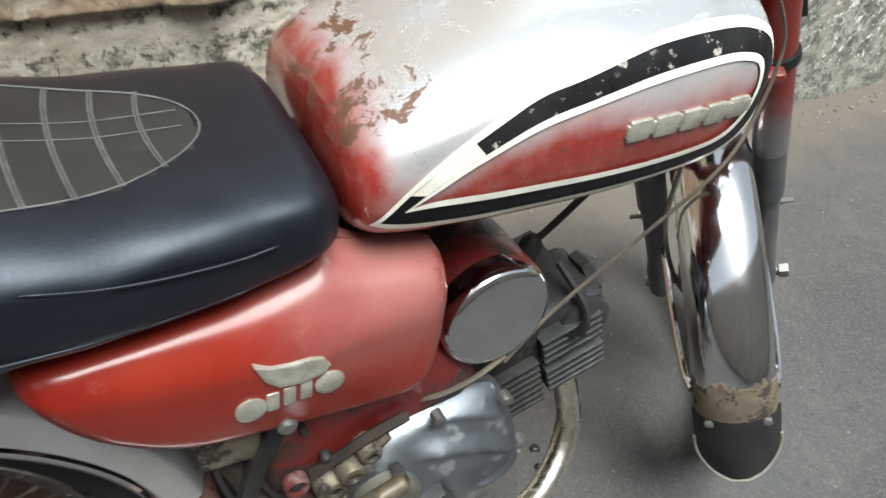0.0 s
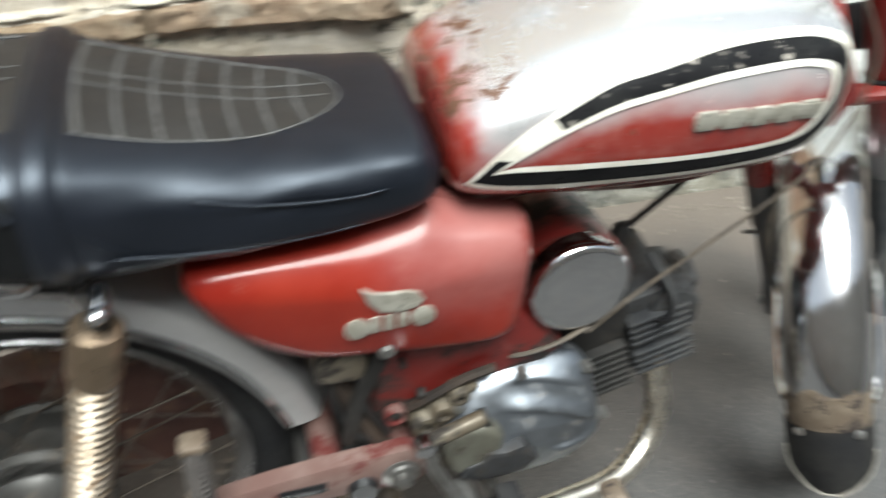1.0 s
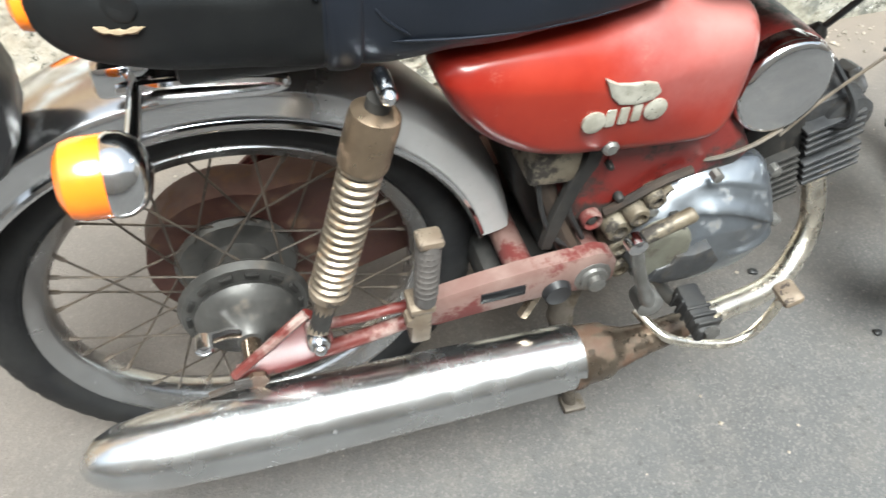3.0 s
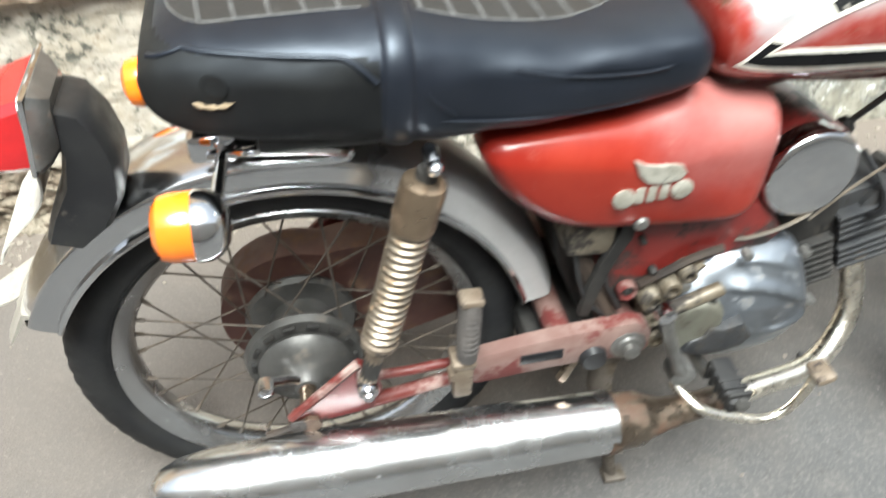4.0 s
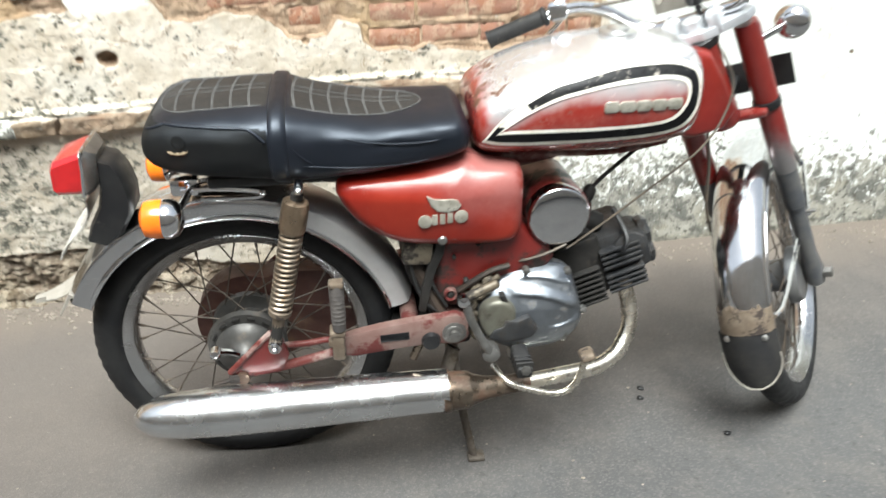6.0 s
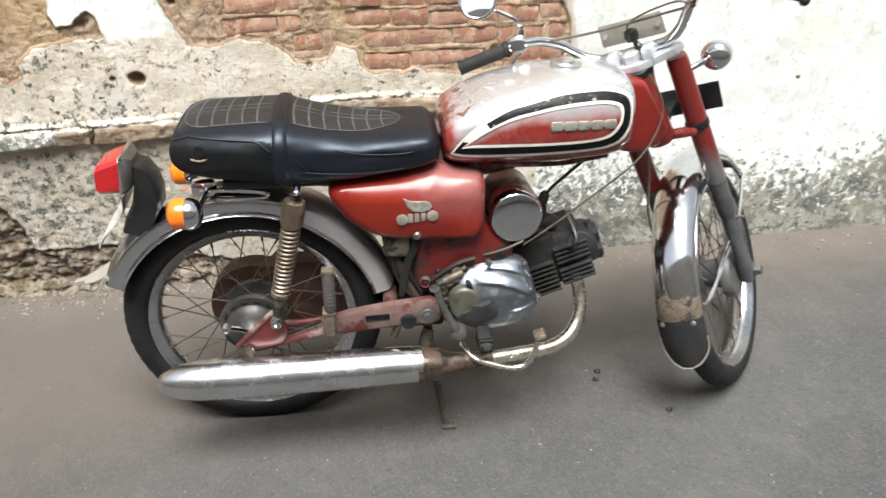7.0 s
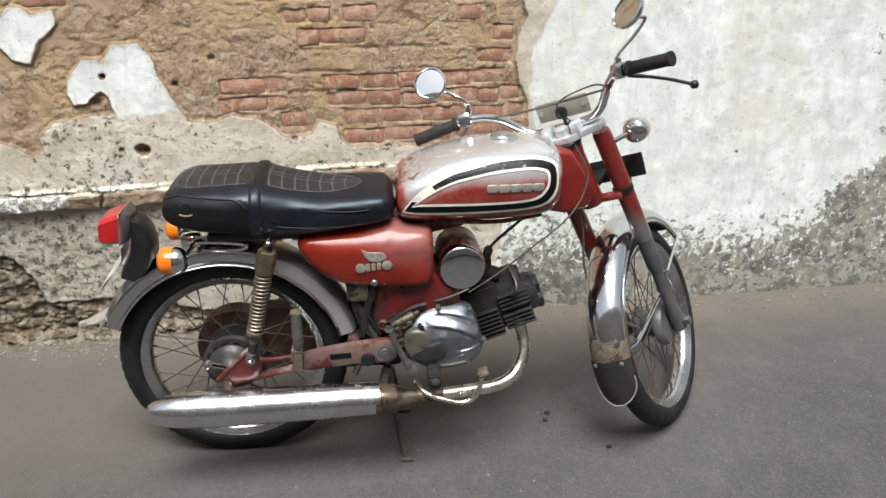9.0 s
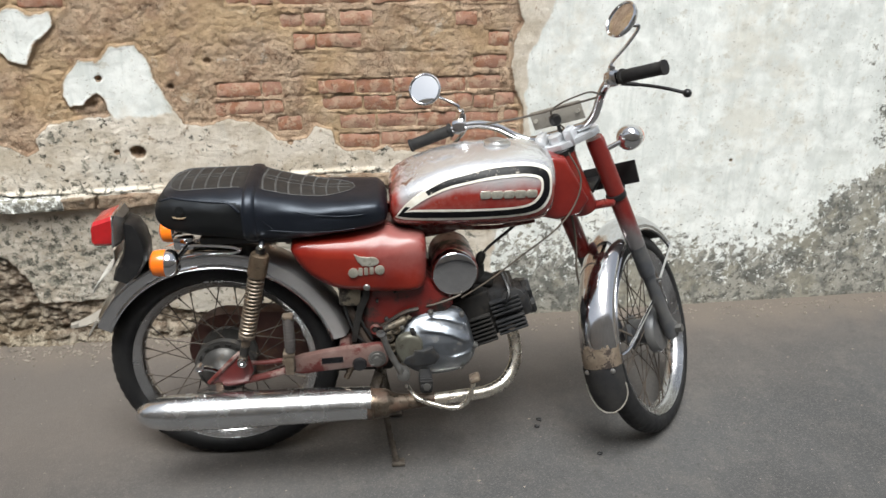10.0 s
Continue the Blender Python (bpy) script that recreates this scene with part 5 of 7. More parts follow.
# side panels
PANEL = [(0.178, 0.655), (0.180, 0.668), (0.192, 0.677), (0.25, 0.683), (0.33, 0.691), (0.39, 0.704), (0.412, 0.707), (0.432, 0.698), (0.455, 0.692), (0.485, 0.688), (0.502, 0.682), (0.510, 0.668), (0.511, 0.63), (0.510, 0.585), (0.506, 0.555),
         (0.49, 0.540), (0.45, 0.536), (0.40, 0.536), (0.34, 0.541), (0.30, 0.547), (0.262, 0.560), (0.222, 0.588), (0.195, 0.620)]
for side in (-1, 1):
    bm = bmesh.new()
    outline = [tuple(p) for p in closed(PANEL, 3)]
    pillow(bm, outline, side * 0.085, side * 0.141, 0.030, 8, 0.007)
    for v in bm.verts:
        if v.co.z > 0.64 and abs(v.co.y) > 0.09:
            v.co.y -= side * 11 * (v.co.z - 0.64) ** 2
    panel = part("side_panel", bm, "panel", bike, "faded red side panel with a small emblem", None, 60)
    bm = bmesh.new()
    f = side * 0.1475
    wing = [(0.333, 0.651), (0.346, 0.645), (0.362, 0.643), (0.378, 0.643), (0.388, 0.640), (0.394, 0.630), (0.388, 0.622), (0.370, 0.618), (0.352, 0.621), (0.341, 0.632)]
    pillow(bm, wing, side * 0.142, f + side * 0.003, 0.0015, 2)
    part("wing_emblem", bm, "badge", panel, "plain pale wing-shaped badge", None, 30)
    for k, (w, x, z) in enumerate(((0.024, 0.330, 0.602), (0.0135, 0.3475, 0.604), (0.0135, 0.361, 0.605), (0.0135, 0.3745, 0.6065), (0.026, 0.394, 0.608))):
        bm = bmesh.new()
        if k in (0, 4):
            lathe(bm, [(0.0125, 0), (0.0125, 0.005), (0.0105, 0.006), (0.004, 0.0064)], (x, side * 0.144, z), (0, side, 0), 16)
        else:
            box(bm, (x, side * 0.146, z), (w - 0.003, 0.006, 0.021), None, 0.002)
        part("emblem_mark", bm, "badge", panel, "pale raised mark")
    bm = bmesh.new()
    lathe(bm, [(0.009, 0), (0.009, 0.006), (0.006, 0.009), (0.002, 0.009)], (0.361, side * 0.136, 0.558), (0, side, 0), 14)
    part("panel_screw", bm, "steel", panel, "dull steel panel screw")

# wiring and oily fittings below the panel
for run, r in (([(0.345, -0.112, 0.545), (0.338, -0.117, 0.50), (0.345, -0.118, 0.45), (0.37, -0.118, 0.40)], 0.0035), ([(0.315, -0.10, 0.55), (0.305, -0.11, 0.49), (0.325, -0.118, 0.42), (0.36, -0.12, 0.385)], 0.003)):
    bm = bmesh.new()
    sweep(bm, spline(run), r, 6)
    part("wire", bm, "black", bike, "greasy black wire below the side panel")
bm = bmesh.new()
pillow(bm, [(0.352, 0.556), (0.350, 0.53), (0.336, 0.495), (0.322, 0.44), (0.317, 0.395), (0.329, 0.392), (0.338, 0.435), (0.352, 0.488), (0.366, 0.52), (0.371, 0.556)], -0.112, -0.122, 0.003, 2)
part("panel_bracket", bm, "cylinder", bike, "greasy brown bracket below the side panel")
bm = bmesh.new()
lathe(bm, [(0.006, 0.002), (0.009, 0.012), (0.0115, 0.013), (0.013, 0.009), (0.013, 0.0)], (0.378, -0.108, 0.425), (0, -1, 0), 18, False)
part("frame_eyelet", bm, "pink_dust", frame_part, "dusty ring round a frame bolt")
bm = bmesh.new()
sweep(bm, spline([(0.395, -0.112, 0.43), (0.42, -0.118, 0.452), (0.455, -0.12, 0.474), (0.49, -0.118, 0.482)]), 0.006, 7)
part("greasy_hose", bm, "grime", bike, "greasy hose along the lower frame edge")
for x, z, r in ((0.378, 0.425, 0.008), (0.408, 0.452, 0.006), (0.43, 0.53, 0.004), (0.385, 0.505, 0.004)):
    bm = bmesh.new()
    lathe(bm, [(r, 0), (r, 0.010), (r * 0.6, 0.013)], (x, -0.106, z), (0, -1, 0), 8)
    part("frame_bolt", bm, "cylinder", frame_part, "oily bolt on the frame")

# air cleaner and carburettor
AIR = Vector((0.587, -0.104, 0.572))
BORE = Vector((0.02, -1, 0.05)).normalized()
bm = bmesh.new()
lathe(bm, [(0.056, 0), (0.058, 0.012), (0.0585, 0.05), (0.058, 0.16)], AIR, -BORE, 40)
air = part("air_cleaner", bm, "red_grimy", bike, "red drum air cleaner with chrome lid")
bm = bmesh.new()
lathe(bm, [(0.0585, -0.022), (0.0595, -0.004), (0.0585, 0.002), (0.055, 0.006), (0.051, 0.0072), (0.03, 0.0085), (0.008, 0.0088)], AIR + Vector((-0.004, 0, 0)), BORE, 40)
part("lid", bm, "lid", air, "scratched chrome lid")
bm = bmesh.new()
lathe(bm, [(0.018, 0), (0.022, 0.01), (0.022, 0.05), (0.016, 0.06)], (0.648, -0.02, 0.505), (0, 0, 1), 16)
lathe(bm, [(0.018, -0.03), (0.021, -0.02), (0.021, 0.03), (0.018, 0.045)], (0.648, -0.02, 0.52), (1, 0, -0.3), 16)
box(bm, (0.648, -0.035, 0.492), (0.032, 0.045, 0.032), None, 0.006)
lathe(bm, [(0.010, 0), (0.012, 0.008), (0.012, 0.026), (0.006, 0.034)], (0.652, -0.04, 0.568), (0.3, 0, 1), 12)
part("carburettor", bm, "cylinder", bike, "oily carburettor")
bm = bmesh.new()
sweep(bm, spline([(0.660, -0.042, 0.595), (0.682, -0.046, 0.622), (0.735, -0.04, 0.665), (0.78, -0.03, 0.70)]), 0.004, 6)
part("throttle_cable", bm, "black", bike, "black throttle cable")

# engine
bm = bmesh.new()
CASE = [(0.405, 0.40), (0.418, 0.448), (0.455, 0.468), (0.52, 0.466), (0.57, 0.464), (0.600, 0.446), (0.615, 0.40), (0.620, 0.352), (0.605, 0.322), (0.565, 0.302), (0.49, 0.296), (0.435, 0.315), (0.41, 0.355)]
pillow(bm, [tuple(p) for p in closed(CASE, 2)], 0.12, -0.105, 0.012, 4)
case = part("crankcase", bm, "case_tan", bike, "stained tan-grey alloy crankcase")
for x, z, r, deep in ((0.413, 0.408, 0.017, 0.125), (0.431, 0.431, 0.014, 0.130), (0.449, 0.452, 0.012, 0.128), (0.422, 0.372, 0.016, 0.122), (0.43, 0.335, 0.014, 0.125)):
    bm = bmesh.new()
    lathe(bm, [(r * 1.15, 0), (r, deep - 0.1), (r * 0.9, deep - 0.097), (r * 0.55, deep - 0.096), (r * 0.5, deep - 0.101), (0.002, deep - 0.101)], (x, -0.10, z), (0, -1, 0), 16)
    part("casting_boss", bm, "case_tan", case, "stained bolt boss on the casting")
bm = bmesh.new()
sweep(bm, spline([(0.409, -0.113, 0.39), (0.425, -0.118, 0.415), (0.444, -0.12, 0.44), (0.47, -0.117, 0.462)]), 0.007, 8)
part("casting_web", bm, "case_tan", case)
COVER = [(0.426, 0.388), (0.436, 0.424), (0.462, 0.452), (0.517, 0.468), (0.585, 0.470), (0.614, 0.447), (0.631, 0.395), (0.638, 0.352), (0.622, 0.318), (0.585, 0.297), (0.51, 0.290), (0.455, 0.316), (0.430, 0.352)]
# (x, z) runs of the raised folds: start, middle, end, height, rise above, drop below
FOLDS = [((0.500, 0.452), (0.560, 0.452), (0.622, 0.425), 0.0050, 0.016, 0.006), ((0.488, 0.425), (0.554, 0.420), (0.632, 0.382), 0.0085, 0.018, 0.006), ((0.560, 0.352), (0.595, 0.360), (0.640, 0.374), 0.0055, 0.005, 0.024)]


def cover_lift(x, z):
    """How far the cover stands out at (x, z): a left dome and three folds."""
    up = 0.006 * max(0.0, 1 - ((x - 0.468) / 0.042) ** 2 - ((z - 0.385) / 0.052) ** 2)
    for a, b, c, tall, above, below in FOLDS:
        k = (x - a[0]) / (c[0] - a[0])
        if 0 < k < 1:
            line = a[1] * (1 - k) ** 2 + c[1] * k * k + 2 * k * (1 - k) * (2 * b[1] - 0.5 * (a[1] + c[1]))
            off = z - line
            fall = max(0.0, 1 - (off / above if off > 0 else -off / below))
            up += tall * min(1.0, 4 * k, 6 * (1 - k)) * fall * fall * (3 - 2 * fall)
    return up


MIDDLE = Vector((0.535, 0, 0.382))
edge = [Vector((p[0], 0, p[1])) for p in closed(COVER, 8)]
rings = [[Vector((q.x, -0.098, q.z)) for q in edge]]
for k in range(34, 0, -1):
    s = k / 34
    ring = []
    for q in edge:
        w = MIDDLE.lerp(q, s)
        ring.append(Vector((w.x, -0.112 - 0.036 * (1 - s ** 5) ** 0.55 - cover_lift(w.x, w.z) * min(1, 9 * (1 - s)) + 0.36 * max(w.z - 0.395, 0), w.z)))
    rings.append(ring)
bm = bmesh.new()
loft(bm, rings)
cover = part("clutch_cover", bm, "alloy", case, "dull alloy engine cover with raised folds", None, 70)
bm = bmesh.new()
dome_ring = [(0.464 + 0.035 * math.cos(2 * math.pi * k / 28) + 0.004 * math.sin(4 * math.pi * k / 28), 0.380 + 0.047 * math.sin(2 * math.pi * k / 28)) for k in range(28)]
pillow(bm, dome_ring, -0.135, -0.158, 0.012, 5, 0.003)
part("cover_dome", bm, "dome", cover, "pale stained dome of the cover", None, 70)
bm = bmesh.new()
pillow(bm, [(0.466, 0.436), (0.476, 0.437), (0.488, 0.41), (0.491, 0.386), (0.484, 0.389), (0.474, 0.412)], -0.135, -0.1525, 0.003, 2)
part("cover_crease", bm, "cylinder", cover, "dark strip along the crease beside the dome")
bm = bmesh.new()
pillow(bm, [(0.447, 0.349), (0.455, 0.366), (0.472, 0.372), (0.476, 0.386), (0.50, 0.383), (0.522, 0.390), (0.532, 0.374), (0.541, 0.362), (0.530, 0.345), (0.505, 0.338), (0.47, 0.337)], -0.145, -0.1635, 0.003, 2)
part("badge_recess", bm, "head", cover, "dirty worn plate on the cover")
for a, b in ((0.447, 0.435), (0.52, 0.474), (0.60, 0.466), (0.637, 0.375), (0.60, 0.312), (0.45, 0.33)):
    bm = bmesh.new()
    lathe(bm, [(0.007, 0), (0.007, 0.012), (0.004, 0.014)], (a, -0.120, b), (0, -1, 0), 8)
    part("cover_bolt", bm, "steel", cover)
AX = Vector((math.cos(radians(19)), 0, math.sin(radians(19))))
UPX = Vector((-AX.z, 0, AX.x))
TILTC = Matrix.Rotation(radians(-19), 4, "Y")
C0 = Vector((0.643, 0, 0.418))
bm = bmesh.new()
box(bm, C0 + AX * -0.005, (0.125, 0.13, 0.135), TILTC, 0.01)
cyl = part("cylinder", bm, "cylinder", bike, "sooty black finned cylinder")
finmesh = None
for k in range(7):
    bm = bmesh.new()
    box(bm, (0, 0, 0), (0.083, 0.158, 0.005), None, 0.0015)
    if finmesh is None:
        ob = part("fin", bm, "cylinder", cyl)
        finmesh = ob.data
        ob.matrix_basis = Matrix.Translation(C0 + UPX * -0.072) @ TILTC
    else:
        bm.free()
        shared("fin", finmesh, cyl, Matrix.Translation(C0 + UPX * (-0.072 + 0.0125 * k)) @ TILTC)
bm = bmesh.new()
H0 = C0 + AX * 0.085 + UPX * 0.004
box(bm, H0 - UPX * 0.006, (0.07, 0.12, 0.118), TILTC, 0.012)
box(bm, H0 + AX * 0.046 - UPX * 0.018, (0.05, 0.10, 0.078), TILTC, 0.016)
lathe(bm, [(0.03, 0), (0.032, 0.012), (0.026, 0.02)], H0 + AX * 0.062 + UPX * 0.000, AX, 6)
lathe(bm, [(0.03, 0), (0.032, 0.012), (0.026, 0.02)], H0 + AX * 0.062 - UPX * 0.045, AX, 6)
lathe(bm, [(0.034, 0), (0.034, 0.01), (0.02, 0.016)], H0 + Vector((0.02, -0.058, 0.02)), (0, -1, 0), 20)
cylhead = part("cylinder_head", bm, "head", bike, "oily finned cylinder head")
finmesh = None
for k in range(8):
    m = Matrix.Translation(H0 + AX * 0.004 + UPX * (-0.068 + 0.0122 * k + (0.010 if k > 3 else 0))) @ TILTC
    if finmesh is None:
        bm = bmesh.new()
        box(bm, (0, 0, 0), (0.08, 0.156, 0.0055), None, 0.0015)
        ob = part("fin", bm, "head", cylhead)
        finmesh = ob.data
        ob.matrix_basis = m
    else:
        shared("fin", finmesh, cylhead, m)
bm = bmesh.new()
sweep(bm, spline([(0.713, -0.072, 0.47), (0.722, -0.088, 0.482), (0.728, -0.075, 0.505), (0.712, -0.03, 0.54)]), 0.0045, 6)
part("plug_lead", bm, "black", cylhead, "black spark plug lead")
bm = bmesh.new()
sweep(bm, spline([(0.49, -0.09, 0.475), (0.52, -0.11, 0.486), (0.56, -0.115, 0.500), (0.60, -0.11, 0.515)]), 0.003, 6)
part("clutch_cable", bm, "cable", bike, "dusty clutch cable")

# exhaust
bm = bmesh.new()
PIPE = [(0.738, -0.05, 0.392), (0.751, -0.06, 0.352), (0.752, -0.085, 0.300), (0.724, -0.112, 0.256), (0.672, -0.138, 0.240), (0.59, -0.155, 0.239), (0.52, -0.168, 0.240)]
pts = spline(PIPE)
sweep(bm, pts, 0.0165, 18)
pipe = part("exhaust_pipe", bm, "pipe", bike, "tarnished chrome exhaust pipe")
bm = bmesh.new()
lathe(bm, [(0.016, -0.012), (0.026, -0.010), (0.027, 0.004), (0.018, 0.008)], (0.739, -0.05, 0.388), (0.1, -0.15, -1), 16)
part("pipe_flange", bm, "alloy_dirty", pipe)
bm = bmesh.new()
sweep(bm, [(0.525, -0.167, 0.240), (0.515, -0.168, 0.241), (0.47, -0.176, 0.243), (0.435, -0.18, 0.244), (0.412, -0.18, 0.244), (0.402, -0.18, 0.244), (0.36, -0.18, 0.244)], [0.0175, 0.0185, 0.020, 0.024, 0.031, 0.037, 0.0395], 24)
part("muffler_cone", bm, "rusty_pipe", pipe, "rusty brown front cone of the muffler")
bm = bmesh.new()
MX = [-0.228, -0.224, -0.213, -0.187, -0.14, -0.06, 0.05, 0.20, 0.32, 0.362]
MR = [0.007, 0.016, 0.026, 0.038, 0.045, 0.0475, 0.047, 0.045, 0.0425, 0.0415]
MZ = [0.246, 0.245, 0.244, 0.243, 0.243, 0.243, 0.244, 0.246, 0.247, 0.247]
sweep(bm, [(x, -0.18, z) for x, z in zip(MX, MZ)], MR, 48)
muffler = part("muffler", bm, "muffler", bike, "long dull chrome muffler", None, 60)
bm = bmesh.new()
sweep(bm, [(0.350, -0.18, 0.244), (0.352, -0.18, 0.244), (0.366, -0.18, 0.244), (0.368, -0.18, 0.244)], [0.038, 0.0428, 0.042, 0.037], 30)
part("muffler_band", bm, "rusty_pipe", muffler, "rusted clamp band")
bm = bmesh.new()
sweep(bm, [(0.30, -0.14, 0.30), (0.32, -0.135, 0.34)], 0.008, 6)
part("muffler_bracket", bm, "rusty_pipe", muffler)

# swinging arm, shocks, stand, pegs, pedals
bm = bmesh.new()
for side in (-1, 1):
    y = side * 0.132
    rings = []
    for x, z, h in ((0.150, 0.341, 0.010), (0.168, 0.341, 0.019), (0.19, 0.343, 0.0245), (0.24, 0.351, 0.0265), (0.30, 0.358, 0.028), (0.345, 0.361, 0.029), (0.385, 0.361, 0.032), (0.401, 0.360, 0.027), (0.408, 0.360, 0.018)):
        t = 0.013
        rings.append([Vector((x, y + dy * t, z + dz * h)) for dy, dz in ((-1, -0.75), (-0.75, -1), (0.75, -1), (1, -0.75), (1, 0.75), (0.75, 1), (-0.75, 1), (-1, 0.75))])
    loft(bm, rings)
sweep(bm, [(0.385, -0.14, 0.351), (0.385, 0.14, 0.351)], 0.025, 16)
sweep(bm, [(0.30, -0.12, 0.356), (0.30, 0.12, 0.356)], 0.018, 12)
arm = part("swinging_arm", bm, "pink_dust", bike, "red swinging arm under pale pinkish dust")
for side in (-1, 1):
    y = side * 0.134
    for name, run, r in (("upper_rail", [(0.170, 0.352), (0.14, 0.356), (0.10, 0.352), (0.055, 0.352)], 0.0065), ("lower_rail", [(0.175, 0.334), (0.14, 0.324), (0.10, 0.314), (0.03, 0.300), (-0.045, 0.294)], 0.0095)):
        bm = bmesh.new()
        sweep(bm, spline([(x, y, z) for x, z in run]), r, 10)
        part(name, bm, "red_dirty", arm, "dirty red rail of the arm")
    bm = bmesh.new()
    pillow(bm, [(-0.048, 0.302), (-0.046, 0.288), (0.0, 0.292), (0.052, 0.302), (0.066, 0.336), (0.056, 0.376), (0.038, 0.390), (0.024, 0.378), (-0.008, 0.345)], y + side * 0.002, y + side * 0.012, 0.003, 2)
    gusset = part("axle_plate", bm, "red_grimy", arm, "red plate between axle and shock")
    bm = bmesh.new()
    sweep(bm, [(0.038, y + side * 0.010, 0.390), (0.022, y + side * 0.012, 0.377), (-0.048, y + side * 0.012, 0.306)], 0.006, 8)
    part("plate_edge", bm, "red_dirty", gusset, "worn folded edge of the plate")
# shade within the arm's slot, laid on its face as a thin black strip
for side in (-1, 1):
    bm = bmesh.new()
    box(bm, (0.267, side * 0.1455, 0.357), (0.055, 0.003, 0.016), Matrix.Rotation(radians(-3), 4, "Y"), 0.001)
    part("slot_shade", bm, "black_band", arm, "black strip standing for the shade inside the arm's slot")
for side in (-1, 1):
    bm = bmesh.new()
    lathe(bm, [(0.024, 0), (0.024, 0.004), (0.018, 0.005), (0.017, 0.009), (0.011, 0.010), (0.011, 0.018), (0.006, 0.019)], (0.381, side * 0.142, 0.356), (0, side, 0), 12)
    part("pivot_nut", bm, "steel", arm, "steel pivot nut")
    bm = bmesh.new()
    lathe(bm, [(0.017, 0), (0.019, 0.003), (0.016, 0.012)], (0.336, side * 0.142, 0.343), (0, side, 0), 14)
    part("rubber_stop", bm, "black", arm)
    bm = bmesh.new()
    sweep(bm, [(-0.04, side * 0.15, 0.295), (-0.08, side * 0.15, 0.284)], 0.004, 6)
    box(bm, (-0.040, side * 0.15, 0.293), (0.022, 0.005, 0.020), None, 0.003)
    part("chain_adjuster", bm, "grime", arm, "rusty chain adjuster")


def coil(bm, a, b, radius, wire, turns):
    a, b = Vector(a), Vector(b)
    d = (b - a).normalized()
    u = d.orthogonal().normalized()
    v = d.cross(u)
    n = turns * 14
    sweep(bm, [a.lerp(b, k / n) + (u * math.cos(2 * math.pi * k / 14) + v * math.sin(2 * math.pi * k / 14)) * radius for k in range(n + 1)], wire, 6)


for side in (-1, 1):
    y = side * 0.166
    top, low = Vector((0.119, y, 0.694)), Vector((0.046, y, 0.378))
    d = (top - low).normalized()

    def along(t):
        return low + d * t
    bm = bmesh.new()
    sweep(bm, [along(0.0), along(0.06), along(0.31)], 0.011, 12)
    shock = part("shock_absorber", bm, "cylinder", bike, "rusty shock absorber with open coil spring")
    bm = bmesh.new()
    sweep(bm, [along(t) for t in (0.240, 0.242, 0.248, 0.288, 0.296, 0.300)], [0.018, 0.023, 0.0235, 0.0235, 0.022, 0.014], 24)
    part("upper_cover", bm, "brown_shock", shock, "brown rusted upper cover")
    bm = bmesh.new()
    coil(bm, along(0.082), along(0.243), 0.0178, 0.0038, 16)
    part("spring", bm, "spring", shock, "dirty chrome coil spring")
    bm = bmesh.new()
    sweep(bm, [along(t) for t in (0.066, 0.069, 0.079, 0.082)], [0.013, 0.0205, 0.0215, 0.017], 20)
    sweep(bm, [along(t) for t in (0.0, 0.03, 0.07)], [0.012, 0.010, 0.0125], 14)
    part("spring_seat", bm, "rust_tan", shock, "rusty lower end of the shock absorber")
    for e, r in ((top, 0.006), (low, 0.011)):
        bm = bmesh.new()
        lathe(bm, [(r, -0.016), (r + 0.002, -0.012), (r + 0.002, 0.012), (r, 0.016)], e, (0, 1, 0), 16)
        lathe(bm, [(0.006, 0.012), (0.008, 0.017), (0.0065, 0.023), (0.003, 0.026)], e, (0, side, 0), 12)
        part("eye_nut", bm, "chrome", shock, "chrome acorn nut")

bm = bmesh.new()
for side in (-1, 1):
    sweep(bm, spline([(0.385, side * 0.09, 0.30), (0.392, side * 0.098, 0.20), (0.408, side * 0.108, 0.10), (0.424, side * 0.117, 0.012)]), 0.011, 10, True, 0.6)
    box(bm, (0.430, side * 0.119, 0.007), (0.036, 0.028, 0.010), None, 0.003)
sweep(bm, [(0.393, -0.097, 0.19), (0.393, 0.097, 0.19)], 0.009, 8)
sweep(bm, spline([(0.385, -0.10, 0.29), (0.37, -0.11, 0.24), (0.375, -0.11, 0.215)]), 0.016, 8, True, 0.5)
part("centre_stand", bm, "alloy_dirty", bike, "rusty steel centre stand")

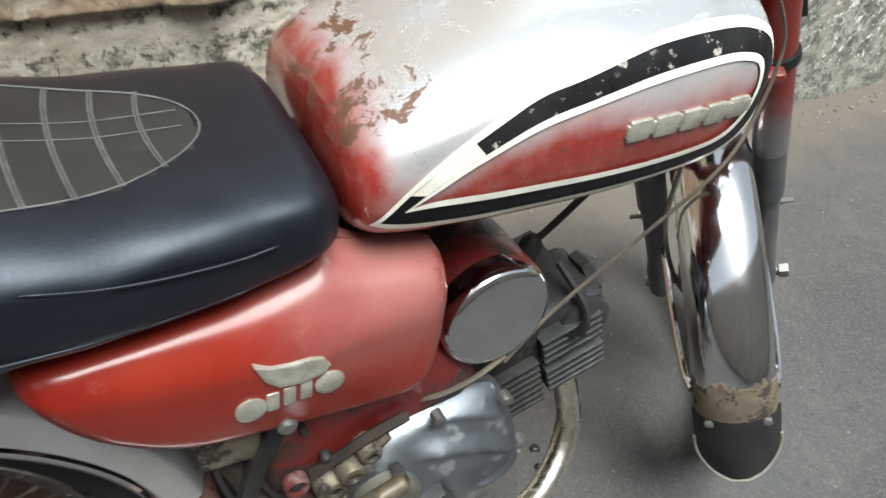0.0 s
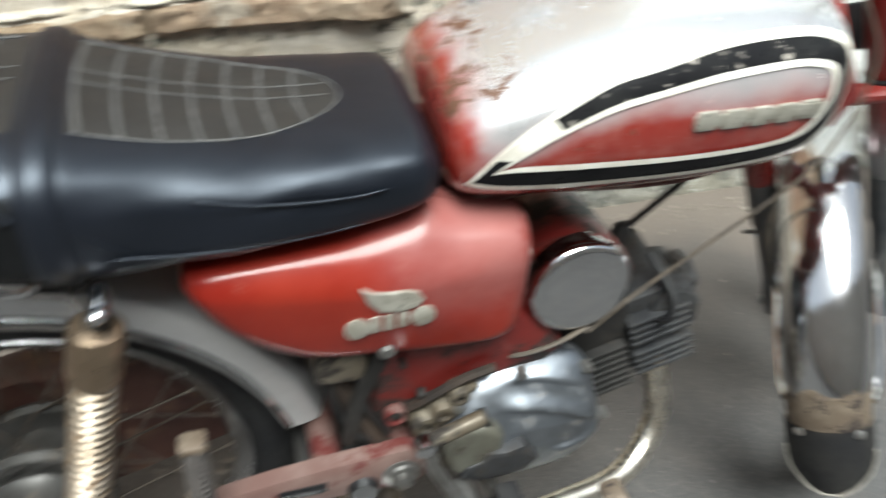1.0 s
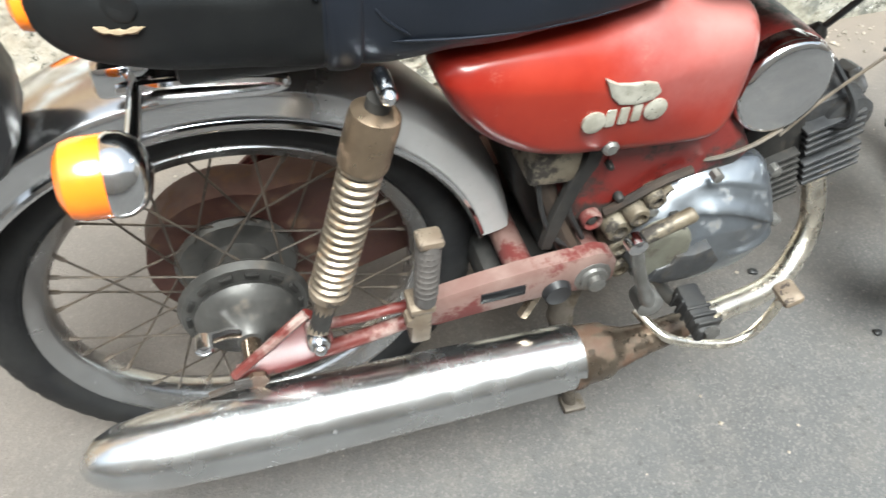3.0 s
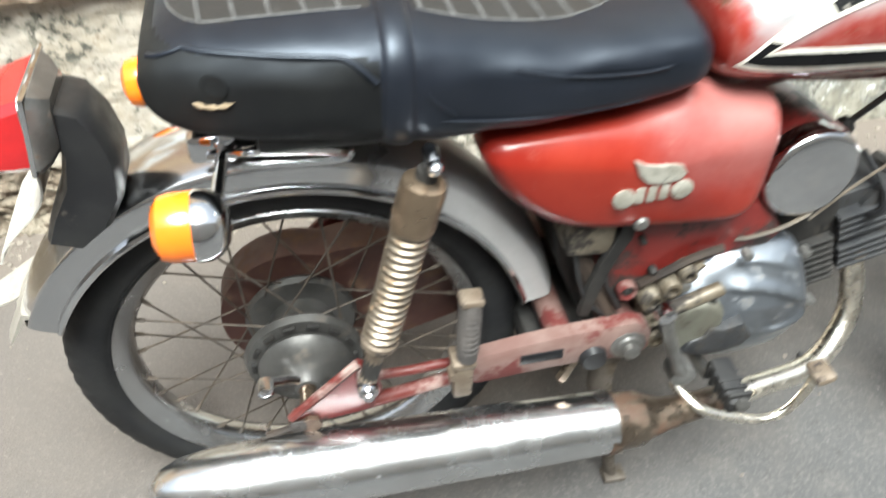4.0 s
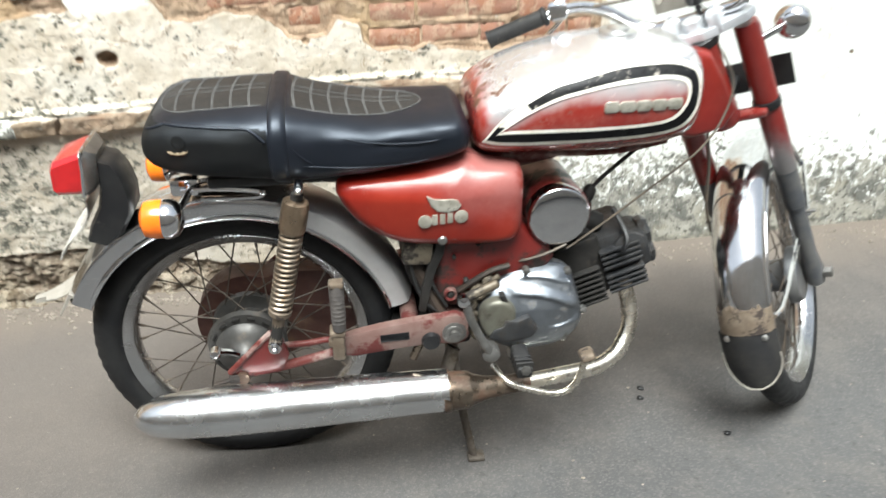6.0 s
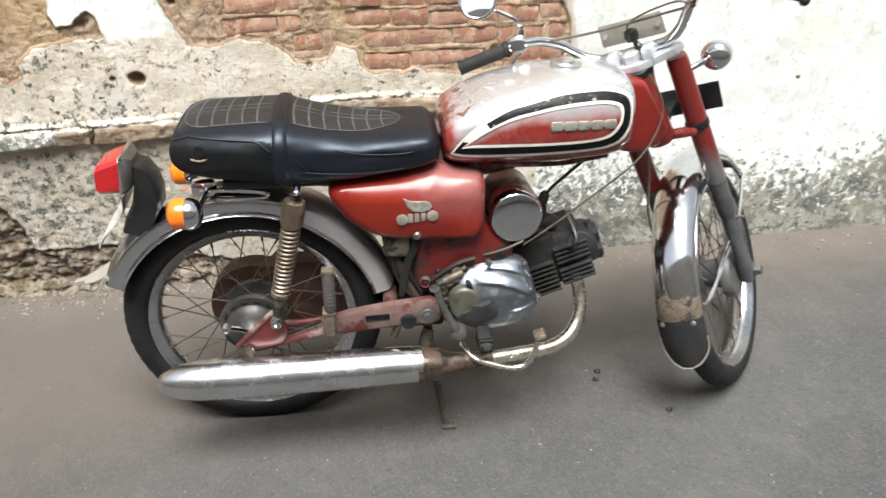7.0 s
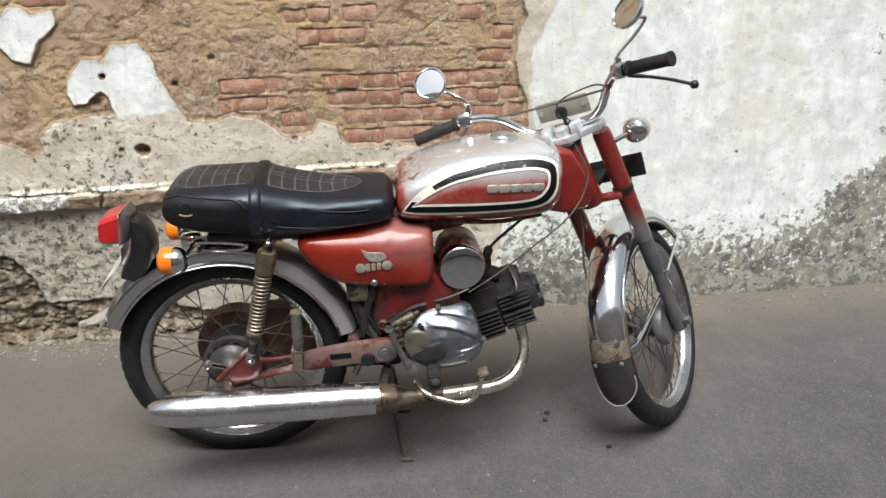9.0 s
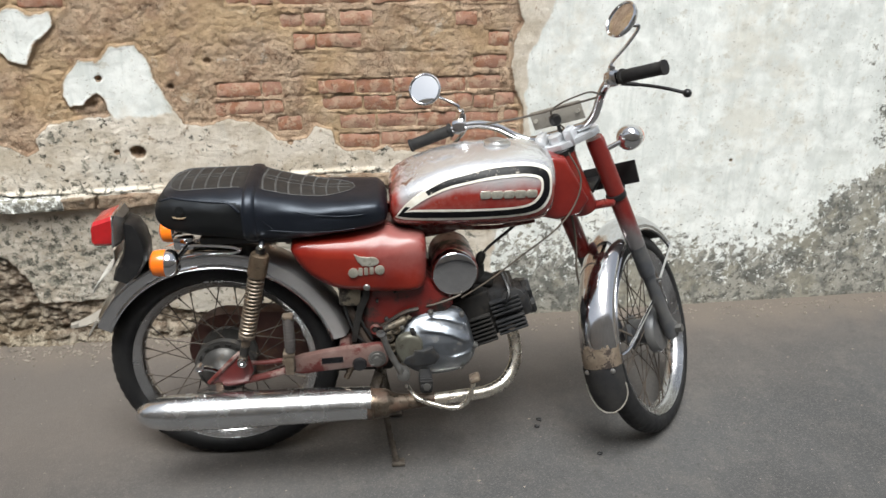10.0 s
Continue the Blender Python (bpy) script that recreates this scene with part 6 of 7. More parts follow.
for side in (-1, 1):
    bm = bmesh.new()
    sweep(bm, [(0.165, side * 0.165, 0.40), (0.1655, side * 0.165, 0.497), (0.1655, side * 0.165, 0.501)], [0.0125, 0.0135, 0.0115], 14)
    peg = part("passenger_peg", bm, "peg", bike, "folded passenger footrest with worn ribbed rubber")
    bm = bmesh.new()
    for k in range(9):
        lathe(bm, [(0.0130, 0), (0.0139, 0.002), (0.0130, 0.004)], (0.1653, side * 0.165, 0.415 + 0.009 * k), (0, 0, 1), 14, False)
    part("peg_ribs", bm, "peg", peg)
    bm = bmesh.new()
    box(bm, (0.1655, side * 0.165, 0.498), (0.028, 0.026, 0.012), None, 0.005)
    part("peg_cap", bm, "rust_tan", peg, "pale worn top of the rubber")
    bm = bmesh.new()
    box(bm, (0.161, side * 0.158, 0.366), (0.024, 0.03, 0.066), None, 0.005)
    box(bm, (0.161, side * 0.158, 0.392), (0.029, 0.034, 0.010), None, 0.003)
    sweep(bm, [(0.15, side * 0.155, 0.372), (0.15, side * 0.172, 0.372)], 0.007, 8)
    part("peg_bracket", bm, "rust_tan", peg, "rusty peg bracket")
    # rider's footrest, level and pointing out
    bm = bmesh.new()
    sweep(bm, [(0.497, side * 0.12, 0.285), (0.498, side * 0.16, 0.295), (0.501, side * 0.17, 0.31)], 0.009, 10)
    footrest = part("footrest", bm, "steel", bike, "black rubber footrest on a steel bar")
    bm = bmesh.new()
    tilt = Matrix.Rotation(radians(-8 * side), 4, "X")
    box(bm, (0.502, side * 0.200, 0.318), (0.030, 0.070, 0.026), tilt, 0.006)
    pad = part("footrest_rubber", bm, "rubber", footrest, "worn black rubber")
    for k in range(5):
        bm = bmesh.new()
        box(bm, (0.502, side * (0.174 + 0.013 * k), 0.3145 + 0.0018 * k), (0.033, 0.005, 0.029), tilt, 0.002)
        part("rubber_rib", bm, "rubber", pad)
    bm = bmesh.new()
    lathe(bm, [(0.010, 0), (0.010, 0.006), (0.004, 0.008)], (0.503, side * 0.234, 0.323), (0, side, 0.1), 6)
    part("end_bolt", bm, "steel", footrest)

bm = bmesh.new()
sweep(bm, spline([(0.455, -0.15, 0.275), (0.48, -0.19, 0.262), (0.525, -0.203, 0.248), (0.572, -0.207, 0.238), (0.603, -0.207, 0.250), (0.619, -0.206, 0.285), (0.624, -0.205, 0.316)]), 0.0065, 10)
pedal = part("brake_pedal", bm, "pipe", bike, "tarnished rear brake pedal")
bm = bmesh.new()
box(bm, (0.626, -0.208, 0.326), (0.028, 0.036, 0.014), Matrix.Rotation(radians(-20), 4, "Y"), 0.006)
part("pedal_pad", bm, "rust_tan", pedal, "worn pedal pad")
bm = bmesh.new()
lathe(bm, [(0.015, 0), (0.017, 0.006), (0.017, 0.03), (0.01, 0.034)], (0.447, -0.155, 0.325), (0, -1, 0), 16)
sweep(bm, spline([(0.447, -0.178, 0.325), (0.43, -0.185, 0.36), (0.408, -0.188, 0.41), (0.395, -0.186, 0.455)]), [0.010] * 8 + [0.008] * 17, 10)
kick = part("kick_starter", bm, "steel", bike, "steel kick starter with folded rubber pedal")
bm = bmesh.new()
sweep(bm, [(0.40, -0.186, 0.462), (0.402, -0.186, 0.463), (0.452, -0.188, 0.488), (0.455, -0.188, 0.490)], [0.006, 0.009, 0.009, 0.006], 12)
part("kick_tread", bm, "case_tan", kick, "worn steel kick pedal tread")
bm = bmesh.new()
lathe(bm, [(0.004, -0.012), (0.011, -0.008), (0.012, 0), (0.011, 0.008), (0.004, 0.012)], (0.392, -0.188, 0.457), (0, 1, 0), 14)
part("kick_knuckle", bm, "chrome", kick)

# chain case behind the wheel
bm = bmesh.new()
turns = [radians(a) for a in range(70, 251, 15)]
outline = [(AXLE_R.x + 0.110 * math.cos(a), AXLE_R.z + 0.110 * math.sin(a)) for a in turns] + [(0.02, 0.19), (0.12, 0.225), (0.25, 0.27), (0.37, 0.30), (0.385, 0.35), (0.37, 0.376), (0.28, 0.388), (0.16, 0.402), (0.06, 0.406)]
pillow(bm, [tuple(p) for p in closed(outline, 2)], 0.044, 0.105, 0.008, 3)
part("chain_case", bm, "rust_red", bike, "rusted maroon chain case behind the wheel")


# lights and rear end
def indicator(centre, facing, root, m=None, label="orange indicator in a chrome shell", deep=1.0):
    """facing: the way the lens looks."""
    f, c = Vector(facing).normalized(), Vector(centre)
    bm = bmesh.new()
    lathe(bm, [(0.0325, 0.002 + 0.012 * (deep - 1)), (0.0335, -0.002), (0.0325, -0.011), (0.028, -0.020), (0.018, -0.027), (0.005, -0.030)], c, f, 28)
    lamp = part("indicator", bm, "chrome", bike, label, m)
    bm = bmesh.new()
    lathe(bm, [(0.031, 0.0), (0.032, 0.003), (0.0315, 0.022), (0.029, 0.031), (0.020, 0.037), (0.004, 0.039)], c, f, 28)
    part("lens", bm, "orange", lamp, "orange plastic lens", m)
    bm = bmesh.new()
    sweep(bm, [c - f * 0.014, Vector(root)], 0.007, 10)
    part("stalk", bm, "chrome", lamp, "", m)


indicator((-0.096, -0.192, 0.663), (-1, 0, 0.02), (-0.075, -0.055, 0.655))
indicator((-0.172, 0.195, 0.592), (-1, 0, -0.05), (-0.09, 0.055, 0.652))
bm = bmesh.new()
rings = []
for x, y, z0, z1 in ((-0.262, 0.052, 0.648, 0.722), (-0.280, 0.051, 0.646, 0.716), (-0.308, 0.049, 0.646, 0.706), (-0.313, 0.046, 0.650, 0.700)):
    rings.append([Vector((x + 0.07 * (z - 0.69) + 0.024, (yy - 0.06) * 0.95, z + 0.026)) for yy, z in ((-y, z0 + 0.008), (-y + 0.008, z0), (y - 0.008, z0), (y, z0 + 0.008), (y, z1 - 0.008), (y - 0.008, z1), (-y + 0.008, z1), (-y, z1 - 0.008))])
loft(bm, rings)
tail = part("tail_light", bm, "lens_red", bike, "red box tail light in a chrome frame on a black bracket", None, 30)
bm = bmesh.new()
rings = []
for x, y, z0, z1 in ((-0.262, 0.055, 0.645, 0.726), (-0.257, 0.055, 0.645, 0.726), (-0.248, 0.048, 0.650, 0.720), (-0.240, 0.036, 0.660, 0.712)):
    rings.append([Vector((x + 0.07 * (z - 0.69) + 0.024, (yy - 0.06) * 0.95, z + 0.026)) for yy, z in ((-y, z0 + 0.008), (-y + 0.008, z0), (y - 0.008, z0), (y, z0 + 0.008), (y, z1 - 0.008), (y - 0.008, z1), (-y + 0.008, z1), (-y, z1 - 0.008))])
loft(bm, rings)
part("light_housing", bm, "steel", tail, "dark light housing", None, 30)
bm = bmesh.new()
box(bm, (-0.2365, -0.057, 0.712), (0.006, 0.107, 0.084), Matrix.Rotation(radians(8), 4, "Y"), 0.003)
part("chrome_rim", bm, "chrome", tail, "thin chrome rim")
bm = bmesh.new()
rings = []
for x, z, w, h in ((-0.222, 0.728, 0.030, 0.010), (-0.212, 0.722, 0.036, 0.018), (-0.203, 0.700, 0.038, 0.022), (-0.198, 0.668, 0.038, 0.024), (-0.204, 0.632, 0.040, 0.027), (-0.224, 0.598, 0.042, 0.027), (-0.244, 0.572, 0.042, 0.018)):
    rings.append([Vector((x - h * cx, w * cy - 0.05, z + 0.35 * h * cx)) for cx, cy in ((1, -0.8), (0.8, -1), (-0.8, -1), (-1, -0.8), (-1, 0.8), (-0.8, 1), (0.8, 1), (1, 0.8))])
loft(bm, rings)
part("light_bracket", bm, "black", tail, "black light bracket")
bm = bmesh.new()
rings = []
for k in range(9):
    t = k / 8
    x, z = -0.258 - 0.062 * t + 0.006 * math.sin(t * 5), 0.640 - 0.115 * t
    rings.append([Vector((x + 0.006 * math.sin(6 * t + 9 * yy) + dx, yy, z + 0.004 * math.sin(20 * yy))) for dx, yy in ((0, -0.05), (0, -0.025), (0, 0), (0, 0.025), (0, 0.05), (-0.0025, 0.05), (-0.0025, 0.025), (-0.0025, 0), (-0.0025, -0.025), (-0.0025, -0.05))])
loft(bm, rings)
part("number_plate", bm, "plate_white", tail, "bent blank dirty number plate")
bm = bmesh.new()
rings = []
for k in range(7):
    s = k / 3 - 1
    bend = 0.004 * math.sin(4 * s)
    rings.append([Vector((x + bend, 0.045 * s - 0.015, z + bend)) for x, z in ((-0.296, 0.424), (-0.314, 0.440), (-0.334, 0.449), (-0.362 - 0.004 * s, 0.406), (-0.358, 0.402), (-0.332, 0.441), (-0.314, 0.434), (-0.298, 0.419))])
loft(bm, rings)
part("torn_mudflap", bm, "plate_grey", rear_guard, "torn dusty mudflap end")
bm = bmesh.new()
rings = []
for k in range(6):
    t = k / 5
    w = 0.030 * (1 - 0.75 * t)
    x, z = -0.318 - 0.115 * t, 0.450 - 0.058 * t - 0.01 * math.sin(math.pi * t)
    rings.append([Vector((x, 0.035 + w * q + 0.004 * math.sin(7 * t + 5 * q), z + dz + 0.006 * q)) for q, dz in ((-1, 0), (-0.3, 0.003), (0.4, 0.001), (1, -0.002), (1, -0.005), (0.4, -0.002), (-0.3, 0.0), (-1, -0.003))])
loft(bm, rings)
part("torn_strip", bm, "plate_grey", rear_guard, "ragged strip of dusty mudflap")
for side in (-1, 1):
    bm = bmesh.new()
    sweep(bm, spline([(-0.09, side * 0.075, 0.655), (-0.04, side * 0.085, 0.662), (0.03, side * 0.085, 0.655), (0.05, side * 0.08, 0.645), (0.03, side * 0.075, 0.636), (-0.06, side * 0.07, 0.636)]), 0.005, 8)
    part("guard_bracket", bm, "chrome", rear_guard, "bent chrome bracket rod")
    bm = bmesh.new()
    box(bm, (-0.085, side * 0.06, 0.66), (0.05, 0.03, 0.035), None, 0.008)
    part("indicator_mount", bm, "chrome", rear_guard)

# handlebar and what sits on it
MID = axis(0.660, 0.007)
BEND = Matrix.Translation(MID) @ Matrix.Rotation(radians(3.9), 4, "Z") @ Matrix.Rotation(radians(-2.2), 4, "X") @ Matrix.Translation(-Vector((0.853, 0, 0.917)))
BAR = FRONT @ BEND
half = [(0.868, -0.05, 0.937), (0.866, -0.082, 0.940), (0.853, -0.115, 0.960), (0.824, -0.148, 0.994), (0.785, -0.182, 1.013), (0.752, -0.214, 1.016), (0.7365, -0.2327, 1.013), (0.72, -0.29, 1.006), (0.702, -0.338, 1.0005)]
line = spline([(x, -y, z) for x, y, z in reversed(half)] + [(0.868, 0, 0.936)] + half)
bm = bmesh.new()
sweep(bm, line, 0.0115, 14)
bar = part("handlebar", bm, "chrome", bike, "high chrome handlebar with black grips", BAR)
for s in (-0.04, 0.04):
    bm = bmesh.new()
    box(bm, MID + HEAD * 0.006 + Vector((-0.002, s, 0)), (0.036, 0.026, 0.046), TIP, 0.006)
    lathe(bm, [(0.006, 0), (0.006, 0.008)], MID + HEAD * 0.028 + Vector((0.006, s, 0)), HEAD, 6)
    part("bar_clamp", bm, "silver", bar, "", FRONT)
for side in (-1, 1):
    g0, g1 = Vector((0.7365, side * 0.2327, 1.013)), Vector((0.6977, side * 0.3477, 0.9997))
    d = (g1 - g0).normalized()
    bm = bmesh.new()
    ribs = [g0.lerp(g1, 0.1 + 0.84 * k / 30) for k in range(31)]
    sweep(bm, [g0, g0 + d * 0.004, g0 + d * 0.010, *ribs, g1 - d * 0.007, g1 - d * 0.001, g1], [0.015, 0.0185, 0.0185] + [0.0156 if k % 2 else 0.0150 for k in range(31)] + [0.0172, 0.0172, 0.009], 18)
    part("grip", bm, "rubber", bar, "black ribbed rubber grip", BAR)
    bm = bmesh.new()
    box(bm, g0 - d * 0.020, (0.034, 0.034, 0.038), Matrix.Rotation(side * radians(19), 4, "Z"), 0.008)
    lathe(bm, [(0.015, 0), (0.015, 0.012)], g0 - d * 0.038, d, 14)
    perch = part("lever_perch", bm, "chrome", bar, "chrome lever perch", BAR)
    bm = bmesh.new()
    p0 = g0 - d * 0.02 + Vector((0.026, 0, -0.010))
    sag = 1.0 if side < 0 else 1.75
    lever = spline([p0, p0 + d * 0.05 + Vector((0.020, 0, -0.012 * sag)), p0 + d * 0.11 + Vector((0.020, 0, -0.030 * sag)), p0 + d * 0.165 + Vector((0.030, 0, -0.052 * sag))])
    sweep(bm, lever, [0.0075] * 8 + [0.006] * 17, 10, True, 0.7)
    lathe(bm, [(0.003, -0.010), (0.0085, -0.006), (0.010, 0), (0.0085, 0.006), (0.003, 0.010)], lever[-1], d, 12)
    part("lever", bm, "black" if side < 0 else "chrome", perch, "black brake lever" if side < 0 else "chrome clutch lever", BAR)

# mirrors
for side, centre, face in ((1, Vector((0.527, 0.150, 0.985)), Vector((-0.25, -0.8, 0.42))), (-1, Vector((0.946, -0.150, 1.197)), Vector((-0.85, -0.29, 0.50)))):
    face = face.normalized()
    root = BAR @ Vector((0.757, side * 0.208, 1.034))
    bm = bmesh.new()
    elbow = Vector((0.985, -0.148, 1.180)) if side < 0 else Vector((0.610, 0.122, 0.948))
    stem = spline([root, root + Vector((0.0, 0, 0.022)), root.lerp(elbow, 0.6) + Vector((0.0, 0, 0.004)), elbow, elbow.lerp(centre, 0.3), centre - face * 0.016])
    sweep(bm, stem, 0.0042, 8)
    lathe(bm, [(0.009, -0.01), (0.010, 0.0), (0.008, 0.014)], root, (0, 0, 1), 8)
    mirror = part("mirror", bm, "chrome", bar, "round chrome mirror on a bent stem")
    bm = bmesh.new()
    lathe(bm, [(0.006 * 0.86, -0.020), (0.026, -0.016), (0.0395, -0.006), (0.043, 0.002), (0.0425, 0.007), (0.0395, 0.0085), (0.0375, 0.006), (0.0372, 0.003)], centre, face, 32)
    part("mirror_shell", bm, "chrome", mirror, "round chrome shell")
    bm = bmesh.new()
    lathe(bm, [(0.0365, 0.003), (0.0365, 0.0046), (0.02, 0.0052), (0.002, 0.0054)], centre, face, 32)
    part("mirror_glass", bm, "mirror", mirror, "mirror glass")

# front fittings: plate between the bars, turn lamps, black plate
bm = bmesh.new()
box(bm, axis(0.708, 0.066, 0.005), (0.005, 0.150, 0.050), TIP @ Matrix.Rotation(radians(8), 4, "Y"), 0.002)
for s in (-0.058, 0.066):
    lathe(bm, [(0.006, 0), (0.006, 0.004)], axis(0.708, 0.062, s), (-1, 0, 0), 12)
part("bar_plate", bm, "plate_grey", bar, "plain grey metal plate across the bars", FRONT)
bm = bmesh.new()
lathe(bm, [(0.004, -0.016), (0.014, -0.011), (0.0165, 0), (0.014, 0.011), (0.004, 0.016)], axis(0.715, 0.018, -0.01), HEAD, 16)
sweep(bm, [axis(0.672, 0.01, -0.015), axis(0.708, 0.018, -0.012)], 0.005, 8)
part("key_switch", bm, "black", bar, "black round switch", FRONT)
for side in (-1, 1):
    c = axis(0.590, 0.092, side * 0.150)
    indicator(c, (1, 0, 0.05), axis(0.590, 0.045, side * 0.09), FRONT, "front indicator in a chrome shell", 2.2)
bm = bmesh.new()
box(bm, axis(0.480, 0.118, -0.012), (0.006, 0.23, 0.062), TIP @ Matrix.Rotation(radians(20), 4, "Y"), 0.002)
box(bm, axis(0.485, 0.075, 0.0), (0.08, 0.05, 0.012), TIP, 0.003)
part("front_plate", bm, "black", bike, "plain black plate on the front fork", FRONT)
# cables
bm = bmesh.new()
sweep(bm, spline([(0.875, -0.03, 0.86), (0.905, -0.05, 0.80), (0.893, -0.065, 0.74), (0.845, -0.085, 0.68), (0.76, -0.088, 0.61), (0.67, -0.09, 0.54), (0.60, -0.11, 0.505)], 10), 0.0022, 6)
part("brake_cable", bm, "cable", bike, "old brown cable")
bm = bmesh.new()
sweep(bm, spline([(0.90, 0.02, 0.70), (0.925, 0.03, 0.60), (0.94, 0.03, 0.48), (0.985, 0.0, 0.38), (1.10, 0.0, 0.31)], 10), 0.0034, 6)
part("meter_cable", bm, "cable", bike, "thin hanging cable")
bm = bmesh.new()
a, b = BAR @ Vector((0.79, 0.185, 1.01)), BAR @ Vector((0.80, -0.165, 0.99))
sweep(bm, spline([a, a.lerp(b, 0.3) + Vector((0.03, 0, 0.0)), a.lerp(b, 0.75) + Vector((0.05, 0, 0.01)), b], 8), 0.003, 6)
sweep(bm, spline([b, b + Vector((-0.04, 0.03, 0.0)), a.lerp(b, 0.62) + Vector((0.0, 0.03, -0.02)), axis(0.65, 0.05)], 8), 0.0024, 6)
part("bar_cable", bm, "cable", bike, "cable looping between the bars")

# ---- small things on the ground ----
M["rubble"] = surf("dusty rubble", (0.13, 0.113, 0.092), (0.23, 0.20, 0.165), 20, (0.85, 0.95), 0, 90, 0.4)
rnd = random.Random(5)
vs, fs = [], []
for k in range(1800):
    x = rnd.choice((rnd.uniform(-1.3, 3.0), rnd.uniform(-1.3, 0.9)))
    off = abs(rnd.gauss(0, 0.05))
    s = rnd.choice((0.0015, 0.002, 0.003, 0.004, 0.005, 0.007)) * rnd.uniform(0.6, 1.3)
    c = Vector((x, wall_y(x) - 0.045 - off, s * 0.3))
    i = len(vs)
    for dx, dy, dz in ((1, 0, 0), (0, 1, 0), (-1, 0, 0), (0, -1, 0), (0, 0, 0.8), (0, 0, -0.6)):
        vs.append(c + Vector((dx, dy, dz)) * s * rnd.uniform(0.6, 1.2))
    fs += [(i + a, i + b, i + t) if t == 4 else (i + b, i + a, i + t) for a, b in ((0, 1), (1, 2), (2, 3), (3, 0)) for t in (4, 5)]
me = bpy.data.meshes.new("grit")
me.from_pydata([tuple(v) for v in vs], [], fs)
me.materials.append(M["rubble"])
tagged(new("grit", me), "loose grit and plaster crumbs along the wall foot", "grit", kind="stuff")
vs, fs = [], []
for k in range(500):
    x, y = rnd.uniform(-1.6, 2.8), rnd.uniform(-1.5, 0.5)
    s = rnd.choice((0.0015, 0.002, 0.003, 0.004)) * rnd.uniform(0.6, 1.3)
    c = Vector((x, y, s * 0.4))
    i = len(vs)
    for dx, dy, dz in ((1, 0, 0), (0, 1, 0), (-1, 0, 0), (0, -1, 0), (0, 0, 0.8), (0, 0, -0.6)):
        vs.append(c + Vector((dx, dy, dz)) * s * rnd.uniform(0.6, 1.2))
    fs += [(i + a, i + b, i + t) if t == 4 else (i + b, i + a, i + t) for a, b in ((0, 1), (1, 2), (2, 3), (3, 0)) for t in (4, 5)]
me = bpy.data.meshes.new("chips")
me.from_pydata([tuple(v) for v in vs], [], fs)
me.materials.append(M["rubble"])
tagged(new("chips", me), "pale stone chips scattered on the road", "chips", kind="stuff")
for x, y in ((0.847, 0.022), (0.86, 0.055), (1.0, -0.12)):
    bm = bmesh.new()
    bmesh.ops.create_icosphere(bm, subdivisions=2, radius=0.008)
    for v in bm.verts:
        v.co *= 1 + 0.5 * noise.noise(v.co * 90 + Vector((x, y, 0)) * 40)
        v.co.z *= 0.6
    ob = part("pebble", bm, "black")
    ob.location = (x, y, 0.004)
    tagged(ob, "small dark pebble on the road", "pebble", "dark pebbles")

# ---- bricks of the wall, last ----
M["brick"] = None


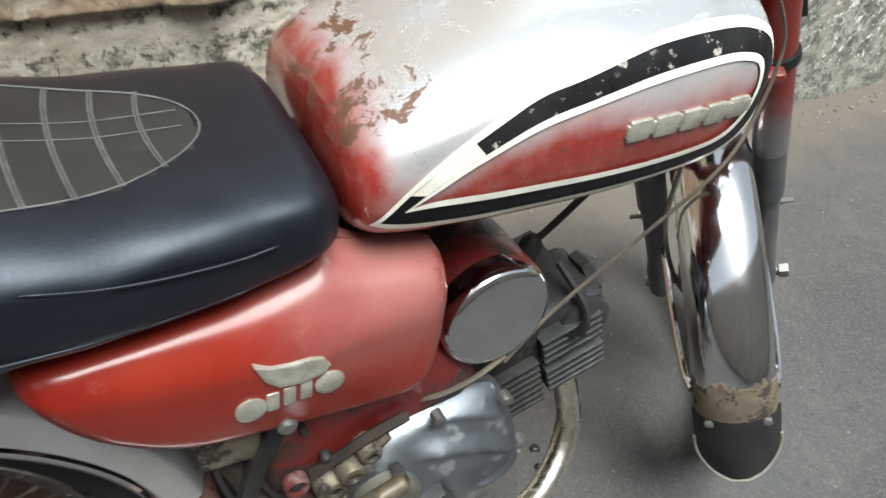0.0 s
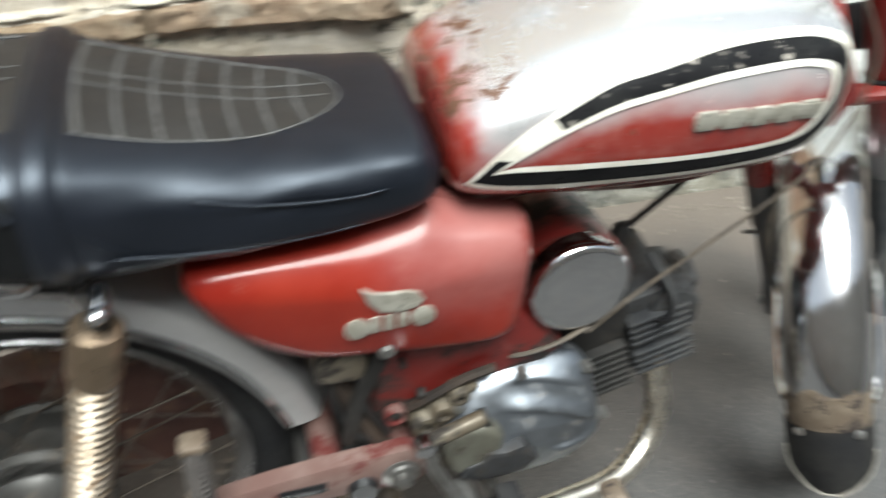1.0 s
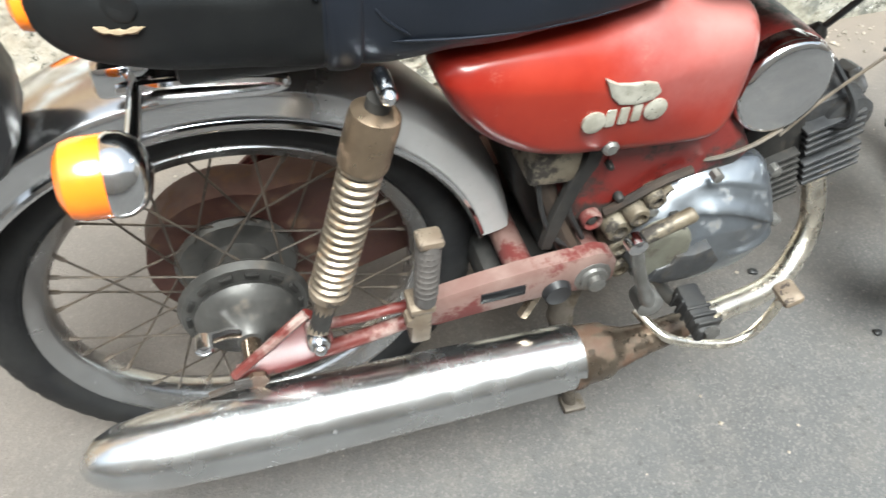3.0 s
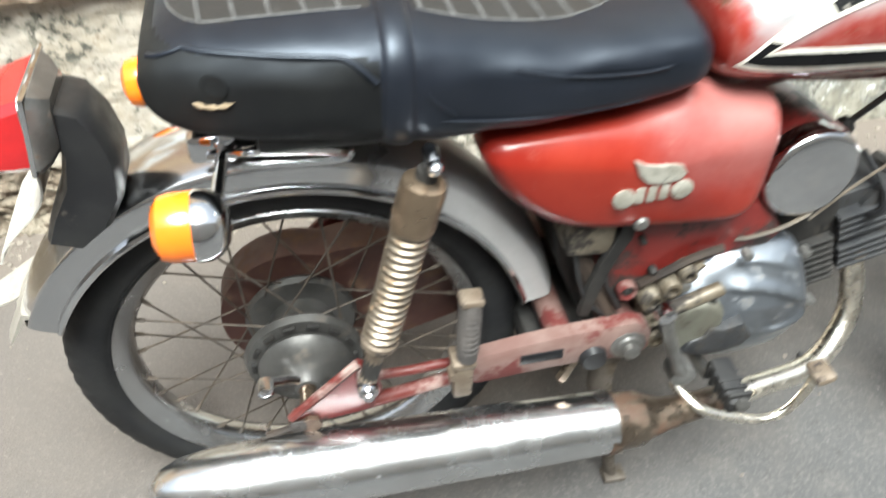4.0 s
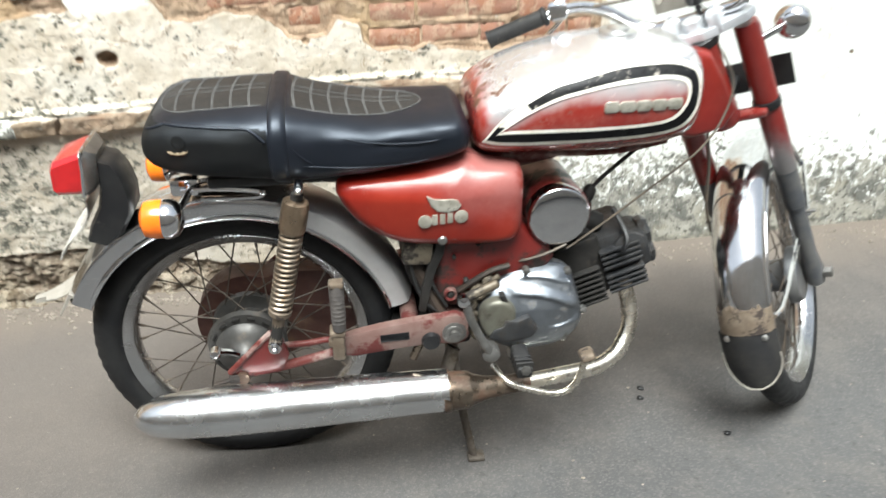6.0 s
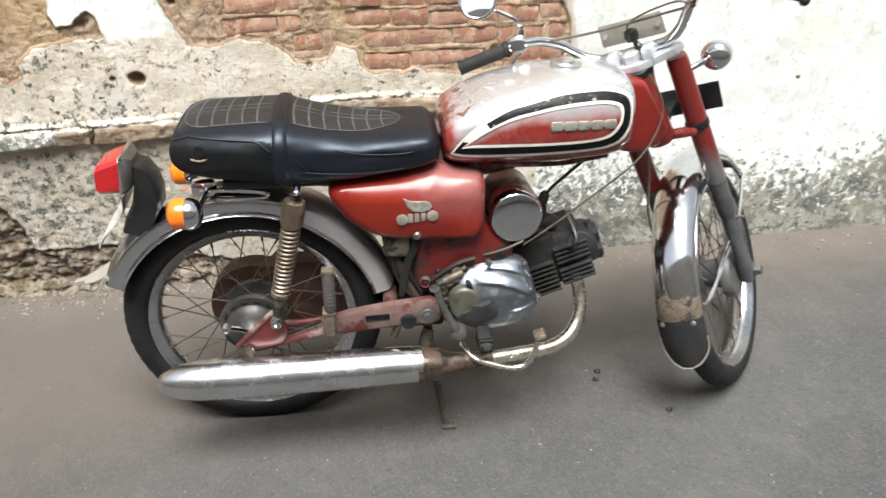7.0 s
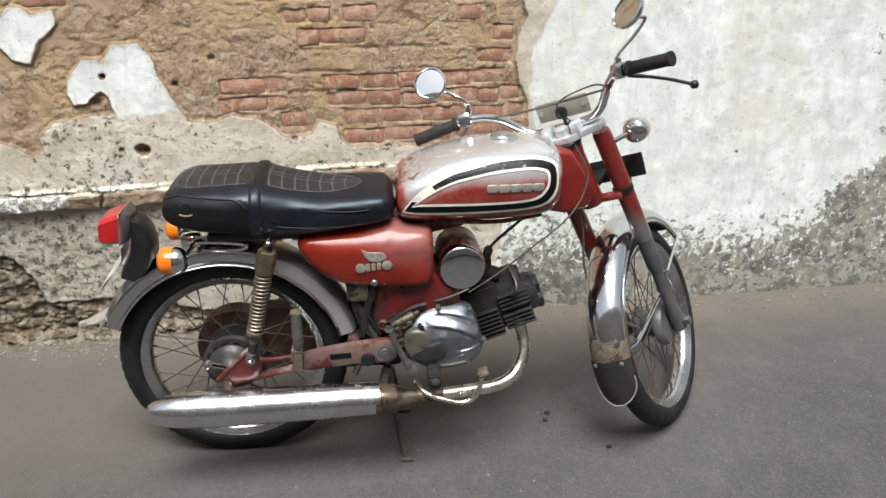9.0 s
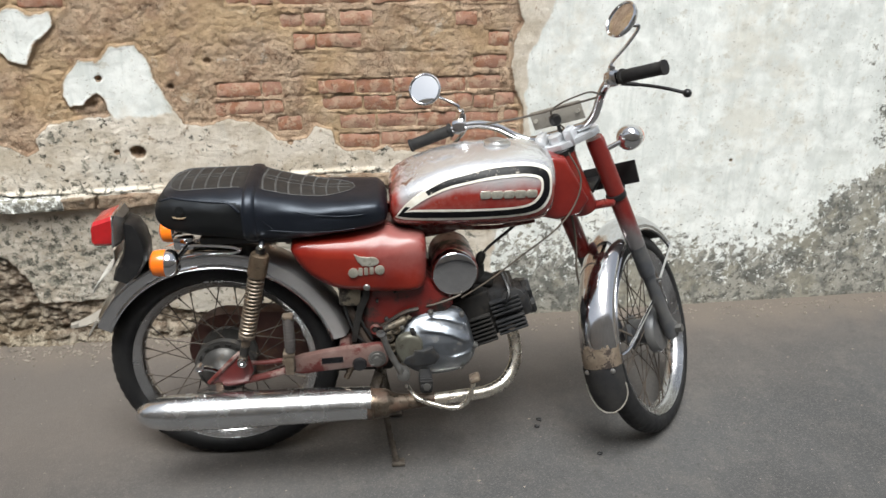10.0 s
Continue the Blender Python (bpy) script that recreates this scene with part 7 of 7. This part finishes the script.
def brick_material():
    m, nt, sh, where = start("old red brick")
    where = nt.nodes.new("ShaderNodeNewGeometry").outputs["Position"]
    pick = nt.nodes.new("ShaderNodeObjectInfo").outputs["Random"]
    col = blend(nt, pick, (0.30, 0.155, 0.108), (0.44, 0.26, 0.185))
    col = blend(nt, ramp(nt, cloud(nt, where, 14, 8, 0.7), 0.42, 0.62), col, (0.33, 0.15, 0.085))
    col = blend(nt, maths(nt, "MULTIPLY", ramp(nt, cloud(nt, where, 24, 9, 0.74, 0.4), 0.50, 0.56), 0.75), col, (0.50, 0.36, 0.25))
    col = blend(nt, maths(nt, "MULTIPLY", ramp(nt, cloud(nt, where, 48, 8, 0.75), 0.57, 0.63), 0.8), col, (0.12, 0.055, 0.033))
    col = blend(nt, maths(nt, "MULTIPLY", ramp(nt, cloud(nt, where, 220, 4, 0.7), 0.56, 0.7), 0.5), col, (0.5, 0.33, 0.23))
    nt.links.new(col, sh.inputs["Base Color"])
    sh.inputs["Roughness"].default_value = 0.9
    relief(nt, sh, cloud(nt, where, 130, 6, 0.72), 0.7, 0.005)
    return m


M["brick"] = brick_material()
variants = []
for k in range(8):
    bm = bmesh.new()
    rows = []
    for i in range(8):
        line = []
        for j in range(5):
            x, zz = i / 7 - 0.5, j / 4 - 0.5
            rim = (0.24 if i in (0, 7) else 0) + (0.20 if j in (0, 4) else 0)
            p = Vector((x, 0, zz))
            wob = Vector((noise.noise(p * 4 + Vector((k * 7, 0, 0))) * 0.07, 0, noise.noise(p * 4 + Vector((0, k * 5, 3))) * 0.2))
            dent = 0.22 * noise.noise(Vector((x * 5, k * 3.1, zz * 3)))
            line.append(bm.verts.new(p + wob + Vector((0, min(rim, 1.0) + dent - 0.5, 0))))
        rows.append(line)
    for i in range(7):
        for j in range(4):
            bm.faces.new((rows[i][j], rows[i + 1][j], rows[i + 1][j + 1], rows[i][j + 1]))
    ob_me = bpy.data.meshes.new("brick")
    bm.to_mesh(ob_me)
    bm.free()
    ob_me.materials.append(M["brick"])
    ob_me.polygons.foreach_set("use_smooth", [True] * len(ob_me.polygons))
    variants.append(ob_me)
rnd = random.Random(11)
for bx, bz, bl, bh in BRICKS:
    here = wall_layers(np.array([bx - bl / 3, bx, bx + bl / 3]), np.array([bz, bz, bz]))
    if float(here[1].max()) > 0.62:
        continue
    m = pose(bx, wall_y(bx) + 0.0065 + rnd.uniform(-0.003, 0.003), bz, rnd.uniform(-3, 3), rnd.uniform(-1.5, 1.5), 2.86 + rnd.uniform(-1.5, 1.5))
    shared("brick", variants[rnd.randrange(8)], wall, m @ Matrix.Diagonal((bl, 0.014, bh, 1)))
